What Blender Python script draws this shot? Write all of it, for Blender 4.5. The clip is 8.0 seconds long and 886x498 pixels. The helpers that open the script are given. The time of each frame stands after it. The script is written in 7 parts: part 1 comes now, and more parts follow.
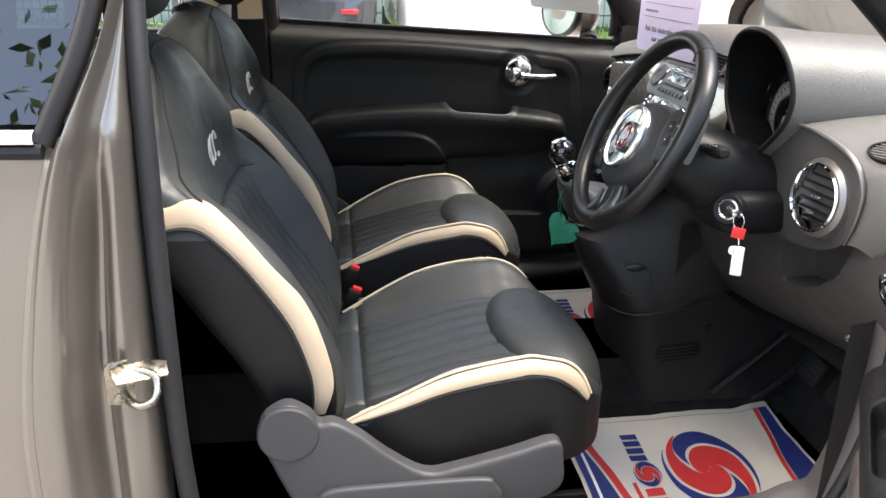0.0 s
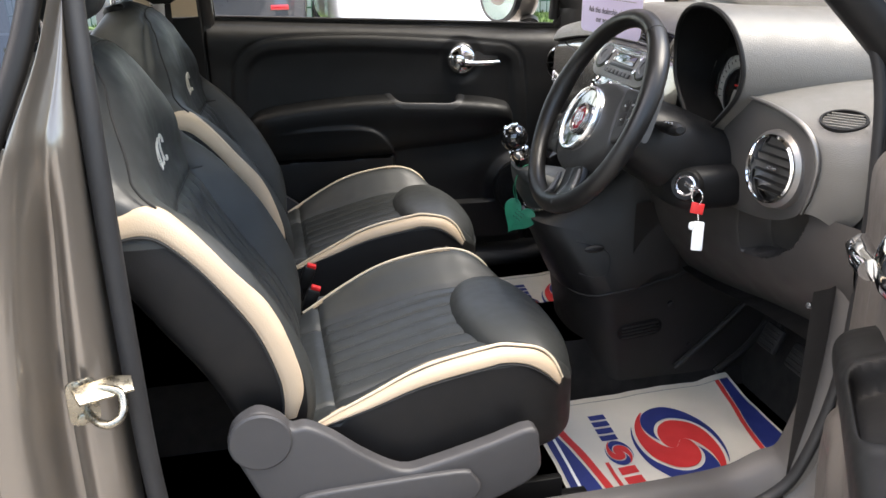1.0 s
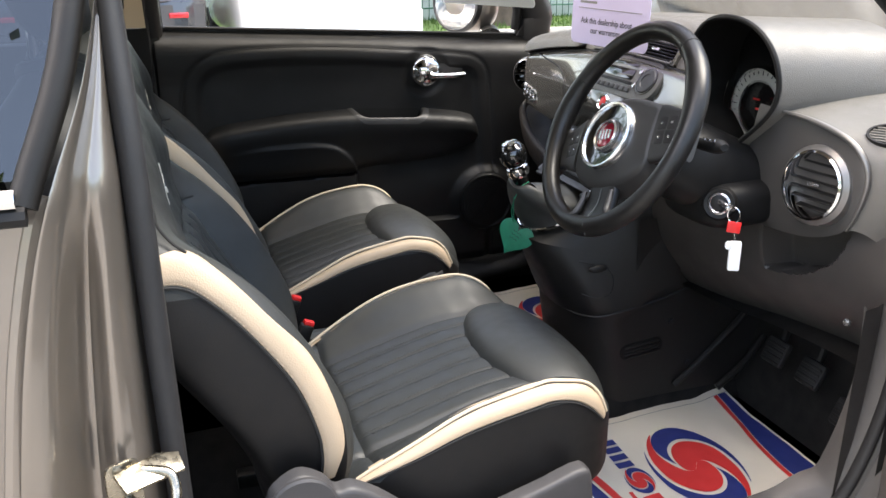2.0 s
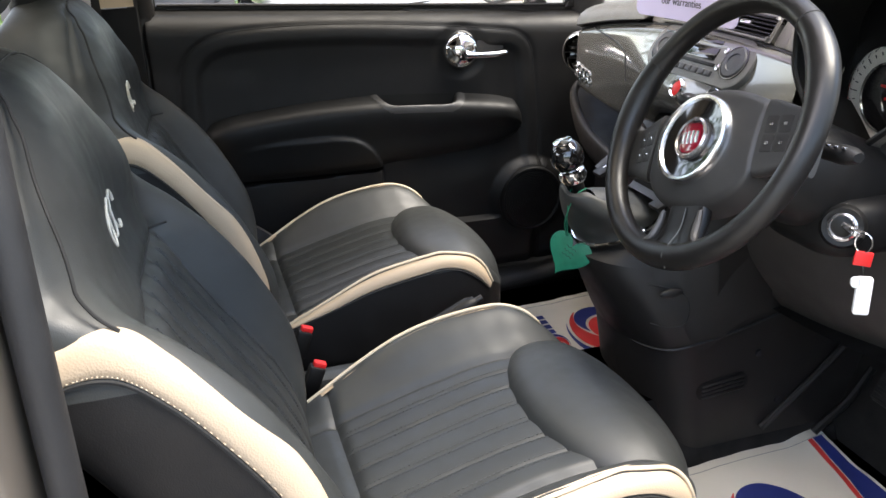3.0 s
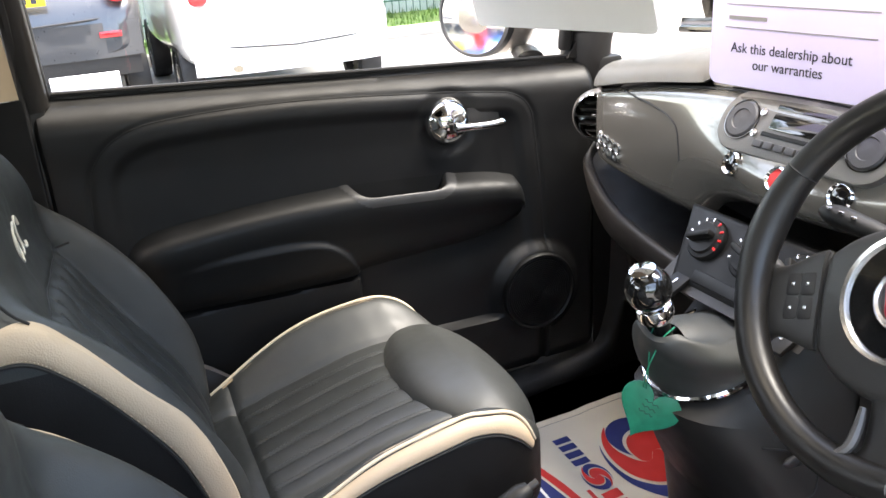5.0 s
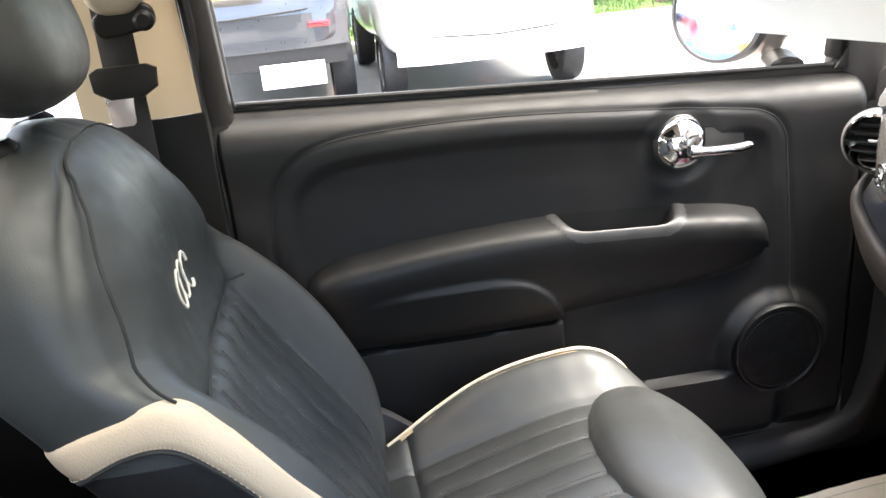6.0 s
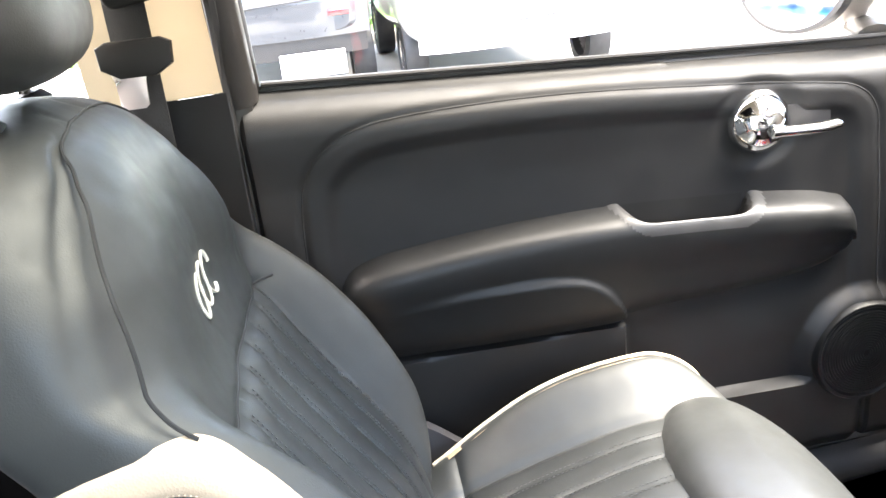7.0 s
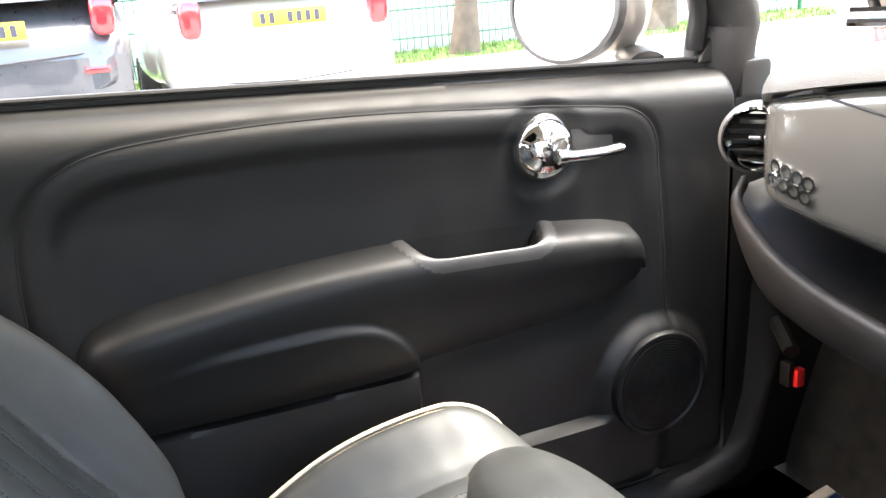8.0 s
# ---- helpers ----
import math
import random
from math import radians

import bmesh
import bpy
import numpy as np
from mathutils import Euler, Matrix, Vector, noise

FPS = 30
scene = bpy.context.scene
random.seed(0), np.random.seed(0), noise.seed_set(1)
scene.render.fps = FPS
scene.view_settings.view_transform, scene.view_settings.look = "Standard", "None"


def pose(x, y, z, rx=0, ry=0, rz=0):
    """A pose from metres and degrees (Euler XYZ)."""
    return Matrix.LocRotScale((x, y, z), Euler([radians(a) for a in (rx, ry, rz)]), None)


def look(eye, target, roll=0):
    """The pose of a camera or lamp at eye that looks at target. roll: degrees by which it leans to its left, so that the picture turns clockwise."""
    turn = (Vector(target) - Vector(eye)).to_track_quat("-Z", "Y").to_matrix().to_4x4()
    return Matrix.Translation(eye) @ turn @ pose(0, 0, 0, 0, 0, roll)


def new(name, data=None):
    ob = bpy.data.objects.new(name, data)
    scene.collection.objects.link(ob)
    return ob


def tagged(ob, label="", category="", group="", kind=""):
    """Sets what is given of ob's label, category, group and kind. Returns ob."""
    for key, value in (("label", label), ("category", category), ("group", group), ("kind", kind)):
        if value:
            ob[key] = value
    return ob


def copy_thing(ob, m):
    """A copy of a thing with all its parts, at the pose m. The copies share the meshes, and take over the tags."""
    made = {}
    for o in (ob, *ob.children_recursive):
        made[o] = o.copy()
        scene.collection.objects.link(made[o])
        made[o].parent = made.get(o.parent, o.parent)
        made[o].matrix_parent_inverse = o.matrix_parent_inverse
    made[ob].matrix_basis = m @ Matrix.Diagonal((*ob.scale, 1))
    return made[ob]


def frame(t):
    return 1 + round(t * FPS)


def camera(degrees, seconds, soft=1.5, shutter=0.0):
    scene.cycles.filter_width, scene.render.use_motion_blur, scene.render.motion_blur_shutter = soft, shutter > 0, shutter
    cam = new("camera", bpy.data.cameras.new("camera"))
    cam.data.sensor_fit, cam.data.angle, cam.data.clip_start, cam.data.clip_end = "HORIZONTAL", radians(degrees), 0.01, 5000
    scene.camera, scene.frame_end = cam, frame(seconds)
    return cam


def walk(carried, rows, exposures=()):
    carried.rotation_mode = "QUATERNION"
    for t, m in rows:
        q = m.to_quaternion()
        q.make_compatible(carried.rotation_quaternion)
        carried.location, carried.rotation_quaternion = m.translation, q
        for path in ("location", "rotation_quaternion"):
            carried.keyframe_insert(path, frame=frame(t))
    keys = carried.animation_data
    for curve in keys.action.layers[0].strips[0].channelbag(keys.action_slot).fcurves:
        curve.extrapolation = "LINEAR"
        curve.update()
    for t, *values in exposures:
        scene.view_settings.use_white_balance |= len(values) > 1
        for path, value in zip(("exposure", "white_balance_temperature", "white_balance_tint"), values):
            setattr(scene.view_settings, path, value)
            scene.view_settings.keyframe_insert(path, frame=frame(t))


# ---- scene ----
cam = camera(55.3, 8.0)
PATH = [
    (0, (-0.019, -1.744, 1.267), (0.237, 0.121, 0.591), 1.3),
    (0.5, (0.009, -1.759, 1.263), (0.349, 0.094, 0.591), 0.3),
    (1, (-0.048, -1.72, 1.261), (0.34, 0.116, 0.566), -0.8),
    (1.2, (-0.107, -1.682, 1.269), (0.341, 0.138, 0.571), -0.8),
    (2.3, (-0.239, -1.476, 1.251), (0.416, 0.286, 0.569), -0.1),
    (2.5, (-0.216, -1.41, 1.243), (0.408, 0.357, 0.544), -0.4),
    (3, (-0.124, -1.258, 1.241), (0.416, 0.517, 0.495), -1.6),
    (3.5, (-0.099, -1.18, 1.24), (0.495, 0.572, 0.479), -2.4),
    (4, (-0.114, -1.03, 1.248), (0.663, 0.657, 0.505), -2.8),
    (4.2, (-0.132, -0.978, 1.255), (0.711, 0.681, 0.522), -2.8),
    (5.3, (-0.087, -0.71, 1.282), (0.516, 1.06, 0.585), -4.4),
    (5.5, (-0.078, -0.654, 1.284), (0.447, 1.147, 0.591), -4.5),
    (6, (-0.06, -0.555, 1.28), (0.223, 1.294, 0.571), -5.4),
    (6.5, (-0.069, -0.476, 1.253), (0.098, 1.375, 0.513), -6.7),
    (7, (-0.082, -0.417, 1.24), (0.155, 1.433, 0.516), -6.4),
    (7.5, (-0.068, -0.351, 1.199), (0.423, 1.474, 0.544), -5.4),
    (8, (-0.041, -0.299, 1.161), (0.696, 1.453, 0.541), -4.2),
]
EXPOSURES = [(t, e, 7300, 10) for t, e in ((0, 2.85), (1.2, 2.8), (2.5, 2.95), (4.2, 3.5), (5.5, 3.85), (6.2, 4.6), (7.0, 5.3), (8, 4.65))]
walk(cam, [(t, look(eye, target, roll)) for t, eye, target, roll in PATH], EXPOSURES)

# ---- light ----
world = bpy.data.worlds.new("sky")
scene.world = world
world.use_nodes = True
wn, wl = world.node_tree.nodes, world.node_tree.links
sky = wn.new("ShaderNodeTexSky")
sky.sky_type = "NISHITA"
sky.sun_disc = False
sky.sun_elevation, sky.sun_rotation = radians(61), radians(288)
sky.air_density, sky.dust_density, sky.ozone_density = 1.0, 3.0, 1.0
wl.new(sky.outputs["Color"], wn["Background"].inputs["Color"])
wn["Background"].inputs["Strength"].default_value = 0.15
sun_data = bpy.data.lights.new("sun", "SUN")
sun_data.energy, sun_data.angle, sun_data.color = 1.5, radians(36), (1.0, 0.97, 0.93)
sun = new("sun", sun_data)
sun.matrix_world = look((4.7, -1.55, 9.0), (0, 0, 0))


# ---- materials ----
def mat(name, color, rough=0.5, metal=0.0, bump=0.0, scale=200.0, var=0.12, var_scale=6.0, coat=0.0, rough_var=0.08, detail="noise", spec=0.5):
    m = bpy.data.materials.new(name)
    m.use_nodes = True
    n, l = m.node_tree.nodes, m.node_tree.links
    b = n["Principled BSDF"]
    b.inputs["Roughness"].default_value, b.inputs["Metallic"].default_value = rough, metal
    b.inputs["Coat Weight"].default_value, b.inputs["Coat Roughness"].default_value = coat, 0.04
    b.inputs["Specular IOR Level"].default_value = spec
    tc = n.new("ShaderNodeTexCoord")
    big = n.new("ShaderNodeTexNoise")
    big.inputs["Scale"].default_value, big.inputs["Detail"].default_value = var_scale, 5.0
    l.new(tc.outputs["Object"], big.inputs["Vector"])
    if var:
        ramp = n.new("ShaderNodeMapRange")
        ramp.inputs["From Min"].default_value, ramp.inputs["From Max"].default_value = 0.3, 0.7
        ramp.inputs["To Min"].default_value, ramp.inputs["To Max"].default_value = 1 - var, 1 + var
        l.new(big.outputs["Fac"], ramp.inputs["Value"])
        mul = n.new("ShaderNodeVectorMath")
        mul.operation = "SCALE"
        mul.inputs[0].default_value = color
        l.new(ramp.outputs["Result"], mul.inputs["Scale"])
        l.new(mul.outputs["Vector"], b.inputs["Base Color"])
    else:
        b.inputs["Base Color"].default_value = (*color, 1)
    if rough_var:
        fine = n.new("ShaderNodeTexNoise")
        fine.inputs["Scale"].default_value, fine.inputs["Detail"].default_value = var_scale * 5, 6.0
        l.new(tc.outputs["Object"], fine.inputs["Vector"])
        rr = n.new("ShaderNodeMapRange")
        rr.inputs["From Min"].default_value, rr.inputs["From Max"].default_value = 0.3, 0.7
        rr.inputs["To Min"].default_value, rr.inputs["To Max"].default_value = max(rough - rough_var, 0.02), min(rough + rough_var, 1)
        l.new(fine.outputs["Fac"], rr.inputs["Value"])
        l.new(rr.outputs["Result"], b.inputs["Roughness"])
    if bump:
        if detail == "cells":
            tex = n.new("ShaderNodeTexVoronoi")
            tex.inputs["Scale"].default_value = scale
            out = tex.outputs["Distance"]
        else:
            tex = n.new("ShaderNodeTexNoise")
            tex.inputs["Scale"].default_value, tex.inputs["Detail"].default_value = scale, 3.0
            out = tex.outputs["Fac"]
        l.new(tc.outputs["Object"], tex.inputs["Vector"])
        bp = n.new("ShaderNodeBump")
        bp.inputs["Strength"].default_value, bp.inputs["Distance"].default_value = bump, 0.001
        l.new(out, bp.inputs["Height"])
        l.new(bp.outputs["Normal"], b.inputs["Normal"])
    return m


def glass_mat(name, tint=(1, 1, 1), ior=1.45):
    m = bpy.data.materials.new(name)
    m.use_nodes = True
    n, l = m.node_tree.nodes, m.node_tree.links
    n.remove(n["Principled BSDF"])
    mix, tr, gl, fr = n.new("ShaderNodeMixShader"), n.new("ShaderNodeBsdfTransparent"), n.new("ShaderNodeBsdfGlossy"), n.new("ShaderNodeFresnel")
    tr.inputs["Color"].default_value = (*tint, 1)
    gl.inputs["Roughness"].default_value = 0.01
    fr.inputs["IOR"].default_value = ior
    l.new(fr.outputs["Fac"], mix.inputs["Fac"])
    l.new(tr.outputs["BSDF"], mix.inputs[1])
    l.new(gl.outputs["BSDF"], mix.inputs[2])
    l.new(mix.outputs["Shader"], n["Material Output"].inputs["Surface"])
    return m


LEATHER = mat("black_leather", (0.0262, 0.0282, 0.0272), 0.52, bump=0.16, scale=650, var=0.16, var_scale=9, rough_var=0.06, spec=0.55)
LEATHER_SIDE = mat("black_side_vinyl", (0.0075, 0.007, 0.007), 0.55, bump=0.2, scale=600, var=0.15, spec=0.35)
CREAM = mat("cream_leather", (0.48, 0.37, 0.26), 0.5, bump=0.2, scale=450, detail="cells", var=0.05)
PIPING = mat("cream_piping", (0.62, 0.52, 0.38), 0.5, var=0.06)
THREAD = mat("dark_thread", (0.012, 0.012, 0.012), 0.8, var=0)
THREAD_GREY = mat("grey_thread", (0.075, 0.078, 0.078), 0.7, var=0.1)
THREAD_LIGHT = mat("pale_thread", (0.62, 0.58, 0.50), 0.7, var=0.1)
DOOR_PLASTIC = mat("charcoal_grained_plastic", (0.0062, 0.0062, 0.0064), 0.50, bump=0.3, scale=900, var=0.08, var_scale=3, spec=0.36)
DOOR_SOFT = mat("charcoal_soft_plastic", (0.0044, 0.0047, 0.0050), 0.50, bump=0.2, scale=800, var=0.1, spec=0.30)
KNEE_PLASTIC = mat("grey_brown_lower_plastic", (0.044, 0.040, 0.038), 0.5, bump=0.25, scale=900, var=0.06, var_scale=4)
# base lightened to stand in for daylight on the driver's doorway trims
LIT_TRIM_PLASTIC = mat("lit_trim_plastic", (0.062, 0.057, 0.054), 0.52, bump=0.25, scale=900, var=0.08, var_scale=4)
PULL_PLASTIC = mat("satin_charcoal_plastic", (0.020, 0.020, 0.0205), 0.45, bump=0.2, scale=900, var=0.05)
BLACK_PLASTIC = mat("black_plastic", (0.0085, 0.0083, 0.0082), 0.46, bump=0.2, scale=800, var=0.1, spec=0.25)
WHEEL_LEATHER = mat("black_wheel_leather", (0.0090, 0.0083, 0.0078), 0.38, bump=0.14, scale=700, var=0.12, spec=0.42)
DARK_GREY = mat("dark_grey_plastic", (0.0155, 0.0142, 0.0135), 0.47, bump=0.25, scale=900, var=0.08, var_scale=4, spec=0.4)
COVER_PLASTIC = mat("matt_grey_cover_plastic", (0.025, 0.024, 0.023), 0.46, bump=0.25, scale=900, var=0.06, var_scale=4)
RING_CHROME = mat("satin_chrome", (0.90, 0.90, 0.90), 0.24, metal=1.0, var=0.02, rough_var=0.03)
SATIN_PLASTIC = mat("satin_grey_plastic", (0.052, 0.049, 0.0465), 0.40, bump=0.15, scale=900, var=0.05, var_scale=4)
TONGUE = mat("bare_steel_tongue", (0.62, 0.55, 0.54), 0.32, metal=0.8, var=0.03)
GREY_PLASTIC = mat("mid_grey_plastic", (0.043, 0.0418, 0.0438), 0.5, bump=0.3, scale=1100, var=0.06)
DASH_TOP = mat("grey_brown_soft_plastic", (0.120, 0.114, 0.103), 0.40, bump=0.35, scale=700, detail="cells", var=0.06)
PAINT = mat("grey_metallic_paint", (0.235, 0.207, 0.178), 0.32, metal=0.75, bump=0.03, scale=2500, var=0.03, coat=1.0, rough_var=0.03)
PANEL_PAINT = mat("grey_gloss_panel_paint", (0.125, 0.118, 0.103), 0.20, metal=0.35, var=0.02, coat=1.0, rough_var=0.0)
SATIN = mat("satin_grey_metal", (0.23, 0.22, 0.21), 0.36, metal=0.7, var=0.04)
CHROME = mat("chrome", (0.82, 0.82, 0.82), 0.06, metal=1.0, var=0.03, rough_var=0.03)
STEEL = mat("zinc_steel", (0.34, 0.31, 0.25), 0.28, metal=1.0, var=0.12, var_scale=30, bump=0.1, scale=300)
GLOSS_BLACK = mat("gloss_black", (0.006, 0.006, 0.006), 0.08, var=0, coat=1.0, rough_var=0.02)
RUBBER = mat("black_rubber", (0.012, 0.012, 0.013), 0.6, bump=0.2, scale=300, var=0.15)
CARPET = mat("black_carpet", (0.023, 0.0215, 0.0205), 0.95, bump=1.0, scale=600, var=0.35, var_scale=30, rough_var=0)
PAPER = mat("cream_paper", (0.66, 0.61, 0.51), 0.75, bump=0.5, scale=35, var=0.04)
PRINT_RED = mat("red_print", (0.60, 0.035, 0.035), 0.6, var=0.08)
PRINT_BLUE = mat("navy_print", (0.018, 0.030, 0.16), 0.6, var=0.08)
RED = mat("red_plastic", (0.68, 0.02, 0.02), 0.4, var=0.05)
WHITE = mat("white_plastic", (0.82, 0.82, 0.80), 0.4, var=0.03)
GREEN = mat("green_plastic", (0.010, 0.205, 0.115), 0.4, var=0.15, var_scale=60)
GREEN_DARK = mat("dark_green_print", (0.004, 0.07, 0.042), 0.5, var=0.1)
IVORY = mat("ivory_trim", (0.33, 0.285, 0.215), 0.6, bump=0.3, scale=900, var=0.04)
LILAC = mat("lilac_card", (0.60, 0.55, 0.78), 0.6, var=0.04)
INK = mat("dark_ink", (0.02, 0.02, 0.035), 0.6, var=0)
GREY_INK = mat("grey_ink", (0.22, 0.22, 0.22), 0.6, var=0.1)
PALE_INK = mat("pale_grey_ink", (0.50, 0.50, 0.50), 0.6, var=0.1)
CARD = mat("white_card", (0.85, 0.85, 0.85), 0.55, var=0.03)
BADGE = mat("dark_red_enamel", (0.22, 0.008, 0.02), 0.15, coat=1.0, var=0.1)
SILVER = mat("silver_badge", (0.62, 0.60, 0.60), 0.2, metal=0.9, var=0.1)
WEBBING = mat("black_webbing", (0.012, 0.012, 0.013), 0.8, bump=0.6, scale=500, var=0.2)
GLASS = glass_mat("clear_glass")
TINT = glass_mat("tinted_glass", (0.10, 0.12, 0.15), 1.9)
ROOF_GLASS = glass_mat("roof_glass", (0.39, 0.40, 0.39))
GAUGE = mat("pale_gauge_face", (0.50, 0.50, 0.47), 0.5, var=0.1)


# ---- builders ----
from mathutils.bvhtree import BVHTree


def thing(name, label, category, group="", at=(0, 0, 0), kind=""):
    ob = new(name)
    ob.location = at
    ob.empty_display_size = 0.05
    return tagged(ob, label, category, group, kind)


def mesh_object(name, bm, material, smooth=True, angle=38):
    me = bpy.data.meshes.new(name)
    bmesh.ops.recalc_face_normals(bm, faces=bm.faces)
    bm.to_mesh(me)
    bm.free()
    me.materials.append(material)
    if smooth:
        me.shade_smooth()
        me.set_sharp_from_angle(angle=radians(angle))
    return new(name, me)


def part(name, bm, material, parent, label="", smooth=True, angle=38):
    ob = mesh_object(name, bm, material, smooth, angle)
    root = parent
    shift = Vector((0, 0, 0))
    while root is not None:
        shift += root.location
        root = root.parent
    ob.data.transform(Matrix.Translation(-shift))
    ob.parent = parent
    return tagged(ob, label)


def single(name, bm, material, label, category, group="", kind="", smooth=True, angle=38):
    return tagged(mesh_object(name, bm, material, smooth, angle), label, category, group, kind)


def curve(ks, vs):
    """Smooth curve through keyed values."""
    ks, vs = np.array(ks, float), np.array(vs, float)
    d = np.diff(vs) / np.diff(ks)
    t = np.concatenate(([d[0]], np.where(d[1:] * d[:-1] > 0, (d[1:] + d[:-1]) / 2, 0), [d[-1]]))

    def f(k):
        k = np.clip(k, ks[0], ks[-1])
        i = int(np.clip(np.searchsorted(ks, k) - 1, 0, len(ks) - 2))
        h = ks[i + 1] - ks[i]
        u = (k - ks[i]) / h
        return float((2 * u**3 - 3 * u**2 + 1) * vs[i] + (u**3 - 2 * u**2 + u) * h * t[i] + (3 * u**2 - 2 * u**3) * vs[i + 1] + (u**3 - u**2) * h * t[i + 1])

    return f


def sstep(a, b, v):
    u = min(max((v - a) / (b - a), 0.0), 1.0)
    return u * u * (3 - 2 * u)


def grid(fn, nu, nv, wrap=False, cap=False, keep=None):
    """Surface through fn(i, j). keep: which faces, by (i, j)."""
    bm = bmesh.new()
    vs = [[bm.verts.new(fn(i, j)) for j in range(nv)] for i in range(nu)]
    for i in range(nu - 1):
        for j in range(nv if wrap else nv - 1):
            if keep is None or keep(i, j):
                bm.faces.new((vs[i][j], vs[i + 1][j], vs[i + 1][(j + 1) % nv], vs[i][(j + 1) % nv]))
    if cap:
        bm.faces.new(vs[0])
        bm.faces.new(vs[-1])
    if keep is not None:
        bmesh.ops.delete(bm, geom=[v for v in bm.verts if not v.link_faces], context="VERTS")
    return bm


def spow(v, p):
    return math.copysign(abs(v) ** p, v)


def ellipsoid(c, r, p=1.0, nu=18, nv=32, turn=None):
    """Rounded pillow form; p below 1 squares it."""
    def f(i, j):
        a = -math.pi / 2 + math.pi * (i + 0.02) / (nu - 1 + 0.04)
        b = 2 * math.pi * j / nv
        v = Vector((r[0] * spow(math.cos(a), p) * spow(math.cos(b), p), r[1] * spow(math.cos(a), p) * spow(math.sin(b), p), r[2] * spow(math.sin(a), p)))
        return (turn @ v if turn else v) + Vector(c)
    return grid(f, nu, nv, True, True)


def box(c, size, bevel=0.004, m=None, seg=2):
    bm = bmesh.new()
    bmesh.ops.create_cube(bm, size=1.0)
    bmesh.ops.scale(bm, vec=size, verts=bm.verts)
    if bevel:
        bmesh.ops.bevel(bm, geom=bm.edges[:], offset=min(bevel, 0.45 * min(size)), segments=seg, affect="EDGES", profile=0.5)
    bmesh.ops.transform(bm, matrix=Matrix.Translation(c) @ (m or Matrix()), verts=bm.verts)
    return bm


def tube(pts, r, seg=8, closed=False, flat=1.0):
    """Round bar along points; r a number or a list."""
    pts = [Vector(p) for p in pts]
    n = len(pts)
    bm = bmesh.new()
    rings = []
    up = None
    for i, p in enumerate(pts):
        a = pts[(i - 1) % n] if closed or i else p
        b = pts[(i + 1) % n] if closed or i < n - 1 else p
        d = (b - a).normalized()
        if up is None:
            up = Vector((0, 0, 1)) if abs(d.z) < 0.9 else Vector((1, 0, 0))
        side = d.cross(up).normalized()
        up = side.cross(d).normalized()
        rr = r[i] if isinstance(r, (list, tuple)) else r
        rings.append([bm.verts.new(p + rr * (math.cos(2 * math.pi * k / seg) * side + flat * math.sin(2 * math.pi * k / seg) * up)) for k in range(seg)])
    for i in range(n if closed else n - 1):
        a, b = rings[i], rings[(i + 1) % n]
        for k in range(seg):
            bm.faces.new((a[k], a[(k + 1) % seg], b[(k + 1) % seg], b[k]))
    if not closed:
        bm.faces.new(rings[0][::-1])
        bm.faces.new(rings[-1])
    return bm


def lathe(profile, m, seg=40):
    """Profile of (radius, height) turned about the local Z of m."""
    bm = bmesh.new()
    rows = []
    for r, h in profile:
        rows.append([bm.verts.new(m @ Vector((max(r, 1e-5) * math.cos(2 * math.pi * k / seg), max(r, 1e-5) * math.sin(2 * math.pi * k / seg), h))) for k in range(seg)])
    for a, b in zip(rows, rows[1:]):
        for k in range(seg):
            bm.faces.new((a[k], a[(k + 1) % seg], b[(k + 1) % seg], b[k]))
    if profile[0][0] > 1e-4 and profile[-1][0] > 1e-4:
        for k in range(seg):
            bm.faces.new((rows[-1][k], rows[-1][(k + 1) % seg], rows[0][(k + 1) % seg], rows[0][k]))
    return bm


def surface(bm):
    """Search tree of a mesh, with its normals."""
    bm.normal_update()
    return BVHTree.FromBMesh(bm)


def plate(poly, depth, m, bevel=0.0, seg=2):
    """Outline of (x, y), made depth thick towards local +Z of m."""
    bm = bmesh.new()
    f = bm.faces.new([bm.verts.new((x, y, 0)) for x, y in poly])
    ext = bmesh.ops.extrude_face_region(bm, geom=[f])
    top = [v for v in ext["geom"] if isinstance(v, bmesh.types.BMVert)]
    bmesh.ops.translate(bm, vec=(0, 0, depth), verts=top)
    if bevel:
        es = [e for e in bm.edges if all(v in top for v in e.verts)]
        bmesh.ops.bevel(bm, geom=es, offset=bevel, segments=seg, affect="EDGES", profile=0.5)
    bmesh.ops.transform(bm, matrix=m, verts=bm.verts)
    return bm


def rounded(w, h, r, n=5):
    pts = []
    for cx, cy, a0 in ((w / 2 - r, h / 2 - r, 0), (-w / 2 + r, h / 2 - r, 90), (-w / 2 + r, -h / 2 + r, 180), (w / 2 - r, -h / 2 + r, 270)):
        for k in range(n + 1):
            a = radians(a0 + 90 * k / n)
            pts.append((cx + r * math.cos(a), cy + r * math.sin(a)))
    return pts


def join(*bms):
    out = bmesh.new()
    for b in bms:
        me = bpy.data.meshes.new("tmp")
        b.to_mesh(me)
        b.free()
        out.from_mesh(me)
        bpy.data.meshes.remove(me)
    return out


def basis(o, x, y, z):
    return Matrix(((x[0], y[0], z[0], o[0]), (x[1], y[1], z[1], o[1]), (x[2], y[2], z[2], o[2]), (0, 0, 0, 1)))


def facing(o, n, up=(0, 0, 1)):
    """Pose at o whose local Z is n and whose local Y leans to up."""
    z = Vector(n).normalized()
    x = Vector(up).cross(z).normalized()
    return basis(o, x, z.cross(x), z)


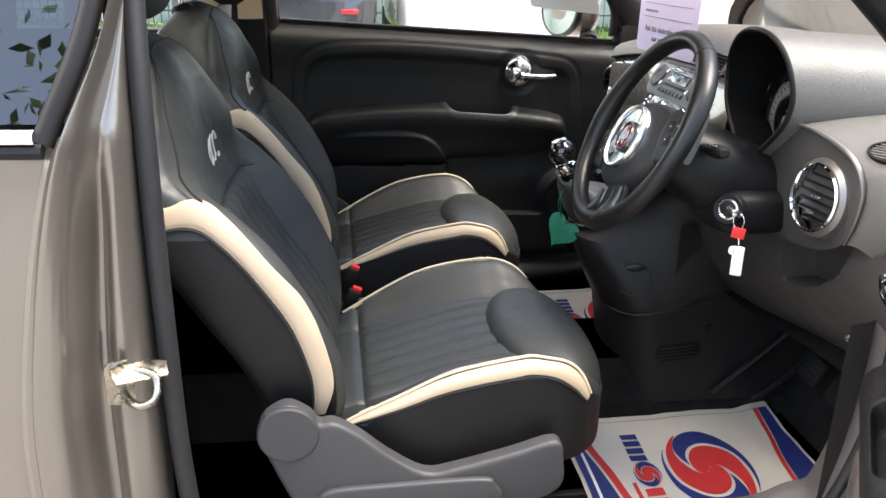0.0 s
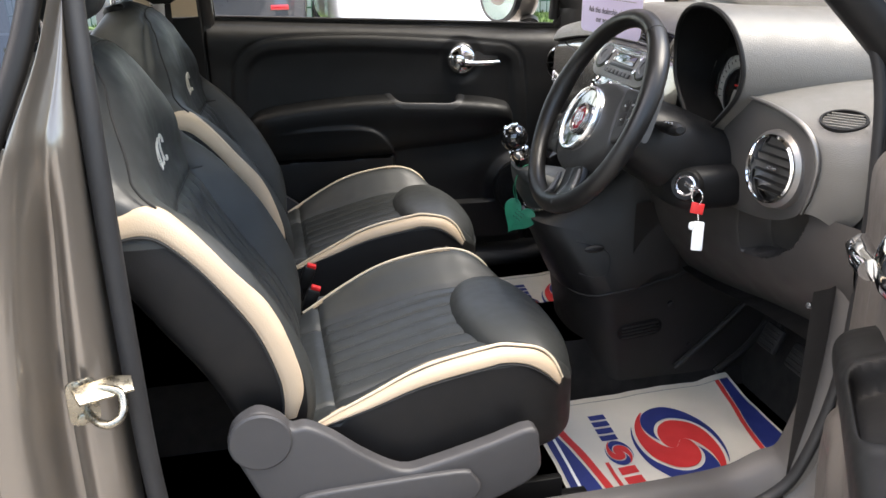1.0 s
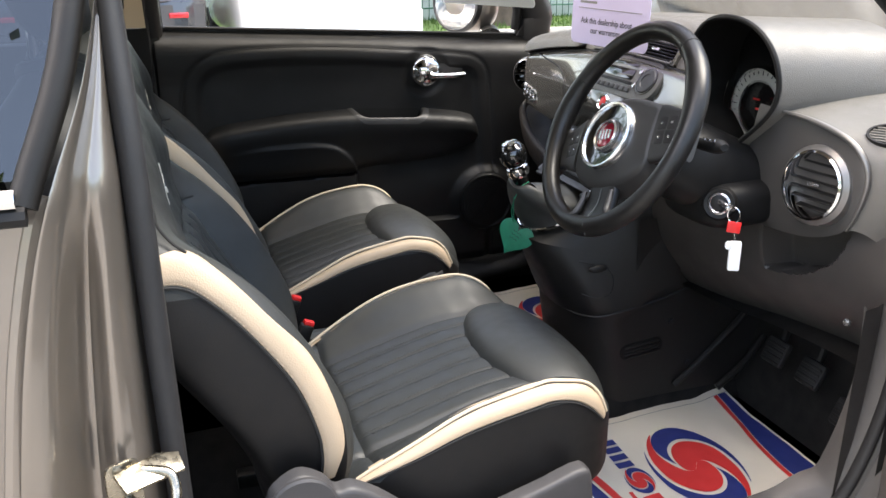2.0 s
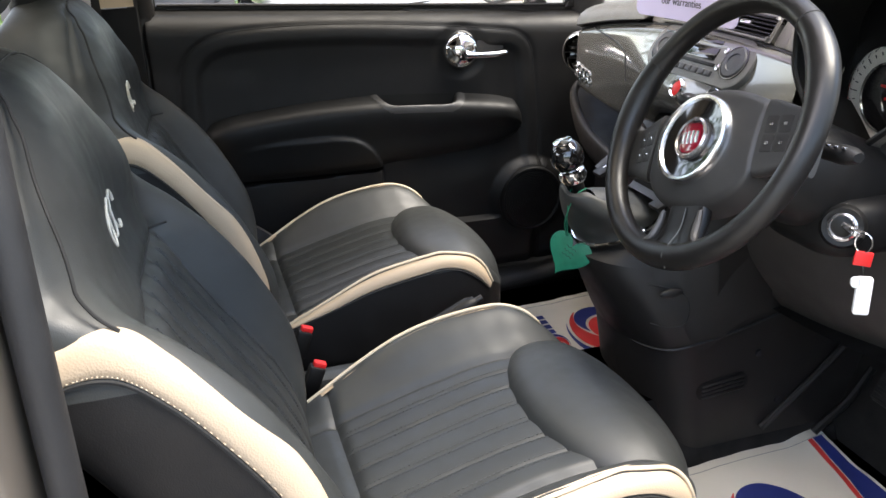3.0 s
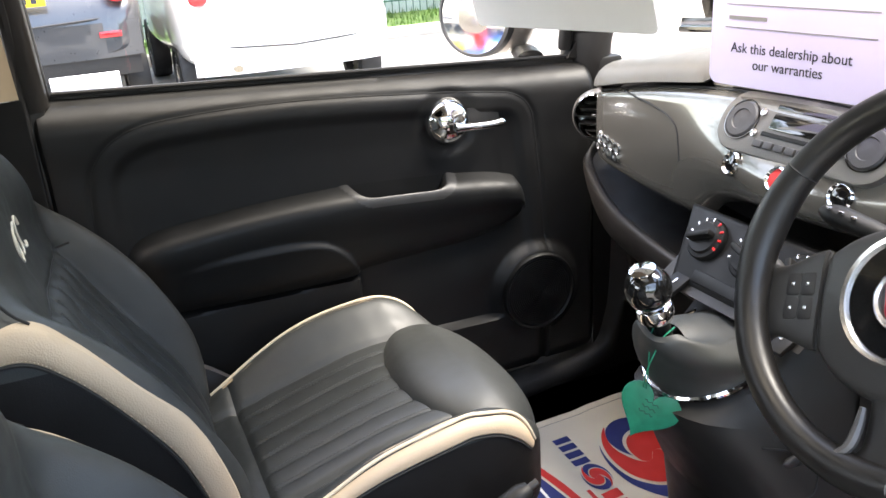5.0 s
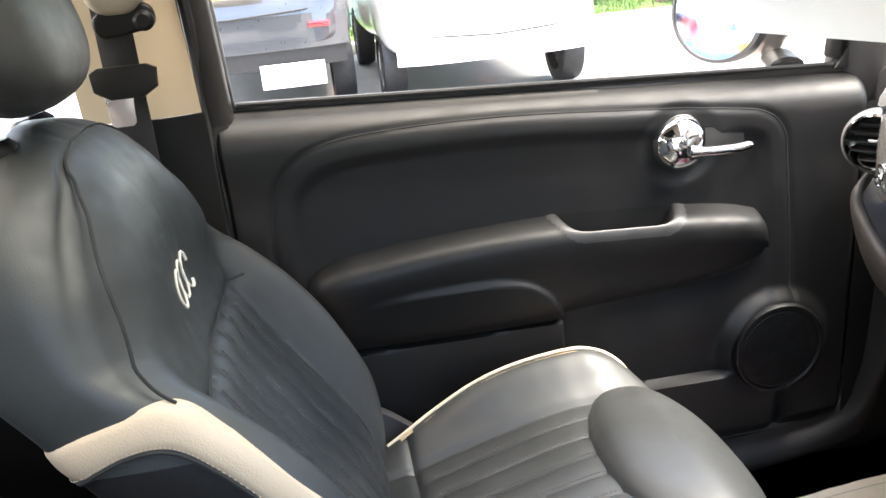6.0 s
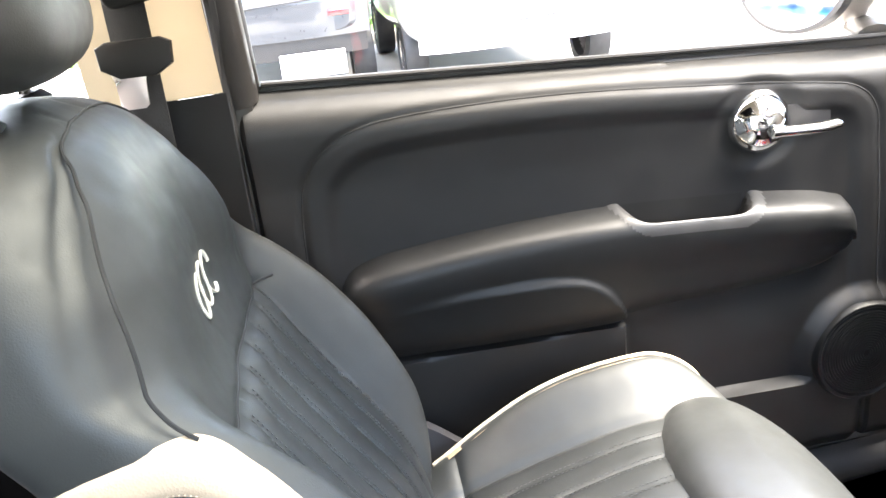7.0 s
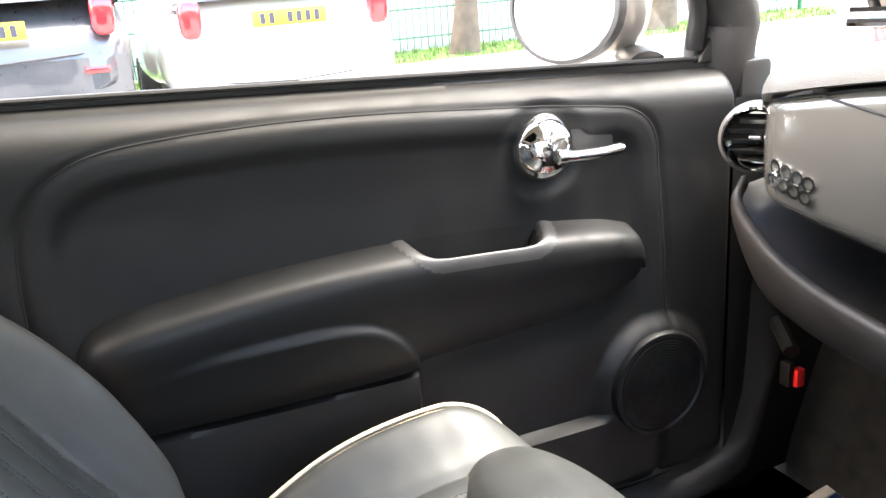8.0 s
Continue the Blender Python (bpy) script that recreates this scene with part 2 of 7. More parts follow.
def spline(pts, n):
    """n points of a smooth line through pts."""
    pts = [Vector(p) for p in pts]
    out = []
    for k in range(n):
        s = k / (n - 1) * (len(pts) - 1)
        i = min(int(s), len(pts) - 2)
        u = s - i
        p1, p2 = pts[i], pts[i + 1]
        p0 = pts[i - 1] if i else p1 * 2 - p2
        p3 = pts[i + 2] if i + 2 < len(pts) else p2 * 2 - p1
        out.append(0.5 * (2 * p1 + (p2 - p0) * u + (2 * p0 - 5 * p1 + 4 * p2 - p3) * u * u + (3 * p1 - p0 - 3 * p2 + p3) * u**3))
    return out


def drape(tree, pts, way, lift):
    """Points moved along way on to a surface, and lifted off it."""
    out = []
    way = Vector(way)
    for p in pts:
        hit, nor, _, _ = tree.ray_cast(Vector(p) - way * 0.6, way)
        if hit is not None and (abs(way.y) < 0.5 or (hit - Vector(p)).dot(way) < 0 or abs(p[1]) > 0.5 or abs(hit.y) > 0.62):
            if nor.dot(way) > 0:
                nor = -nor
            out.append(hit + nor * lift)
    return out


def stitches(lines, r=0.0007):
    """Short raised stitches along lines of points, one stitch to each pair of points."""
    bm = bmesh.new()
    for pts in lines:
        for a, b in zip(pts[0::2], pts[1::2]):
            d = (b - a).normalized()
            side = d.cross(Vector((0.3, 0.1, 1))).normalized()
            up = side.cross(d)
            ring = [[bm.verts.new(p + r * (side * math.cos(t) + up * math.sin(t))) for t in (0.52, 2.62, 4.71)] for p in (a, b)]
            for k in range(3):
                bm.faces.new((ring[0][k], ring[0][(k + 1) % 3], ring[1][(k + 1) % 3], ring[1][k]))
    return bm


# ---- car shell ----
# Floor pan, tunnel and footwell
FLOOR = 0.285
bm = grid(lambda i, j: (-1.25 + 2.25 * i / 40, -0.68 + 1.44 * j / 40, FLOOR - 0.004 + 0.122 * (1 - sstep(0.115, 0.158, abs(-0.68 + 1.44 * j / 40)))), 41, 41)
bmesh.ops.solidify(bm, geom=bm.faces[:], thickness=0.03)
single("floor", bm, CARPET, "black carpeted car floor with a raised centre tunnel", "floor", kind="structure")
bm = grid(lambda i, j: (0.98 + 0.30 * (i / 12) ** 1.2, -0.70 + 1.46 * j / 6, FLOOR - 0.01 + 0.75 * (i / 12)), 13, 7)
bmesh.ops.solidify(bm, geom=bm.faces[:], thickness=0.02)
single("firewall", bm, CARPET, "black carpeted footwell bulkhead", "bulkhead", kind="structure")


def belt(x):
    """Height of the window sill line."""
    return 1.0575 - 0.0525 * x


# Passenger side wall behind the door, with the belt-line trim
def quarter_wall(sgn):
    bms = [box((-0.72, sgn * 0.70, 0.66), (1.03, 0.05, 0.76), 0.01)]
    return join(*bms)


single("wall_left_rear", quarter_wall(1), DOOR_PLASTIC, "dark grey plastic trim beside the rear seat", "trim", kind="structure")
bm = box((-0.82, -0.66, 0.70), (0.9, 0.05, 0.78), 0.01)
single("wall_right_rear", bm, DOOR_PLASTIC, "dark grey plastic trim beside the rear seat", "trim", kind="structure")
single("wall_rear", box((-1.27, 0, 0.70), (0.05, 1.3, 0.84), 0.01), DOOR_PLASTIC, "dark rear bulkhead of the cabin", "trim", kind="structure")


# Roof with its headliner, resting on the pillars
def roof_fn(i, j):
    u, v = i / 24, j / 20
    x = -1.22 + 1.74 * u
    y = -0.56 + 1.12 * v
    return (x, y, 1.475 - 0.06 * (2 * u - 1) ** 2 - 0.055 * (2 * v - 1) ** 4 - 0.02 * (2 * v - 1) ** 2)


def roof_pane(i, j):
    """Faces of the fixed glass panel over the front seats."""
    return 9 <= i <= 20 and 3 <= j <= 16


bm = grid(roof_fn, 25, 21, keep=lambda i, j: not roof_pane(i, j))
bmesh.ops.solidify(bm, geom=bm.faces[:], thickness=0.045)
single("ceiling", bm, IVORY, "ivory fabric headliner under the car roof", "headliner", kind="structure")
bm = grid(roof_fn, 25, 21, keep=roof_pane)
bmesh.ops.solidify(bm, geom=bm.faces[:], thickness=0.005)
single("window_3", bm, ROOF_GLASS, "grey tinted fixed glass roof panel", "glass roof", kind="structure")


def pillar(name, pts, w, material, label, flat=0.5, seg=12):
    return single(name, tube(spline(pts, 14), w, seg, flat=flat), material, label, "pillar", kind="structure")


pillar("a_pillar_left", [(0.864, 0.735, 0.94), (0.864, 0.725, 1.03), (0.856, 0.715, 1.10), (0.70, 0.645, 1.27), (0.50, 0.555, 1.41)], [0.056] * 6 + [0.054, 0.050, 0.045, 0.040, 0.037, 0.036, 0.036, 0.036], DARK_GREY, "dark grey windscreen pillar trim", 0.9)
pillar("a_pillar_right", [(0.90, -0.74, 0.90), (0.84, -0.725, 1.05), (0.74, -0.685, 1.18), (0.62, -0.62, 1.31), (0.50, -0.555, 1.41)], 0.036, BLACK_PLASTIC, "black windscreen pillar trim", 0.9)
pillar("c_pillar_left", [(-1.22, 0.68, 0.95), (-1.2, 0.62, 1.25), (-1.18, 0.56, 1.40)], 0.09, IVORY, "ivory rear pillar trim")
pillar("c_pillar_right", [(-1.22, -0.68, 0.95), (-1.2, -0.62, 1.25), (-1.18, -0.56, 1.40)], 0.09, IVORY, "ivory rear pillar trim")

# Left B pillar: lower dark trim, ivory upper trim, dark outer post and door seal
bm = grid(lambda i, j: ((-0.36 + 0.155 * j / 8) + 0.012 * (1 - i / 10), 0.645 - 0.012 * math.sin(math.pi * j / 8) - 0.09 * (i / 10) ** 2 * 1.0, 1.072 + 0.36 * i / 10), 11, 9)
bmesh.ops.solidify(bm, geom=bm.faces[:], thickness=-0.02)
single("pillar_trim_upper", bm, IVORY, "ivory plastic upper trim of the door pillar", "pillar trim", kind="structure")
bm = grid(lambda i, j: (-0.36 + 0.17 * j / 8, 0.652 - 0.012 * math.sin(math.pi * j / 8), 0.36 + 0.71 * i / 10), 11, 9)
bmesh.ops.solidify(bm, geom=bm.faces[:], thickness=-0.03)
single("pillar_trim_lower", bm, DOOR_PLASTIC, "dark grey plastic lower trim of the door pillar", "pillar trim", kind="structure")
bm = join(box((-0.185, 0.69, 0.85), (0.05, 0.05, 1.10), 0.012), tube([(-0.181, 0.69, 1.05), (-0.185, 0.665, 1.2), (-0.19, 0.60, 1.40)], 0.030, 12, flat=0.9))
single("b_pillar_left", bm, DARK_GREY, "dark grey door pillar behind the passenger door", "pillar", kind="structure")
single("door_seal_left", tube(spline([(-0.196, 0.665, 0.36), (-0.196, 0.66, 0.7), (-0.194, 0.662, 1.04), (-0.188, 0.65, 1.15), (-0.19, 0.585, 1.40)], 24), 0.009, 8), RUBBER, "black rubber door seal", "seal", kind="structure")


# ---- front seats ----
back_w = curve([0.50, 0.56, 0.63, 0.72, 0.80, 0.87, 0.92, 0.97, 1.03, 1.075, 1.105, 1.125, 1.134], [0.205, 0.228, 0.243, 0.252, 0.254, 0.250, 0.242, 0.231, 0.209, 0.174, 0.126, 0.072, 0.02])
back_x = curve([0.50, 0.58, 0.65, 0.75, 0.865, 0.91, 0.945, 0.98, 1.03, 1.08, 1.11, 1.134], [-0.01, -0.018, -0.045, -0.108, -0.175, -0.196, -0.210, -0.217, -0.227, -0.248, -0.272, -0.318])
# how far the sides of the upper panel fall back, and where its seam runs
back_sag = curve([0.90, 0.928, 0.953, 0.977, 1.014, 1.035, 1.056, 1.075, 1.095, 1.115, 1.134], [0.0, 0.008, 0.020, 0.030, 0.041, 0.049, 0.053, 0.050, 0.028, 0.012, 0.005])
seam_y = curve([0.88, 0.928, 0.953, 0.977, 1.014, 1.035, 1.056, 1.075, 1.095, 1.106, 1.113, 1.117], [0.238, 0.233, 0.226, 0.217, 0.199, 0.182, 0.162, 0.139, 0.114, 0.096, 0.070, 0.03])
back_d = curve([0.50, 0.6, 0.8, 0.90, 0.95, 1.04, 1.09, 1.115, 1.134], [0.06, 0.065, 0.066, 0.074, 0.080, 0.076, 0.060, 0.040, 0.01])
back_wing = curve([0.50, 0.56, 0.64, 0.685, 0.72, 0.765, 0.80, 0.837, 0.87, 0.897, 0.92, 0.94, 0.96, 1.10, 1.134], [0.0, 0.018, 0.046, 0.060, 0.069, 0.076, 0.077, 0.073, 0.062, 0.046, 0.026, 0.010, 0.0, 0.0, 0.0])
INSERT_TOP = 0.872


def back_point(z, a):
    """Backrest surface at height z and angle a (0: front middle)."""
    w, d, xf = back_w(z), back_d(z), back_x(z)
    s, c = math.sin(a), math.cos(a)
    p = 0.50 + 0.10 * sstep(0.90, 0.99, z)
    y = w * spow(s, p)
    x = xf - d + d * spow(c, p)
    r = abs(y) / w
    front = sstep(-0.25, 0.35, c)
    x += back_wing(z) * sstep(0.62 + 0.07 * sstep(0.855, 0.92, z), 0.90, r) * front - (0.70 if y < 0 else 0.10) * back_sag(z) * min(r, 0.97) ** 2.4 + (0.022 * sstep(0.15, 0.75, r) * math.exp(-((z - 0.975) / 0.055) ** 2) * front if y > 0 else 0.0) + 0.006 * sstep(0.90, 0.96, z) * sstep(1.13, 1.06, z) * math.exp(-(((r - 0.50) / 0.30) ** 2)) * front
    if c > 0:
        x -= 0.010 * sstep(0.75, 0.0, r) * (1 - sstep(0.90, 1.0, z))
        edge = 0.170
        if z < INSERT_TOP + 0.006:
            inside = sstep(edge, edge - 0.012, abs(y)) * sstep(INSERT_TOP, INSERT_TOP - 0.02, z)
            x += inside * (0.0058 + 0.0085 * sstep(INSERT_TOP - 0.06, INSERT_TOP - 0.016, z)) * (abs(math.cos(math.pi * y / 0.046)) ** 0.45 - 0.6)
            x -= 0.007 * math.exp(-((abs(y) - edge) / 0.007) ** 2) * sstep(INSERT_TOP + 0.006, INSERT_TOP - 0.01, z)
        x -= 0.006 * math.exp(-((z - INSERT_TOP) / 0.007) ** 2) * sstep(0.20, 0.16, abs(y))
        # soft creases of worn leather
        x += (0.0022 * noise.noise(Vector((y * 14, z * 9, 3.1))) + 0.0012 * noise.noise(Vector((y * 45, z * 26, 8.1)))) * sstep(0.5, 0.65, z)
        # rolled side seam of the upper panel
        seam = seam_y(z)
        x -= 0.003 * math.exp(-((abs(y) - seam) / 0.005) ** 2) * sstep(0.90, 0.94, z)
    return Vector((x, y, z))


cush_w = curve([-0.06, 0.0, 0.1, 0.28, 0.355, 0.40, 0.432, 0.455], [0.200, 0.222, 0.236, 0.240, 0.232, 0.206, 0.160, 0.085])
cush_mid = curve([-0.06, 0.0, 0.06, 0.25, 0.32, 0.385, 0.43, 0.455], [0.524, 0.538, 0.555, 0.602, 0.606, 0.580, 0.552, 0.53])
cush_side = curve([-0.06, 0.0, 0.086, 0.14, 0.19, 0.26, 0.30, 0.345, 0.378, 0.42, 0.455], [0.522, 0.553, 0.604, 0.632, 0.649, 0.661, 0.663, 0.651, 0.625, 0.575, 0.53])


def cush_point(x, a):
    """Cushion surface at station x and angle a (0: top middle)."""
    w = cush_w(x)
    s, c = math.sin(a), math.cos(a)
    y = w * spow(s, 0.20)
    r = abs(y) / w
    top = cush_mid(x) + (cush_side(x) - cush_mid(x)) * sstep(0.60, 0.95, r)
    mid = 0.50
    z = mid + (top - mid) * spow(c, 0.20) if c > 0 else mid + 0.050 * spow(c, 0.30)
    if c > 0:
        inside = sstep(0.150, 0.138, abs(y)) * sstep(0.02, 0.035, x)
        z += inside * 0.0042 * (abs(math.cos(math.pi * y / 0.042)) ** 0.35 - 0.7)
        z -= 0.007 * math.exp(-((abs(y) - 0.147) / 0.007) ** 2)
        z -= 0.006 * math.exp(-((x - 0.026) / 0.006) ** 2)
        z += 0.0012 * noise.noise(Vector((x * 11, y * 13, 7.7))) + 0.0006 * noise.noise(Vector((x * 38, y * 38, 2.7)))
    return Vector((x, y, z))


def pillow_point(i, j):
    a = -math.pi / 2 + math.pi * (i + 0.02) / 30.04
    b = 2 * math.pi * j / 64
    cx, cy, cz = spow(math.cos(a), 0.50) * spow(math.cos(b), 0.72), spow(math.cos(a), 0.50) * spow(math.sin(b), 0.72), spow(math.sin(a), 0.80)
    x, y, z = 0.356 + 0.099 * cx, 0.188 * cy, 0.574 + 0.062 * cz
    # seam corners reach forward, the nose rolls down
    x += 0.030 * (y / 0.18) ** 2 * (cx < 0) * -cx
    z -= 0.030 * sstep(0.0, 1.0, cx) + 0.010 * (y / 0.18) ** 2
    return Vector((x, y, z))


def front_seat(yc, out, label):
    """A front seat about y = yc. out: the side (-1 or 1) of its recliner cover."""
    seat = thing("front_seat", label, "seat", "front car seats", (0, yc, FLOOR))
    o = Vector((0, yc, 0))
    NZ = 120
    zs = [0.50 + 0.634 * (1 - (1 - i / (NZ - 1)) ** 1.25) for i in range(NZ)]
    # even steps over the face, coarser round the rear
    ang = [math.copysign(math.asin(r * r), r) for r in np.linspace(-0.985, 0.985, 151)]
    ang += list(np.linspace(ang[-1], 2 * math.pi + ang[0], 45)[1:-1])
    NA = len(ang)

    def fb(i, j):
        return back_point(zs[i], ang[j])

    def is_insert(i, j):
        p = fb(i, j)
        return math.cos(ang[j] + 0.01) > 0 and abs(p.y) < 0.170 and p.z < INSERT_TOP

    shell = grid(fb, NZ, NA, True, True)
    tree = surface(shell)
    shell.free()

    def put(name, bm, material, parent=seat, lab="", **k):
        bmesh.ops.translate(bm, vec=o, verts=bm.verts)
        return part(name, bm, material, parent, lab, **k)

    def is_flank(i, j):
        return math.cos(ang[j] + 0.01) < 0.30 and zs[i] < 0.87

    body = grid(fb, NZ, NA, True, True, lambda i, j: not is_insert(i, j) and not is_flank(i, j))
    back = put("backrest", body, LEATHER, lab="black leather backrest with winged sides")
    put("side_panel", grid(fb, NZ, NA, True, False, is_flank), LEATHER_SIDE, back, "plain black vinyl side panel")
    put("pleated_insert", grid(fb, NZ, NA, True, False, is_insert), LEATHER, back, "pleated black leather panel")

    # cream wing covers, side panels and their stitching
    rim = spline([(-0.335, 0, 0.890), (-0.30, 0, 0.908), (-0.255, 0, 0.919), (-0.208, 0, 0.926), (-0.160, 0, 0.886), (-0.114, 0, 0.832), (-0.064, 0, 0.765), (-0.035, 0, 0.685), (-0.028, 0, 0.625), (-0.042, 0, 0.575)], 90)
    inner = spline([(-0.315, 0, 0.845), (-0.285, 0, 0.868), (-0.248, 0, 0.884), (-0.212, 0, 0.884), (-0.180, 0, 0.862), (-0.139, 0, 0.815), (-0.088, 0, 0.735), (-0.062, 0, 0.660), (-0.056, 0, 0.615), (-0.058, 0, 0.575)], 90)
    def on_wing(x, z, sgn, lift):
        """Outer side of the backrest wing at x and z; never past its crest."""
        p = 0.50 + 0.10 * sstep(0.90, 0.99, z)
        lo, hi = math.asin(0.915 ** (1 / p)), 2.75
        if back_point(z, lo).x > x:
            for _ in range(26):
                mid = (lo + hi) / 2
                lo, hi = (mid, hi) if back_point(z, mid).x > x else (lo, mid)
        a = lo
        q = back_point(z, a)
        n = (back_point(z, a + 0.02) - back_point(z, a - 0.02)).cross(back_point(z + 0.004, a) - back_point(z - 0.004, a)).normalized()
        q += n * (lift if n.y > 0 else -lift)
        return Vector((q.x, sgn * q.y, q.z))

    lifts = (-0.002, 0.0022, 0.003, 0.0034, 0.0034, 0.003, 0.0022, -0.002)
    for sgn in (-1, 1):
        put("wing_trim", grid(lambda i, j: on_wing(rim[i].x + 0.006 + (inner[i].x - rim[i].x - 0.006) * j / 7, rim[i].z + (inner[i].z - rim[i].z) * j / 7, sgn, lifts[j]), 90, 8), CREAM, back, "cream leather wing trim")
        put("seam", tube([on_wing(p.x, p.z, sgn, 0.001) for p in inner], 0.0022, 6), THREAD, back)
        dense = spline([on_wing(a.x + (b.x - a.x) * 0.13, a.z + (b.z - a.z) * 0.13, sgn, 0.0036) for a, b in zip(inner, rim)], 260)
        tagged(put("stitching", join(*[tube([dense[k], dense[k + 1]], 0.0006, 4) for k in range(0, 258, 3)]), CREAM, back, "pale topstitching"), kind="stuff")
    # rolled seam round the upper panel
    def face(z, r):
        p = 0.50 + 0.10 * sstep(0.90, 0.99, z)
        q = back_point(z, math.copysign(math.asin(abs(r) ** (1 / p)), r))
        return q + Vector((0.0018, 0, 0.0004))

    half = [face(z, seam_y(z) / back_w(z)) for z in list(np.linspace(0.922, 1.09, 34)) + list(np.linspace(1.093, 1.1165, 14))]
    arch = half + [Vector((p.x, -p.y, p.z)) for p in reversed(half)]
    put("seam", tube(arch, 0.0017, 6), THREAD, back)
    put("seam", tube([face(INSERT_TOP, r) + Vector((-0.0016, 0, 0)) for r in np.linspace(-0.74, 0.74, 50)], 0.0015, 6), THREAD, back)
    ta, tb = [face(z, out * (seam_y(z) / back_w(z) + 0.025)) for z in (0.992, 0.950)]
    put("fabric_tag", tube([ta, ta.lerp(tb, 0.5), tb], 0.0075, 8, flat=0.35), RUBBER, back, "small black fabric tag with pale marks")

    rows = []
    for n in range(-4, 4):
        y = 0.046 * n + 0.023
        for dy in (-0.0042, 0.0042):
            rows.append([face(z, (y + dy) / back_w(z)) + Vector((-0.0010, 0, 0)) for z in np.linspace(0.60, 0.862, 104)])
    tagged(put("pleat_stitching", stitches(rows), THREAD_GREY, back, "fine grey stitching"), kind="stuff")
    # stitched emblem: three linked loops, the first one open
    for k in range(3):
        a0, a1 = (-130, 165) if k == 0 else (0, 360)
        loop = [(0, 0.030 - 0.030 * k + 0.0165 * math.cos(radians(a)) * (1 if k else -1), 0.946 + 0.0210 * math.sin(radians(a))) for a in np.linspace(a0, a1, 30)]
        put("emblem_loop", tube(drape(tree, loop, (-1, 0, 0), 0.0012), 0.0021, 6, flat=0.7), THREAD_LIGHT, back, "pale embroidered emblem loop")

    # head restraint
    turn = Matrix.Rotation(radians(-14), 3, "Y")
    head = put("head_restraint", ellipsoid((-0.322, 0, 1.228), (0.052, 0.128, 0.082), 0.72, 22, 44, turn), LEATHER, lab="black leather head restraint")
    for sgn in (-1, 1):
        put("post", tube([(-0.338, sgn * 0.068, 1.225), (-0.346, sgn * 0.068, 1.09)], 0.0062, 12), CHROME, head, "chrome post")
        put("post_sleeve", lathe([(0.010, -0.02), (0.024, -0.018), (0.024, -0.006), (0.018, 0.002), (0.009, 0.004)], pose(-0.346, sgn * 0.068, 1.128) @ pose(0, 0, 0, 0, -14, 0), 24), BLACK_PLASTIC, head)

    # cushion
    xs = [-0.06 + 0.515 * (1 - (1 - i / 99) ** 1.2) for i in range(100)]

    angc = [math.copysign(math.asin(abs(r) ** 5), r) for r in np.linspace(-0.990, 0.990, 151)]
    angc += list(np.linspace(angc[-1], 2 * math.pi + angc[0], 45)[1:-1])

    def fc(i, j):
        return cush_point(xs[i], angc[j])

    def is_pleat(i, j):
        p = fc(i, j)
        return math.cos(angc[j] + 0.01) > 0 and abs(p.y) < 0.147 and 0.026 < p.x < 0.40

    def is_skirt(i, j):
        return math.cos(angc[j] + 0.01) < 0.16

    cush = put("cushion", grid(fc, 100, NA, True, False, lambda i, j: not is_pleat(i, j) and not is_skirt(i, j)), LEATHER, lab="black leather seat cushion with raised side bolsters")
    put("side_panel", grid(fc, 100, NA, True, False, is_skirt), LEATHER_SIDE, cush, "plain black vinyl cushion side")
    put("pleated_insert", grid(fc, 100, NA, True, False, is_pleat), LEATHER, cush, "pleated black leather panel")
    put("front_pillow", grid(lambda i, j: pillow_point(i, j), 31, 64, True, True), LEATHER, cush, "smooth padded black leather thigh pad")
    ring = [pillow_point(15, j) + Vector((0, 0, 0.0)) for j in range(64)]
    put("seam", tube([p * 1.0 + Vector((0.0015 if p.x > 0.342 else -0.0015, 0, -0.004)) for p in ring], 0.0022, 6, closed=True), THREAD, cush)

    rows = []
    for n in range(-3, 3):
        y = 0.042 * n + 0.021
        for dy in (-0.0048, 0.0048):
            rows.append([cush_point(x, math.copysign(math.asin(abs((y + dy) / cush_w(x)) ** 5), y + dy)) + Vector((0, 0, 0.0006)) for x in np.linspace(0.035, 0.30, 92)])
    tagged(put("pleat_stitching", stitches(rows), THREAD_GREY, cush, "fine grey stitching"), kind="stuff")
    # cream bolster bands, wide on the side faces
    def on_side(x, z, sgn, lift):
        w, top = cush_w(x) + lift, cush_side(x) + lift
        k = min(max((z - 0.50) / (top - 0.50), 0.0), 0.955)
        return Vector((x, sgn * w * (1 - k ** 10) ** 0.1, 0.50 + (top - 0.50) * k))

    up = spline([(-0.004, 0, 0.547), (0.04, 0, 0.572), (0.086, 0, 0.597), (0.14, 0, 0.624), (0.19, 0, 0.640), (0.26, 0, 0.652), (0.30, 0, 0.654), (0.345, 0, 0.642), (0.376, 0, 0.616), (0.396, 0, 0.576)], 90)
    dn = spline([(-0.004, 0, 0.542), (0.04, 0, 0.560), (0.086, 0, 0.577), (0.14, 0, 0.598), (0.19, 0, 0.611), (0.26, 0, 0.623), (0.29, 0, 0.627), (0.325, 0, 0.620), (0.358, 0, 0.598), (0.388, 0, 0.566)], 90)
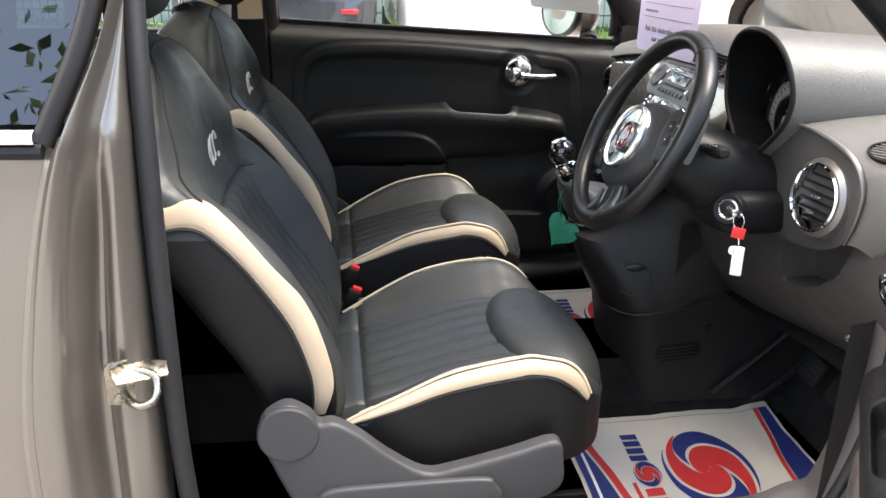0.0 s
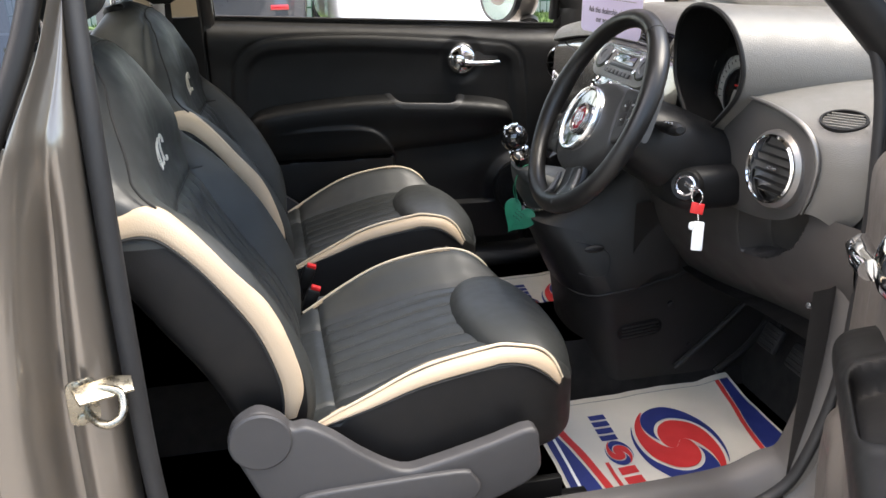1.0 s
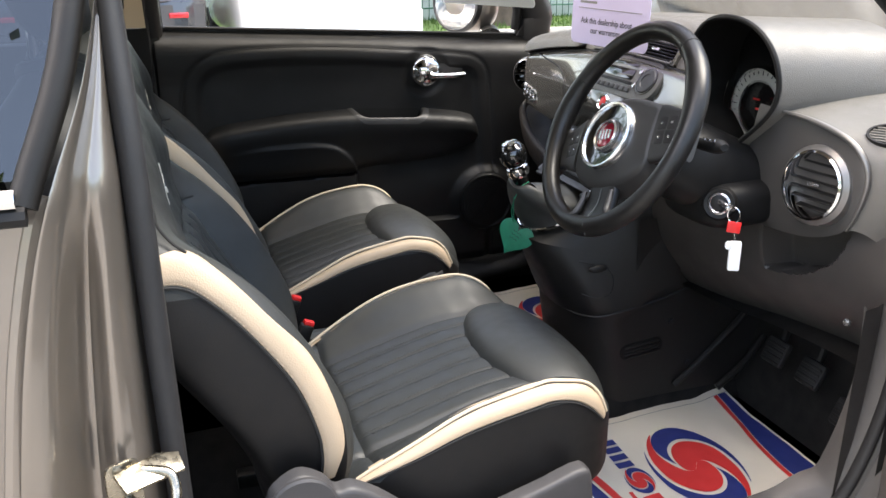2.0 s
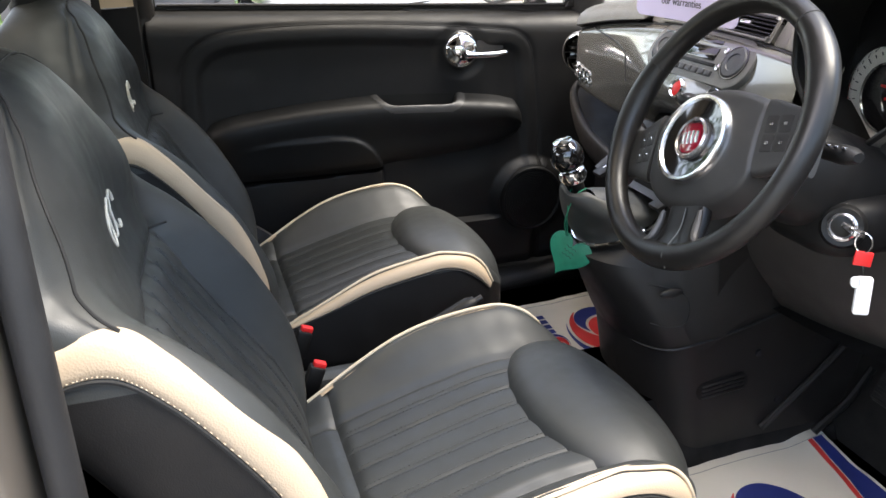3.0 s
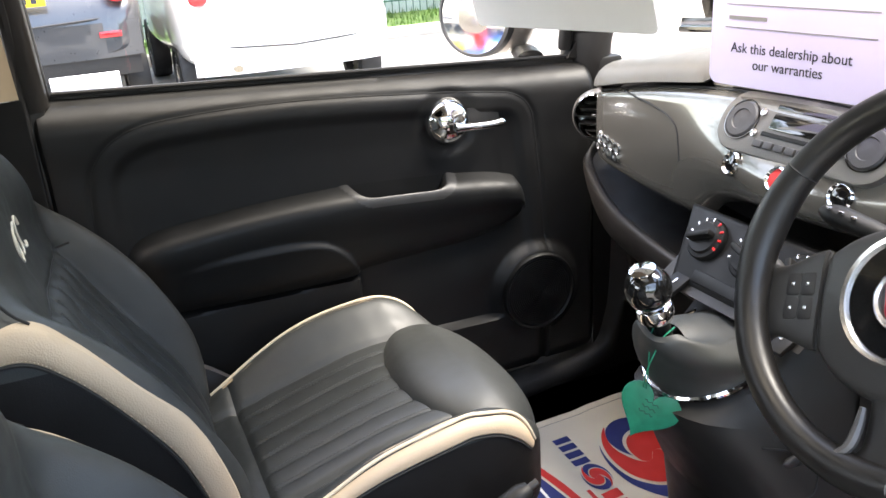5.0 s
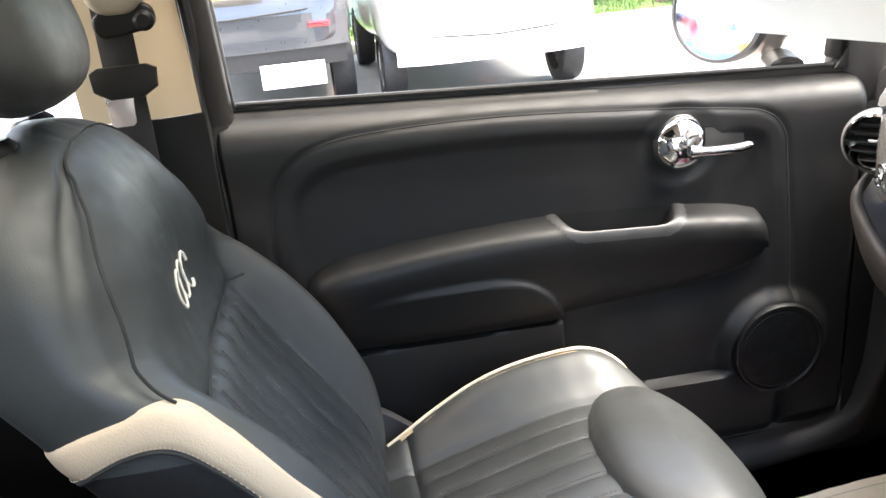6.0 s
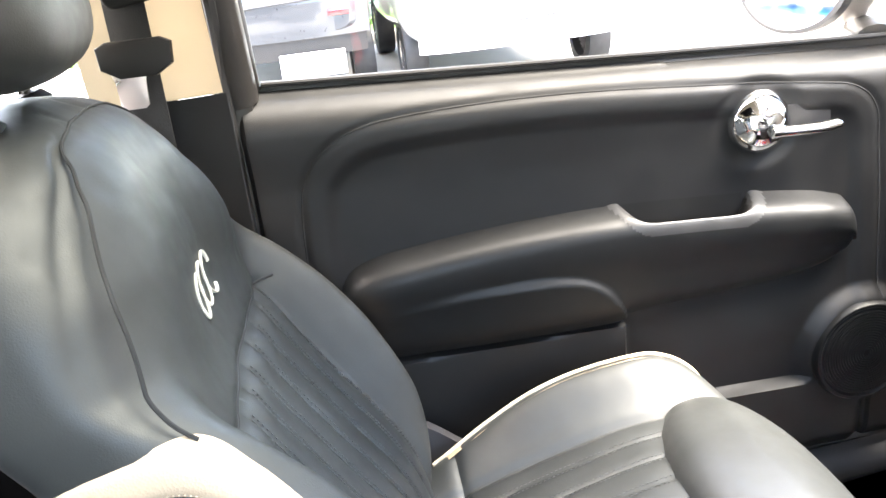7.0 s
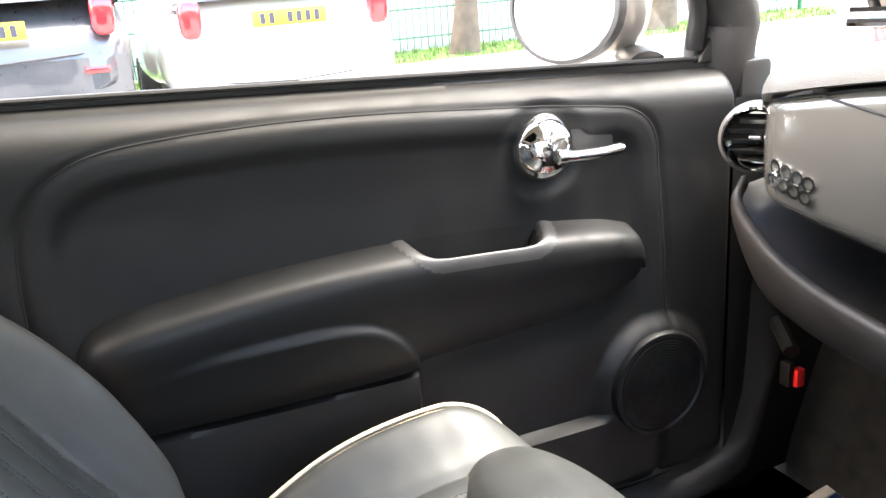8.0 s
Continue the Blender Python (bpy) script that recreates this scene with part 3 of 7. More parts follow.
    for sgn in (-1, 1):
        lifts = (-0.002, 0.0022, 0.003, 0.0034, 0.003, 0.0022, -0.002)
        put("bolster_trim", grid(lambda i, j: on_side(up[i].x + (dn[i].x - up[i].x) * j / 6, up[i].z + (dn[i].z - up[i].z) * j / 6, sgn, lifts[j]), 90, 7), CREAM, cush, "cream leather bolster trim")
        put("piping", tube([on_side(p.x, p.z + 0.001, sgn, 0.002) for p in up], [0.0026] * 90, 8), PIPING, cush, "cream piping")
        put("seam", tube([on_side(p.x, p.z - 0.0005, sgn, 0.0008) for p in dn], 0.0016, 6), THREAD, cush)

    # pedestal, runners and the outer recliner cover
    put("pedestal", box((0.14, 0, 0.42), (0.40, 0.40, 0.12), 0.02), BLACK_PLASTIC)
    for sgn in (-1, 1):
        put("runner", join(box((0.16, sgn * 0.19, 0.315), (0.60, 0.030, 0.030), 0.004), box((0.16, sgn * 0.19, 0.345), (0.50, 0.018, 0.05), 0.004)), BLACK_PLASTIC, lab="black seat runner")
    m = basis((0, out * 0.262, 0), (1, 0, 0), (0, 0, 1), (0, out, 0)) if out < 0 else basis((0, 0.262, 0), (1, 0, 0), (0, 0, 1), (0, 1, 0))
    outline = spline([(-0.140, 0.575, 0), (-0.128, 0.603, 0), (-0.094, 0.622, 0), (-0.062, 0.606, 0), (-0.047, 0.588, 0), (-0.024, 0.588, 0), (0.012, 0.566, 0), (0.060, 0.525, 0), (0.115, 0.491, 0), (0.165, 0.496, 0), (0.25, 0.517, 0), (0.322, 0.536, 0), (0.336, 0.50, 0), (0.330, 0.445, 0), (0.24, 0.40, 0), (0.20, 0.345, 0), (0.02, 0.345, 0), (-0.055, 0.38, 0), (-0.095, 0.46, 0), (-0.128, 0.54, 0)], 70)
    cover = put("side_cover", plate([(p.x, p.y) for p in outline], 0.026, m, 0.008, 3), GREY_PLASTIC, lab="mid-grey plastic seat side cover")
    put("recliner_cap", lathe([(0.046, -0.002), (0.046, 0.003), (0.043, 0.0055), (0.0, 0.0065)], m @ pose(-0.093, 0.575, 0.026), 40), GREY_PLASTIC, cover, "round grey recliner cap")
    lever = spline([(-0.055, 0.462, 0), (-0.03, 0.476, 0), (0.06, 0.480, 0), (0.20, 0.482, 0), (0.225, 0.470, 0), (0.235, 0.44, 0), (0.18, 0.405, 0), (-0.02, 0.40, 0), (-0.05, 0.43, 0)], 34)
    put("height_lever", plate([(p.x, p.y) for p in lever], 0.012, m @ pose(0, 0, 0.024), 0.005, 3), GREY_PLASTIC, cover, "grey plastic height lever")
    return seat


front_seat(-0.343, -1, "black leather driver seat with cream side trim and pleated panels")
front_seat(0.343, 1, "black leather passenger seat with cream side trim and pleated panels")


# ---- passenger door ----
DOOR_Y = 0.655
groove_pts = spline([(-0.128, 0.60, 0), (-0.128, 0.72, 0), (-0.127, 0.87, 0), (-0.110, 0.950, 0), (-0.052, 0.998, 0), (0.05, 1.011, 0), (0.236, 1.009, 0), (0.45, 0.993, 0), (0.60, 0.977, 0), (0.660, 0.964, 0), (0.692, 0.930, 0), (0.702, 0.87, 0), (0.712, 0.76, 0), (0.719, 0.62, 0)], 120)
groove_fine = spline(groove_pts, 1000)
GP = np.array([(p.x, p.y) for p in groove_fine])


def in_groove(x, z):
    """Signed distance to the panel groove line, positive inside."""
    d = np.min(np.hypot(GP[:, 0] - x, GP[:, 1] - z))
    inside = -0.128 < x < 0.72 and z < np.interp(x, GP[170:840, 0], GP[170:840, 1])
    return d if inside else -d


def door_y(x, z):
    """Inner face of the door panel; smaller is further into the cabin."""
    y = DOOR_Y
    top = belt(x) - 0.012
    # rounded sill along the window
    k = min(max((z - top + 0.050) / 0.050, 0.0), 1.0)
    y += 0.056 * (1 - math.sqrt(1 - 0.995 * k * k)) - 0.004 * sstep(top - 0.13, top - 0.055, z)
    d = in_groove(x, z)
    y += 0.003 * math.exp(-(d / 0.005) ** 2)
    y += 0.0065 * sstep(0.026, 0.050, d)
    # dish round the handle
    r = math.hypot(x - 0.515, z - 0.930)
    y += 0.006 * sstep(0.072, 0.048, r)
    # lower pocket, with its rim
    rim = 0.668 if x < 0.312 else 0.513
    edge = 0.312
    low = sstep(rim, rim - 0.004, z) if abs(x - edge) > 0.004 else sstep(0.668, 0.664, z) * (edge + 0.004 - x) / 0.008
    r = math.hypot(x - 0.690, z - 0.551)
    near = sstep(0.112, 0.080, r)
    low *= sstep(0.715, 0.690, x)
    y -= 0.022 * low * (1 - 0.5 * sstep(rim - 0.02, rim - 0.2, z)) * (1 - near)
    # speaker pod and its fairing
    y -= 0.019 * near
    fx = (x - 0.585) / 0.10
    fz = (z - 0.615) / 0.06
    y -= 0.012 * math.exp(-fx * fx - fz * fz)
    # tuck under at the foot and the rounded front edge
    y += 0.03 * sstep(0.40, 0.34, z) + 0.035 * sstep(0.825, 0.862, x) + 0.03 * sstep(-0.175, -0.195, x)
    return y


NX, NZ2 = 240, 170


def door_fn(i, j):
    x = -0.19 + 1.05 * i / (NX - 1)
    z = 0.345 + (belt(x) - 0.345) * j / (NZ2 - 1)
    return Vector((x, door_y(x, z), z))


door = thing("door_1", "closed passenger door with a charcoal plastic inner panel", "car door", at=(0.33, DOOR_Y, 0.345), kind="structure")
def in_door(i, j):
    """Door outline, with its round lower front corner."""
    q = door_fn(i, j)
    dx, dz = max(0.0, (q.x - 0.775) / 0.078), max(0.0, (0.455 - q.z) / 0.088)
    return q.z > 0.366 and dx * dx * (dz > 0) + dz * dz <= 1.0


bm = grid(door_fn, NX, NZ2, keep=in_door)
door_tree = surface(bm)
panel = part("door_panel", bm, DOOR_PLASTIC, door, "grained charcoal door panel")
part("panel_groove", tube(drape(door_tree, [(p.x, 0, p.y) for p in groove_pts], (0, 1, 0), -0.0004), 0.0014, 6), THREAD, panel)
# outer skin and sill shelf, with the glass standing in the slot
part("outer_skin", grid(lambda i, j: (-0.20 + 1.09 * i / 20, 0.765 + 0.03 * math.sin(math.pi * j / 12), 0.22 + (belt(-0.20 + 1.09 * i / 20) - 0.018 - 0.22) * j / 12), 21, 13), PAINT, door)
part("sill_top", grid(lambda i, j: (-0.19 + 1.05 * i / 20, 0.698 + 0.006 * j / 3, belt(-0.19 + 1.05 * i / 20) - 0.001), 21, 4), DOOR_PLASTIC, door)
part("window_slot", grid(lambda i, j: (-0.19 + 1.05 * i / 20, 0.704 + 0.060 * j / 3, belt(-0.19 + 1.05 * i / 20) - 0.004 - 0.016 * (j > 0)), 21, 4), RUBBER, door, "black outer window channel")
part("window_seal", tube([(x, 0.703, belt(x) + 0.001) for x in np.linspace(-0.15, 0.80, 12)], 0.0038, 8), RUBBER, door, "black rubber window seal")

# armrest with a flat shelf, a soft front edge, the pull cup and the map pocket bulge
arm_top = curve([-0.088, -0.075, -0.05, 0.02, 0.118, 0.28, 0.42, 0.567, 0.63, 0.655, 0.670], [0.790, 0.806, 0.819, 0.830, 0.839, 0.844, 0.838, 0.825, 0.812, 0.800, 0.772])
arm_bot = curve([-0.088, -0.07, -0.04, 0.28, 0.33, 0.45, 0.581, 0.64, 0.660, 0.670], [0.72, 0.690, 0.674, 0.674, 0.682, 0.689, 0.701, 0.718, 0.732, 0.765])
ridge = curve([-0.02, 0.055, 0.15, 0.215, 0.255, 0.280, 0.298, 0.310, 0.318], [0.758, 0.768, 0.771, 0.767, 0.755, 0.736, 0.712, 0.685, 0.65])
shelf_out = curve([0, 0.16, 0.24, 0.30, 0.36, 0.42, 0.7, 0.92, 1.0], [0.0, 0.034, 0.044, 0.049, 0.0515, 0.052, 0.041, 0.031, 0.022])
shelf_drop = curve([0, 0.16, 0.24, 0.30, 0.36, 0.42], [0.0, 0.011, 0.0170, 0.0235, 0.0310, 0.040])
NAX, NAU = 190, 76


def pull_mask(x, u, grow=0.0):
    """1 inside the pull cup's outline on the shelf, with round corners."""
    lo, hi = 0.308 + 0.06 * u - grow, 0.505 - 0.06 * u + grow
    cx = (x - (lo + hi) / 2) / ((hi - lo) / 2)
    cu = (u + 0.05) / (0.325 + grow * 2.2)
    return (abs(cx) ** 9 + abs(cu) ** 5) ** (1 / 7)


def arm_fn(i, j):
    x = -0.088 + 0.758 * i / (NAX - 1)
    u = j / (NAU - 1)
    e = max(0.0, 1 - abs((x - 0.291) / 0.3792) ** 16) ** 0.5
    zt, zb = arm_top(x), arm_bot(x)
    out = shelf_out(u) * (0.12 + 0.88 * e)
    if u < 0.42:
        z = zt - shelf_drop(u)
    else:
        z = zt - 0.040 + (zb - zt + 0.040) * (u - 0.42) / 0.58
    # swelling of the map pocket cover under its ridge
    if x < 0.33 and u > 0.42:
        d = ridge(x) - z
        out += 0.010 * sstep(0.0, 0.016, d) * sstep(-0.07, 0.19, x)
    m = pull_mask(x, u)
    z -= 0.034 * sstep(1.0, 0.76, m)
    if m > 0.95:
        z += 0.0022 * sstep(1.30, 1.12, m) * sstep(0.95, 1.05, m) * (u < 0.5)
    return Vector((x, min(door_y(x, min(z, 1.0)), DOOR_Y + 0.012) + 0.004 - out, z))


def in_pull(i, j):
    return j < 30 and pull_mask(-0.088 + 0.758 * i / (NAX - 1), j / (NAU - 1)) < 1.26


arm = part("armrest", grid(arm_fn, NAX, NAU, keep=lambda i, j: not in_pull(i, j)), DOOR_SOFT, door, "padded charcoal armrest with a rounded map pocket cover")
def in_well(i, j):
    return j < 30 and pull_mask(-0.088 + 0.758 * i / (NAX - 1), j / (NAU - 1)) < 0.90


part("pull_cup", grid(arm_fn, NAX, NAU, keep=lambda i, j: in_pull(i, j) and not in_well(i, j)), PULL_PLASTIC, arm, "open charcoal pull cup")
# blacker plastic inside the cup: the recess's shade is put into its colour
part("cup_well", grid(arm_fn, NAX, NAU, keep=in_well), BLACK_PLASTIC, arm, "well of the pull cup, its shade put into the colour")
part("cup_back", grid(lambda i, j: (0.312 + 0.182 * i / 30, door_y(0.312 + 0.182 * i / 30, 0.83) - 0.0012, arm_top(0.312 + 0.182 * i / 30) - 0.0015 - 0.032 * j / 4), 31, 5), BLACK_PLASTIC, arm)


def ring_frame(outer, inner, depth, m):
    bm = bmesh.new()
    a = [bm.verts.new(m @ Vector((x, y, 0))) for x, y in outer]
    b = [bm.verts.new(m @ Vector((x, y, 0.004))) for x, y in outer]
    c = [bm.verts.new(m @ Vector((x, y, 0.004))) for x, y in inner]
    d = [bm.verts.new(m @ Vector((x, y, -depth))) for x, y in inner]
    n = len(outer)
    for p, q in ((a, b), (b, c), (c, d)):
        for k in range(n):
            bm.faces.new((p[k], p[(k + 1) % n], q[(k + 1) % n], q[k]))
    bm.faces.new(d)
    bmesh.ops.bevel(bm, geom=[e for e in bm.edges if all(v in b + c for v in e.verts)], offset=0.004, segments=3, affect="EDGES")
    return bm


# loudspeaker
spk = pose(0.690, DOOR_Y - 0.024, 0.551) @ pose(0, 0, 0, 90, 0, 0)
speaker = part("speaker_rim", lathe([(0.068, -0.012), (0.084, -0.010), (0.0845, -0.003), (0.081, 0.003), (0.077, 0.0035), (0.074, 0.0005), (0.066, -0.004)], spk, 56), DOOR_SOFT, door, "round charcoal speaker surround")
rings = [lathe([(r - 0.0011, -0.005), (r - 0.0011, 0.0008), (r + 0.0011, 0.0008), (r + 0.0011, -0.005)], spk @ pose(0, 0, 0.0014 + 0.004 * math.sqrt(1 - (r / 0.08) ** 2)), 48) for r in np.arange(0.006, 0.070, 0.0042)]
part("speaker_grille", join(lathe([(0.075, -0.005), (0.075, 0.0), (0.05, 0.0030), (0.0, 0.0040)], spk, 48), *rings), DOOR_PLASTIC, speaker, "black ribbed speaker grille")

# chrome release: cup, lever and dark slot
hm = pose(0.517, DOOR_Y + 0.004, 0.932) @ pose(0, 0, 0, 90, 0, 0)
handle = part("handle_cup", lathe([(0.040, -0.012), (0.046, -0.006), (0.046, 0.0), (0.041, 0.010), (0.030, 0.021), (0.016, 0.027), (0.0, 0.029)], hm, 48), CHROME, door, "round chrome handle boss")
part("lever", tube(spline([(0.520, 0.630, 0.924), (0.545, 0.626, 0.923), (0.585, 0.624, 0.922), (0.610, 0.626, 0.923), (0.616, 0.630, 0.923)], 16), [0.0125, 0.0115] + [0.0098] * 12 + [0.0090, 0.006], 16, flat=0.8), CHROME, handle, "chrome pull lever")
part("slot", plate(rounded(0.090, 0.034, 0.008), 0.004, facing((0.577, DOOR_Y + 0.004, 0.934), (0, -1, 0))), RUBBER, handle, "dark recess behind the lever")

# window glass
bm = grid(lambda i, j: (-0.17 + (0.98 - 0.36 * j / 8) * i / 12, 0.712 - 0.12 * (j / 8) ** 1.4, belt(0.3) - 0.05 + 0.40 * j / 8), 13, 9)
glass = single("window_1", bm, GLASS, "clear closed passenger door window", "window", kind="structure")
glass.visible_shadow = False
# frame over the glass
single("window_frame_left", tube(spline([(-0.165, 0.705, 1.06), (-0.168, 0.68, 1.2), (-0.172, 0.60, 1.385), (0.10, 0.585, 1.41), (0.46, 0.585, 1.395), (0.66, 0.640, 1.27), (0.792, 0.695, 1.12), (0.806, 0.712, 1.03)], 60), 0.014, 10), BLACK_PLASTIC, "black window frame of the passenger door", "window frame", kind="structure")
single("mirror_sail", plate([(0.800, 1.010), (0.86, 1.005), (0.850, 1.09)], 0.02, basis((0, 0.715, 0), (1, 0, 0), (0, 0, 1), (0, -1, 0)), 0.004), BLACK_PLASTIC, "black corner cover behind the door mirror", "trim", kind="structure")

# outside mirror
mirror = thing("door_mirror", "grey door mirror outside the passenger window", "mirror", at=(0.72, 0.86, 1.03))
mt = facing((0.70, 0.882, 1.094), (-0.977, -0.21, 0.075))
shell = ellipsoid((0, 0, -0.035), (0.118, 0.082, 0.055), 0.8, 20, 40)
bmesh.ops.transform(shell, matrix=mt, verts=shell.verts)
part("housing", shell, PAINT, mirror, "grey painted mirror housing")
part("bezel", lathe([(0.80, -0.03), (1.0, -0.01), (1.0, 0.006), (0.93, 0.008), (0.90, 0.002)], mt @ Matrix.Diagonal((0.122, 0.086, 1, 1)) @ pose(0, 0, 0.012), 56), RUBBER, mirror, "black mirror bezel")
part("mirror_glass", lathe([(0.92, 0.0), (0.92, 0.003), (0.0, 0.003)], mt @ Matrix.Diagonal((0.122, 0.086, 1, 1)) @ pose(0, 0, 0.014), 56), CHROME, mirror, "mirror glass")
part("stalk", tube([(0.76, 0.80, 1.02), (0.74, 0.735, 1.015)], 0.028, 12, flat=0.6), BLACK_PLASTIC, mirror)


# ---- dashboard ----
dash = thing("dashboard", "grey car dashboard with a gloss painted fascia panel", "dashboard", at=(0.9, 0, 0.80))
top_edge = lambda y: 1.048 - 0.22 * y * y
fascia_bot = curve([-0.28, -0.15, 0.0, 0.15, 0.22, 0.31, 0.44, 0.54, 0.57], [0.90, 0.89, 0.885, 0.865, 0.820, 0.826, 0.846, 0.872, 0.905])


def fascia_x(y, z):
    """Face of the dash; smaller is nearer the seats."""
    x = 0.742 - 0.040 * math.exp(-(y / 0.17) ** 2) * math.exp(-((z - 0.93) / 0.055) ** 2)
    x -= 0.020 * math.sin(math.pi * min(max((z - 0.80) / 0.26, 0), 1))
    x += 0.11 * sstep(0.44, 0.60, y) ** 1.5 + 0.05 * sstep(0.46, 0.585, -y) ** 2
    return x


def pad_fn(i, j):
    y = -0.60 + 1.18 * i / 70
    u = j / 24
    lift = sstep(0.215, 0.170, abs(y))
    te = top_edge(max(y, -0.42)) + 0.030 * lift - 0.05 * sstep(0.50, 0.64, y) - 0.045 * sstep(-0.45, -0.58, y)
    if u < 0.2:
        k = u / 0.2
        return Vector((fascia_x(y, te) + 0.004 + 0.036 * lift + 0.045 * k * k, y, te - 0.004 + 0.030 * math.sin(k * math.pi / 2)))
    k = (u - 0.2) / 0.8
    x0 = fascia_x(y, te) + 0.049 + 0.036 * lift
    x1 = 1.28 - 0.45 * y * y
    return Vector((x0 + (x1 - x0) * k, y, te + 0.026 - 0.030 * lift * k + 0.014 * math.sin(k * math.pi) * math.exp(-(y / 0.5) ** 2) - 0.045 * k * k))


bm = grid(pad_fn, 71, 25, keep=lambda i, j: not (-0.60 + 1.18 * (i + 0.5) / 70 < -0.245 and pad_fn(i, j).x < (0.86 if i > 8 else 0.95)))
bmesh.ops.solidify(bm, geom=bm.faces[:], thickness=0.012)
part("top_pad", bm, DASH_TOP, dash, "grained grey-brown dash top pad")


def fascia_fn(i, j):
    y = -0.245 + 0.855 * i / 100
    zb, zt = fascia_bot(y), top_edge(y) - 0.010
    z = zb + (zt - zb) * j / 24
    x = fascia_x(y, z)
    # rolled lower and upper edges
    u = j / 24
    x += 0.020 * (max(0, 0.14 - u) / 0.14) ** 2 + 0.012 * (max(0, u - 0.93) / 0.07) ** 2
    return Vector((x, y, z))


bm = grid(fascia_fn, 101, 25)
fascia_tree = surface(bm)
fascia = part("fascia_panel", bm, PANEL_PAINT, dash, "gloss grey painted fascia panel")
part("fascia_joint", tube(drape(fascia_tree, [(0, y, top_edge(y) - 0.011) for y in np.linspace(-0.24, 0.56, 60)], (1, 0, 0), 0.0), 0.0025, 6), RUBBER, fascia)
seam = drape(fascia_tree, spline([(0, 0.46, 1.0), (0, 0.40, 0.998), (0, 0.30, 0.985), (0, 0.252, 0.968), (0, 0.236, 0.94), (0, 0.232, 0.915)], 40), (1, 0, 0), 0.0002)
part("airbag_seam", tube(seam, 0.0016, 6), RUBBER, fascia)


def on_fascia(y, z, lift=0.0):
    hit, nor, _, _ = fascia_tree.ray_cast(Vector((0, y, z)), Vector((1, 0, 0)))
    if nor.x > 0:
        nor = -nor
    return hit + nor * lift, nor


# plain chrome badge: linked rings
for k in range(4):
    c, n = on_fascia(0.458 - 0.017 * k, 0.902 - 0.004 * k, 0.002)
    for dz in (0.0085, -0.0085):
        part("badge_ring", lathe([(0.0064, -0.002), (0.0096, -0.002), (0.0096, 0.002), (0.0064, 0.002)], facing(c + Vector((0, 0.004 * (dz < 0), dz)), n), 18), CHROME, fascia, "chrome badge ring")


def air_vent(c, n, r, name="air_vent", slats=5, lab="round air vent with a chrome ring", wide=1.0, housing=SATIN):
    m = facing(c, n)
    v = part(name, lathe([(r * 1.02, -0.03), (r * 1.30, -0.012), (r * 1.26, 0.004), (r * 1.12, 0.010), (r * 1.04, 0.008)], m, 48), housing, dash, lab)
    part("chrome_ring", lathe([(r * 0.96, -0.02), (r * 1.04, 0.006), (r * 1.10, 0.013), (r * 1.03, 0.015), (r * 0.93, 0.004), (r * 0.92, -0.02)], m, 48), CHROME, v, "chrome ring")
    part("vent_well", lathe([(r * 0.94, -0.018), (r * 0.94, -0.016), (0, -0.015)], m, 36), GLOSS_BLACK, v)
    for k in range(slats):
        yy = r * (-0.72 + 1.44 * k / (slats - 1))
        w = 2 * math.sqrt(max(r * r * 0.86 - yy * yy, 0.0001))
        part("slat", box((0, 0, 0), (w, 0.0028, 0.016), 0.001, m @ pose(0, yy, -0.004) @ pose(0, 0, 0, 18, 0, 0)), BLACK_PLASTIC, v)
    part("vent_tab", box((0, 0, 0), (r * 0.42, 0.005, 0.004), 0.0015, m @ pose(0, 0.001, 0.006)), SILVER, v, "silver vent tab")
    return v


air_vent(Vector((0.777, 0.552, 0.924)), Vector((-0.80, -0.58, 0.10)), 0.038)

# driver-side fascia block, satin grey, with its vent
block_top = curve([0.415, 0.53, 0.58, 0.615, 0.630, 0.640, 0.645], [1.010, 1.006, 0.997, 0.984, 0.972, 0.955, 0.932])
block_low = curve([0.415, 0.55, 0.60, 0.620, 0.632, 0.641, 0.645], [0.81, 0.820, 0.838, 0.853, 0.880, 0.910, 0.932])


def block_fn(i, j):
    u, v = i / 40, j / 26
    y = 0.415 + 0.230 * math.sin(u * math.pi / 2)
    z = block_low(y) + (block_top(y) - block_low(y)) * v
    x = 0.737 + 0.075 * max(0.0, y - 0.47) - 0.012 * math.sin(math.pi * v) ** 0.7 * (1 - u ** 3)
    return Vector((x, -y, z))


bm = grid(block_fn, 41, 27)
block = part("driver_fascia", bm, SATIN_PLASTIC, dash, "satin dark grey fascia round the driver's air vent")
strip_pts = spline([(0.728, -0.47, 1.009), (0.732, -0.53, 1.006), (0.737, -0.58, 0.997), (0.742, -0.615, 0.984), (0.746, -0.637, 0.962), (0.749, -0.645, 0.935), (0.750, -0.641, 0.905), (0.751, -0.632, 0.878), (0.752, -0.618, 0.850)], 60)
part("satin_edge", tube(strip_pts, [0.0022 + 0.0024 * math.sin(math.pi * min(1, 0.08 + k / 62)) for k in range(60)], 10), SATIN, block, "satin metal edge strip")
air_vent(Vector((0.732, -0.566, 0.910)), Vector((-0.97, -0.12, 0.10)), 0.049, slats=6)

# dash shoulder, rolling over from the strip to the door jamb
outer_pts = spline([(1.16, -0.45, 1.030), (1.14, -0.53, 1.028), (1.08, -0.61, 1.024), (0.97, -0.68, 1.014), (0.855, -0.714, 0.99), (0.815, -0.716, 0.95), (0.805, -0.708, 0.90), (0.800, -0.69, 0.860), (0.795, -0.66, 0.825)], 60)


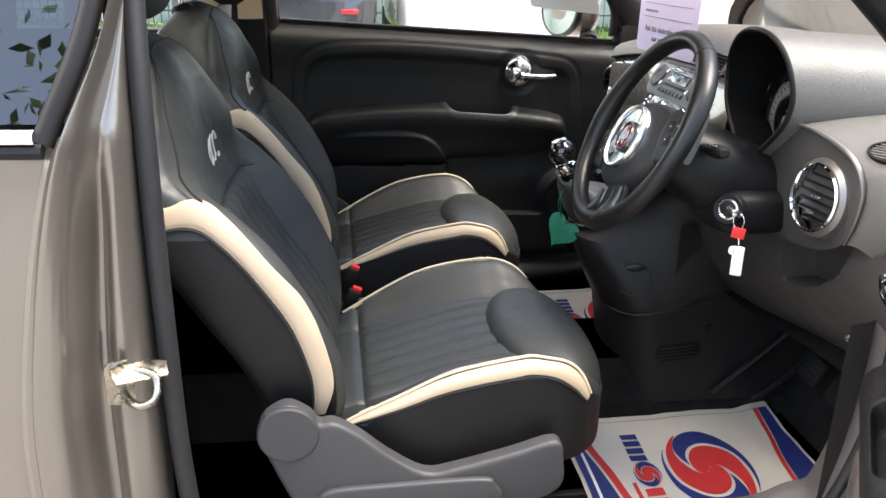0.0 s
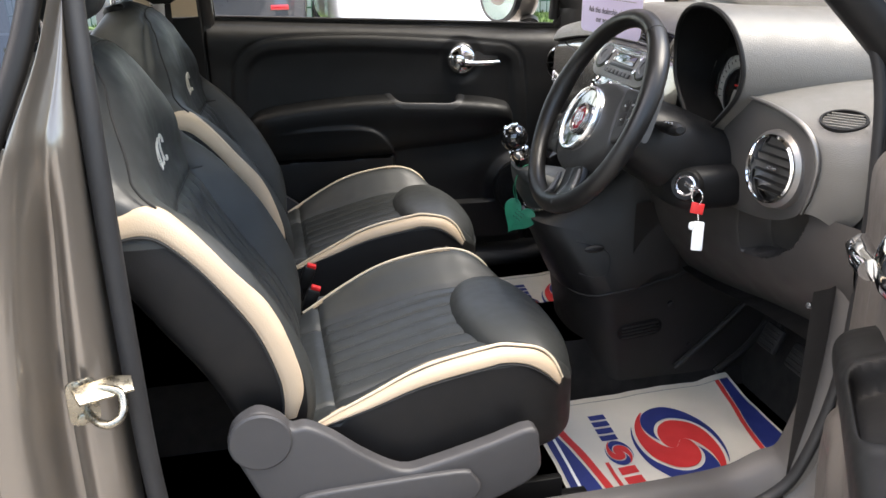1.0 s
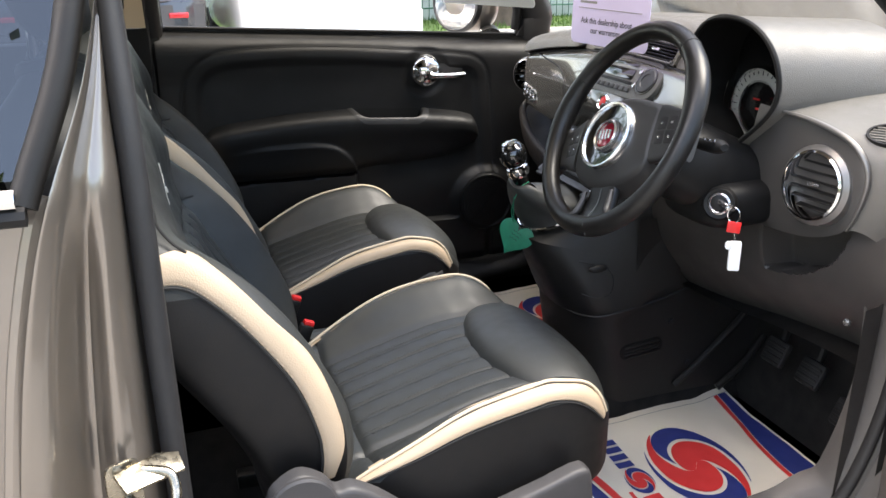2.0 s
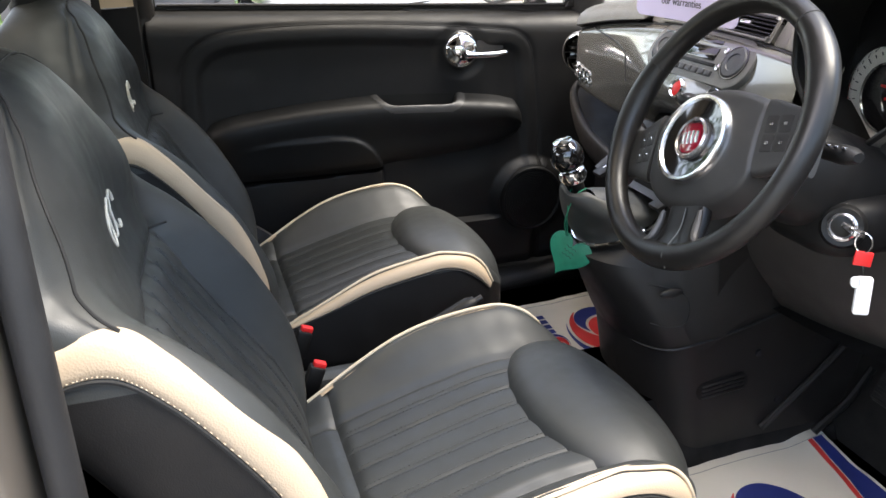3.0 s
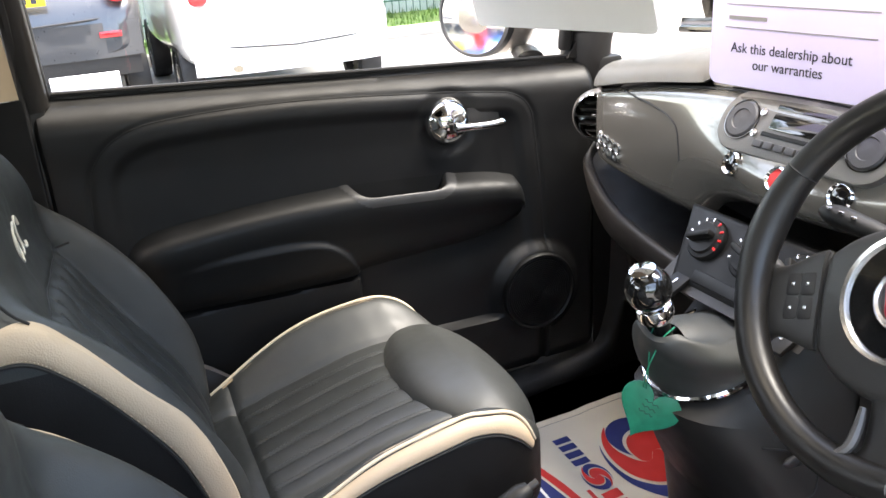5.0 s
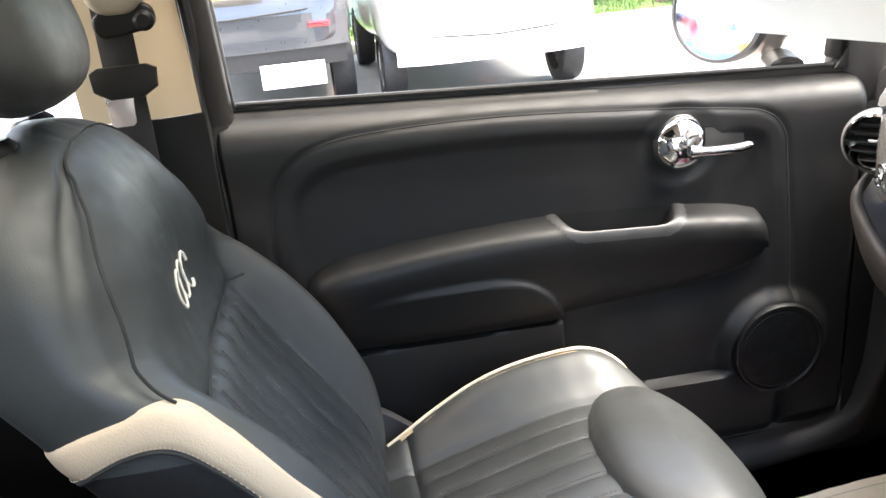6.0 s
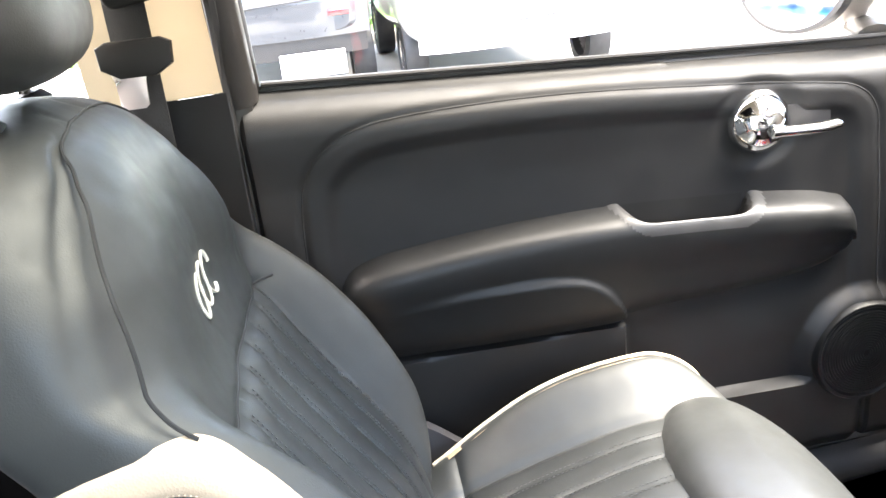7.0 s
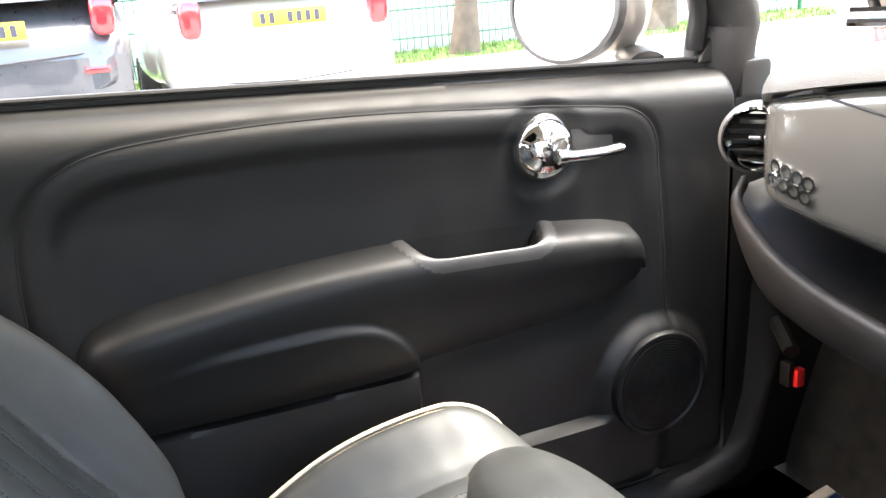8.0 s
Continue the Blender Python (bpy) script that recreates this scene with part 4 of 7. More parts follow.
def shoulder_fn(i, j):
    v = (j / 20) ** 1.5
    p = strip_pts[i].lerp(outer_pts[i], v)
    return p + Vector((-0.55, -0.25, 0.75)) * ((0.020 if i < 22 else 0.020 - 0.004 * min(1, (i - 22) / 10)) * math.sin(math.pi * v) ** 0.8) + Vector((0.004 * (1 - v), 0, -0.001))


bm = grid(shoulder_fn, 60, 21)
shoulder_tree = surface(bm)
part("shoulder_panel", bm, DASH_TOP, dash, "grey-brown dash shoulder")
hit, nor, _, _ = shoulder_tree.ray_cast(Vector((0.30, -0.640, 1.30)), Vector((0.482, 0.0, -0.300)).normalized())
nor = nor if nor.x < 0 else -nor
m = facing(hit + nor * 0.001, nor)
sv = part("demister", lathe([(0.9, -0.01), (1.08, -0.004), (1.06, 0.0025), (0.95, 0.0025), (0.92, -0.006), (0.0, -0.0065)], m @ Matrix.Diagonal((0.033, 0.022, 1, 1)), 40), BLACK_PLASTIC, dash, "oval black side demister")
for k in range(6):
    yy = 0.019 * (-0.75 + 0.3 * k)
    w = 2 * 0.030 * math.sqrt(1 - (yy / 0.022) ** 2)
    part("slat", box((0, 0, 0), (w, 0.0022, 0.006), 0.0004, m @ pose(0, yy, -0.001) @ pose(0, 0, 0, 20, 0, 0)), DASH_TOP, sv)
bm = grid(lambda i, j: (0.780 + 0.05 * i / 10 + 0.02 * (1 - j / 16), -0.640 - 0.075 * i / 10, 0.63 + 0.24 * j / 16), 11, 17)
part("end_panel", bm, KNEE_PLASTIC, dash, "dark grey dash end panel")


# driver's lower dash with its open pocket
knee_low = curve([0, 0.2, 0.53, 0.845, 1.0], [0.574, 0.580, 0.603, 0.614, 0.606])


pocket_low = curve([0.43, 0.48, 0.514, 0.56, 0.59, 0.606], [0.722, 0.727, 0.738, 0.766, 0.795, 0.83])


def knee_fn(i, j):
    u, v = i / 120, j / 60
    y = -0.135 - 0.580 * u
    zt = 0.822 + 0.03 * u
    zb = knee_low(u)
    z = zt + (zb - zt) * v
    x = 0.735 + 0.05 * u + 0.10 * v * v - 0.012 * math.sin(v * math.pi)
    hole = sstep(0.0, 0.006, z - pocket_low(-y)) * sstep(0.606, 0.599, -y) * sstep(0.434, 0.441, -y) * (j > 0)
    return Vector((x + 0.06 * hole, y, z))


knee = part("knee_panel", grid(knee_fn, 121, 61), KNEE_PLASTIC, dash, "dark grey lower dash with an open pocket")
part("screw_cap", lathe([(0.0058, -0.004), (0.0058, 0.002), (0.0, 0.003)], facing((0.801, -0.604, 0.684), (-1, 0, 0.3)), 16), SILVER, knee, "small pale screw cap")
bm = grid(lambda i, j: (0.815 + 0.16 * j / 6, -0.135 - 0.580 * i / 20, knee_low(i / 20) + 0.02 * j / 6), 21, 7)
part("knee_underside", bm, BLACK_PLASTIC, dash)

# passenger shelf: dark cavity and padded lip
lip = spline([(0.81, 0.605, 0.850), (0.772, 0.575, 0.827), (0.750, 0.50, 0.790), (0.738, 0.42, 0.766), (0.730, 0.33, 0.753), (0.722, 0.23, 0.744), (0.715, 0.13, 0.740)], 40)
lip_low = curve([0.13, 0.30, 0.45, 0.53, 0.605], [0.676, 0.682, 0.694, 0.716, 0.800])


def lip_fn(i, j):
    """Rolled ridge, flat padded face, turned under at the foot."""
    q = lip[i]
    zl = lip_low(q.y)
    u = j / 16
    if u < 0.4:
        a = math.pi * u / 0.4
        return q + Vector((0.011 * math.cos(a), 0, 0.009 * math.sin(a)))
    if u < 0.8:
        k = (u - 0.4) / 0.4
        return Vector((q.x - 0.011 + 0.030 * k * k, q.y, q.z + (zl - q.z) * k))
    k = (u - 0.8) / 0.2
    return Vector((q.x + 0.019 + 0.10 * k, q.y, zl - 0.004 * math.sin(math.pi * k) + 0.02 * k))


part("shelf_lip", grid(lip_fn, 40, 17), DARK_GREY, dash, "padded dark grey shelf lip")
bm = bmesh.new()
lo = [bm.verts.new(p + Vector((0.010, 0, -0.004))) for p in lip]
mi = [bm.verts.new(Vector((0.93, p.y, p.z + 0.01))) for p in lip]
hi = [bm.verts.new(Vector((0.93, p.y, 0.99))) for p in lip]
for a, b in ((lo, mi), (mi, hi)):
    for k in range(39):
        bm.faces.new((a[k], a[k + 1], b[k + 1], b[k]))
part("shelf", bm, BLACK_PLASTIC, dash, "open black storage shelf")

# centre stack: radio, vents, knobs and buttons
def on_dash(y, z, lift):
    p, n = on_fascia(y, z, lift)
    return facing(p, n)


radio_m = facing((0.729, 0, 0.9955), (-0.84, 0, 0.54))
radio = part("radio", plate(rounded(0.29, 0.088, 0.040, 8), 0.016, radio_m @ pose(0, 0, -0.004), 0.003), DASH_TOP, dash, "grey car radio")
part("disc_slot", box((0, 0, 0), (0.105, 0.007, 0.006), 0.001, radio_m @ pose(0, 0.027, 0.0115)), GLOSS_BLACK, radio)
part("display", box((0, 0, 0), (0.105, 0.022, 0.006), 0.002, radio_m @ pose(0, 0.006, 0.0115)), GLOSS_BLACK, radio, "unlit black radio display")
part("slot_bar", box((0, 0, 0), (0.12, 0.006, 0.006), 0.001, radio_m @ pose(0, -0.012, 0.011)), BLACK_PLASTIC, radio)
for k in range(7):
    part("key", box((0, 0, 0), (0.0155, 0.010, 0.006), 0.0015, radio_m @ pose(-0.057 + 0.019 * k, -0.027, 0.013)), GREY_PLASTIC, radio)
for sx in (-1, 1):
    kn = part("knob", lathe([(0.027, -0.008), (0.026, 0.002), (0.024, 0.004), (0.015, 0.0042), (0.014, 0.0025), (0.0, 0.0035)], radio_m @ pose(sx * 0.104, 0, 0.012), 36), GREY_PLASTIC, radio, "round grey radio knob")
    part("knob_ring", lathe([(0.0275, -0.004), (0.029, -0.004), (0.029, 0.002), (0.0275, 0.002)], radio_m @ pose(sx * 0.104, 0, 0.012), 36), GLOSS_BLACK, kn)
    for k in range(2):
        part("key", lathe([(0.0055, -0.003), (0.0055, 0.003), (0, 0.004)], radio_m @ pose(sx * 0.072, 0.016 - 0.03 * k, 0.012), 14), SILVER, radio)
part("vent_housing", box((0, 0, 0), (0.335, 0.060, 0.010), 0.003, facing((0.788, 0, 1.038), (-0.84, 0, 0.54))), BLACK_PLASTIC, dash)
for y in (-0.178, 0.178):
    part("vent_cheek", box((0, 0, 0), (0.050, 0.056, 0.036), 0.010, facing((0.772, y, 1.047), (-0.84, 0, 0.54))), DASH_TOP, dash)
for sx in (-1, 1):
    vm = facing((0.752, -sx * 0.080, 1.058), (-0.84, 0, 0.54)) @ pose(0, 0, 0, 0, 0, -sx * 2)
    v = part("centre_vent", ring_frame([(-0.078, -0.021), (0.078, -0.021), (0.074, 0.023), (-0.074, 0.023)], [(-0.071, -0.016), (0.071, -0.016), (0.067, 0.018), (-0.067, 0.018)], 0.03, vm), DASH_TOP, dash, "grey-framed centre air vent")
    for k in range(5):
        part("slat", box((0, 0, 0), (0.136, 0.0024, 0.014), 0.0006, vm @ pose(0, -0.0125 + 0.0066 * k, -0.004) @ pose(0, 0, 0, 14, 0, 0)), BLACK_PLASTIC, v)
    part("vent_well", box((0, 0, 0), (0.134, 0.033, 0.004), 0.001, vm @ pose(0, 0.001, -0.022)), BLACK_PLASTIC, v)
    part("vent_tab", box((0, 0, 0), (0.026, 0.006, 0.006), 0.0015, vm @ pose(0, 0.002, 0.003)), SILVER, v, "silver vent tab")
for k, y in enumerate((0.0925, 0.0, -0.0925)):
    m = on_dash(y, 0.946, 0.0)
    b = part("button_ring", lathe([(0.0125, -0.006), (0.0175, -0.004), (0.0175, 0.003), (0.0150, 0.006), (0.0125, 0.003)], m, 30), CHROME, dash, "chrome-ringed round button")
    part("button", lathe([(0.0128, -0.006), (0.0128, 0.002), (0.009, 0.0045), (0, 0.005)], m, 24), RED if k == 1 else GLOSS_BLACK, b, "red hazard button" if k == 1 else "black push button")

# climate panel below the fascia
clim_m = facing((0.648, 0, 0.838), (-0.80, 0, 0.60))
clim = part("climate_panel", plate([(-0.155, 0.052), (-0.135, -0.005), (-0.115, -0.062), (0.115, -0.062), (0.135, -0.005), (0.155, 0.052)], 0.020, clim_m @ pose(0, 0, -0.02), 0.012, 4), BLACK_PLASTIC, dash, "black heater control panel")
for k, sx in enumerate((-0.083, 0.0, 0.083)):
    m = clim_m @ pose(sx, 0.008, 0.0)
    kb = part("heater_knob", lathe([(0.031, -0.004), (0.031, 0.006), (0.029, 0.009), (0.024, 0.010), (0.022, 0.014), (0.0, 0.015)], m, 36), BLACK_PLASTIC, clim, "black rotary heater knob")
    part("grip", box((0, 0, 0), (0.040, 0.009, 0.016), 0.003, m @ pose(0, 0, 0.020) @ pose(0, 0, 0, 0, 0, 25 - 40 * k)), BLACK_PLASTIC, kb)
    for q in range(9):
        a = radians(200 - 220 * q / 8)
        part("scale_mark", box((0, 0, 0), (0.006, 0.003, 0.002), 0.0004, m @ pose(0.0275 * math.cos(a), 0.0275 * math.sin(a), 0.0098) @ pose(0, 0, 0, 0, 0, math.degrees(a))), RED if k == 0 and q > 4 else SILVER, kb)
part("heater_slider", box((0, 0, 0), (0.15, 0.018, 0.006), 0.002, clim_m @ pose(0, -0.044, 0.0)), BLACK_PLASTIC, clim)


# ---- centre console and gear lever ----
console = thing("centre_console", "dark grey plastic console with the gear lever gaiter", "console", at=(0.62, 0, FLOOR))


nose_x = curve([0.495, 0.545, 0.58, 0.62, 0.66, 0.70, 0.76], [0.588, 0.563, 0.547, 0.528, 0.509, 0.497, 0.497])
NOSE_TOP = 0.678


def nose_back(z, s):
    """Rear end of the console at height z and side s (-1 to 1)."""
    return nose_x(z) + 0.088 * (1 - math.sqrt(max(0.0, 1 - abs(s) ** 2.4)))


def console_low(u):
    return 0.516 + 0.060 * sstep(0.03, 0.90, u)


def console_half(z, zt, u):
    k = min(max((z - console_low(u)) / (zt - console_low(u)), 0.0), 1.0)
    return (0.152 + 0.012 * u) + (0.098 - 0.152 + 0.01 * u) * k ** 1.5


def console_fn(i, j):
    u, v = i / 40, j / 40
    # u: rear to front, v: round from one side over the top to the other
    zt = curve([0, 0.08, 0.20, 0.39, 0.585, 0.78, 1.0], [NOSE_TOP, 0.690, 0.712, 0.752, 0.800, 0.824, 0.826])(u)
    if 0.36 <= v <= 0.64:
        s = (v - 0.5) / 0.14
        z = zt - 0.012 + 0.012 * max(0.0, 1 - s * s) ** 0.4
        y = s * console_half(zt - 0.012, zt, u)
    else:
        k = (v if v < 0.5 else 1 - v) / 0.36
        s = -1 if v < 0.5 else 1
        z = console_low(u) + (zt - 0.012 - console_low(u)) * k
        y = s * console_half(z, zt, u)
    x0 = nose_back(z, s)
    return Vector((x0 + (0.80 - x0) * u, y, z))


def nose_fn(i, j):
    s = -1 + 2 * i / 32
    z = 0.516 + (NOSE_TOP - 0.012 + 0.012 * max(0.0, 1 - s * s) ** 0.4 - 0.516) * j / 16
    return Vector((nose_back(z, s), s * console_half(z, NOSE_TOP, 0), z))


bm = grid(console_fn, 41, 41, cap=False)
con_tree = surface(join(bm.copy(), grid(nose_fn, 33, 17)))
part("console_body", bm, DARK_GREY, console, "dark grey console body")
part("console_nose", grid(nose_fn, 33, 17), DARK_GREY, console, "rounded rear end of the console")
foot_rear = curve([0.285, 0.36, 0.42, 0.47, 0.518], [0.608, 0.604, 0.597, 0.589, 0.582])


def skirt_fn(i, j):
    """Lower apron, round at the rear and running forward under the dash on both sides."""
    z = 0.285 + 0.2345 * j / 14
    k = i / 60
    if 0.25 <= k <= 0.75:
        s = math.sin((k - 0.5) / 0.25 * math.pi / 2)
        x = foot_rear(z) + 0.088 * (1 - math.sqrt(max(0.0, 1 - abs(s) ** 2.4)))
    else:
        s = -1 if k < 0.5 else 1
        x = foot_rear(z) + 0.088 + (0.98 - foot_rear(z)) * (abs(k - 0.5) - 0.25) / 0.25
    return Vector((x, s * (0.150 + 0.004 * math.sin(math.pi * j / 14)), z + 0.062 * sstep(0.62, 1.0, x) * j / 14))


part("console_skirt", grid(skirt_fn, 61, 15), DARK_GREY, console, "dark grey lower console apron")
for y in (-0.1485, 0.1485):
    part("side_filler", grid(lambda i, j: (0.70 + 0.36 * i / 8, y, 0.47 + 0.26 * j / 6), 9, 7), DARK_GREY, console)
seam = drape(con_tree, spline([(0.585, 0, 0.642), (0.61, 0, 0.636), (0.635, 0, 0.627), (0.650, 0, 0.616), (0.653, 0, 0.595), (0.645, 0, 0.572), (0.62, 0, 0.566), (0.59, 0, 0.572)], 50), (0, 1, 0), 0.0005)
part("lid_seam", tube(seam, 0.0015, 6), RUBBER, console)
part("lid_notch", ellipsoid((0.615, -0.139, 0.632), (0.022, 0.006, 0.008), 1.0, 10, 20), RUBBER, console)
part("skirt_joint", tube(spline([(0.581, 0.02, 0.518), (0.582, -0.04, 0.518), (0.592, -0.10, 0.519), (0.620, -0.139, 0.523), (0.665, -0.1525, 0.532), (0.74, -0.1545, 0.545), (0.82, -0.1555, 0.565), (0.95, -0.156, 0.60)], 50), 0.0024, 6), RUBBER, console)
cv = part("foot_vent", plate(rounded(0.105, 0.038, 0.018), 0.004, facing((0.725, -0.152, 0.438), (0, -1, 0)) @ pose(0, 0, 0, 0, 0, 6), 0.001), BLACK_PLASTIC, console, "black footwell air vent")
for k in range(4):
    part("slat", box((0, 0, 0), (0.085, 0.0025, 0.006), 0.0006, facing((0.725, -0.156, 0.426 + 0.008 * k), (0, -1, 0)) @ pose(0, 0, 0, 25, 0, 6)), DARK_GREY, cv)
for p in ((0.848, 0.385), (0.795, 0.492)):
    part("trim_clip", lathe([(0.007, -0.003), (0.007, 0.002), (0, 0.003)], facing((p[0], -0.155, p[1]), (0, -1, 0)), 14), RUBBER, console)
part("side_ridge", tube(spline([(0.815, -0.160, 0.335), (0.90, -0.166, 0.415), (0.985, -0.166, 0.495)], 12), 0.007, 8), DARK_GREY, console, "rounded ridge along the lower side")
part("side_ridge", tube(spline([(0.885, -0.215, 0.345), (0.95, -0.215, 0.395), (1.0, -0.21, 0.45)], 12), 0.008, 8), BLACK_PLASTIC, console)
# chrome-edged gaiter
ringp = [Vector((0.588 + 0.080 * math.cos(t), 0.083 * math.sin(t), 0.728 + 0.036 * math.cos(t))) for t in np.linspace(0, 2 * math.pi, 49)[:-1]]
part("gaiter_ring", tube(ringp, 0.0045, 8, closed=True), CHROME, console, "chrome ring round the gaiter")


def gaiter_fn(i, j):
    u, t = i / 22, 2 * math.pi * j / 48
    k = 1 - u
    fold = 1 + 0.10 * math.sin(4 * t + 5 * u) * math.sin(math.pi * u)
    r = 0.028 + 0.052 * k ** 0.55 * fold
    c = Vector((0.588, 0, 0.728)).lerp(Vector((0.498, -0.024, 0.792)), u)
    return c + Vector((r * math.cos(t), r * math.sin(t) * 1.0, 0.035 * k * math.cos(t) - 0.012 * u * math.cos(t) + 0.006 * math.sin(3 * t) * u))


part("gaiter", grid(gaiter_fn, 23, 48, True), LEATHER, console, "crumpled black leather gaiter")
lever = thing("gear_lever", "gear lever with a gloss black ball knob and chrome collar", "gear lever", at=(0.495, -0.024, 0.79))
part("shaft", tube([(0.512, -0.020, 0.745), (0.484, -0.028, 0.822)], 0.011, 14), BLACK_PLASTIC, lever)
part("collar", lathe([(0.012, -0.012), (0.020, -0.010), (0.024, 0.0), (0.022, 0.010), (0.016, 0.014)], pose(0.479, -0.029, 0.824) @ pose(0, 0, 0, 0, -17, 0), 30), CHROME, lever, "chrome collar")
part("knob", ellipsoid((0.467, -0.030, 0.858), (0.0285, 0.0285, 0.0295), 1.0, 24, 40), GLOSS_BLACK, lever, "gloss black ball knob")
part("knob_cap", lathe([(0.016, -0.001), (0.016, 0.0012), (0.008, 0.003), (0, 0.0035)], pose(0.4585, -0.030, 0.8835) @ pose(0, 0, 0, 0, -18, 0), 26), CHROME, lever, "chrome knob cap")
# window switches either side
for y in (0.092, -0.110):
    sw = part("switch", box((0, 0, 0), (0.045, 0.030, 0.008), 0.002, facing((0.607, y, 0.788), (-0.45, 0, 0.89)) @ pose(0, 0, 0, 0, 0, 90)), BLACK_PLASTIC, console, "black window switch")
    part("switch_mark", box((0, 0, 0), (0.004, 0.010, 0.002), 0.0004, facing((0.607, y, 0.788), (-0.45, 0, 0.89)) @ pose(0, 0, 0.0045)), SILVER, sw)
bm = grid(lambda i, j: (0.605 + 0.07 * i / 8, -0.135 + 0.27 * j / 12, 0.776 + 0.07 * (i / 8) * 0.75 + 0.004), 9, 13)
part("switch_shelf", bm, DARK_GREY, console)

# tunnel tray, handbrake and belt buckles
tray = tagged(mesh_object("tunnel_tray", join(box((0.16, 0, 0.43), (0.55, 0.10, 0.10), 0.02), box((0.03, 0, 0.475), (0.24, 0.11, 0.05), 0.015)), BLACK_PLASTIC), "black plastic tray on the tunnel between the seats", "tray")
brake = thing("handbrake", "black handbrake lever between the seats", "handbrake", at=(0.05, 0.0, 0.48))
part("grip", tube(spline([(0.10, 0, 0.515), (0.18, 0, 0.545), (0.26, 0, 0.580), (0.315, 0, 0.606)], 16), [0.012] * 4 + [0.0155] * 10 + [0.015, 0.010], 14), BLACK_PLASTIC, brake)
part("release_button", lathe([(0.006, -0.01), (0.006, 0.006), (0, 0.007)], facing((0.322, 0, 0.609), (0.9, 0, 0.42)), 14), DARK_GREY, brake)
part("boot", box((0.06, 0, 0.495), (0.12, 0.05, 0.05), 0.015), LEATHER, brake)
for y in (-0.065, 0.065):
    bk = thing("belt_buckle", "black seat-belt buckle with a red release button", "belt buckle", "belt buckles", (0.0, y, 0.50))
    part("stalk", tube([(-0.03, y, 0.44), (0.005, y, 0.525)], 0.010, 10), BLACK_PLASTIC, bk)
    part("buckle_body", box((0, 0, 0), (0.026, 0.022, 0.055), 0.005, pose(0.015, y, 0.545) @ pose(0, 0, 0, 0, 22, 0)), BLACK_PLASTIC, bk)
    part("release", box((0, 0, 0), (0.020, 0.014, 0.010), 0.002, pose(0.028, y, 0.572) @ pose(0, 0, 0, 0, 22, 0)), RED, bk, "red release button")


# ---- steering wheel, column and instruments ----
WN = Vector((-0.888, 0, 0.460)).normalized()
WU = Vector((0.460, 0, 0.888)).normalized()
WC = Vector((0.512, -0.343, 0.971))
# the wheel stands a little turned
WM = basis(WC, (0, -1, 0), WU, WN) @ Matrix.Rotation(radians(19), 4, "Z")
wheel = thing("steering_wheel", "black leather steering wheel with a chrome-ringed hub", "steering wheel", at=WC)
WHEEL_R = 0.1733


def wp(x, y, z):
    return WM @ Vector((x, y, z))


def rim_bulge(t):
    """Thicker grips above the side spokes and a broad foot at the lower spoke."""
    d = math.degrees(t) % 360
    near = lambda a, w: math.exp(-((((d - a) + 180) % 360 - 180) / w) ** 2)
    return 0.0160 + 0.0028 * (near(18, 20) + near(162, 20)) + 0.0012 * near(270, 24)


rim_t = np.linspace(0, 2 * math.pi, 145)[:-1]
rim = part("rim", tube([wp(WHEEL_R * math.cos(t), WHEEL_R * math.sin(t), 0.0) for t in rim_t], [rim_bulge(t) for t in rim_t], 22, closed=True), WHEEL_LEATHER, wheel, "black leather wheel rim")
for a in (43, 141):
    a = radians(a)
    nn = (WM.to_3x3() @ Vector((-math.sin(a), math.cos(a), 0)))
    part("rim_joint", lathe([(0.0166, -0.0012), (0.0176, 0), (0.0166, 0.0012)], facing(wp(WHEEL_R * math.cos(a), WHEEL_R * math.sin(a), 0), nn, WN), 24), THREAD, rim)


HUB_Y = -0.020
# airbag cover: a broad soft shield, flat sides against the spokes
cover_top = curve([0, 0.035, 0.07, 0.094], [0.056, 0.052, 0.042, 0.030])
cover_low = curve([0, 0.03, 0.06, 0.085, 0.094], [-0.113, -0.110, -0.099, -0.080, -0.066])


def cover_z(x, y):
    """Height of the cover over the rim's plane."""
    r = math.hypot(x / 0.105, (y - HUB_Y) / 0.095)
    return 0.0165 - 0.020 * r * r


def cover_fn(i, j):
    x = -0.094 + 0.188 * i / 48
    lo, hi = cover_low(abs(x)), cover_top(abs(x))
    v = j / 40
    y = lo + (hi - lo) * v
    edge = min(v, 1 - v) * (hi - lo)
    side = 0.094 - abs(x)
    drop = 0.010 * (max(0.0, 0.012 - edge) / 0.012) ** 2 + 0.0045 * (max(0.0, 0.004 - side) / 0.004) ** 2
    if v in (0.0, 1.0):
        drop += 0.024
    return WM @ Vector((x, y, cover_z(x, y) - drop))


part("airbag_cover", grid(cover_fn, 49, 41), COVER_PLASTIC, wheel, "matt dark grey airbag cover", angle=50)


# side spokes: broad arms with the control pads let in
def arm_spoke(sx):
    def f(i, j):
        u, t = i / 26, 2 * math.pi * j / 40
        x = 0.0955 + (0.166 - 0.0955) * u
        half = 0.0485 - 0.0125 * sstep(0.0, 0.75, u) + 0.010 * sstep(0.80, 1.0, u)
        yc = -0.018 - 0.002 * u
        zc = cover_z(0.094, yc) - 0.006 - 0.010 * u
        return WM @ Vector((sx * x, yc + half * spow(math.cos(t), 0.45), zc - 0.004 + (0.0105 - 0.001 * u) * spow(math.sin(t), 0.55)))
    return grid(f, 27, 40, True, True)


def pad_z(x, y):
    u = (x - 0.0955) / 0.0705
    return cover_z(0.094, -0.018) - 0.0035 - 0.011 * u


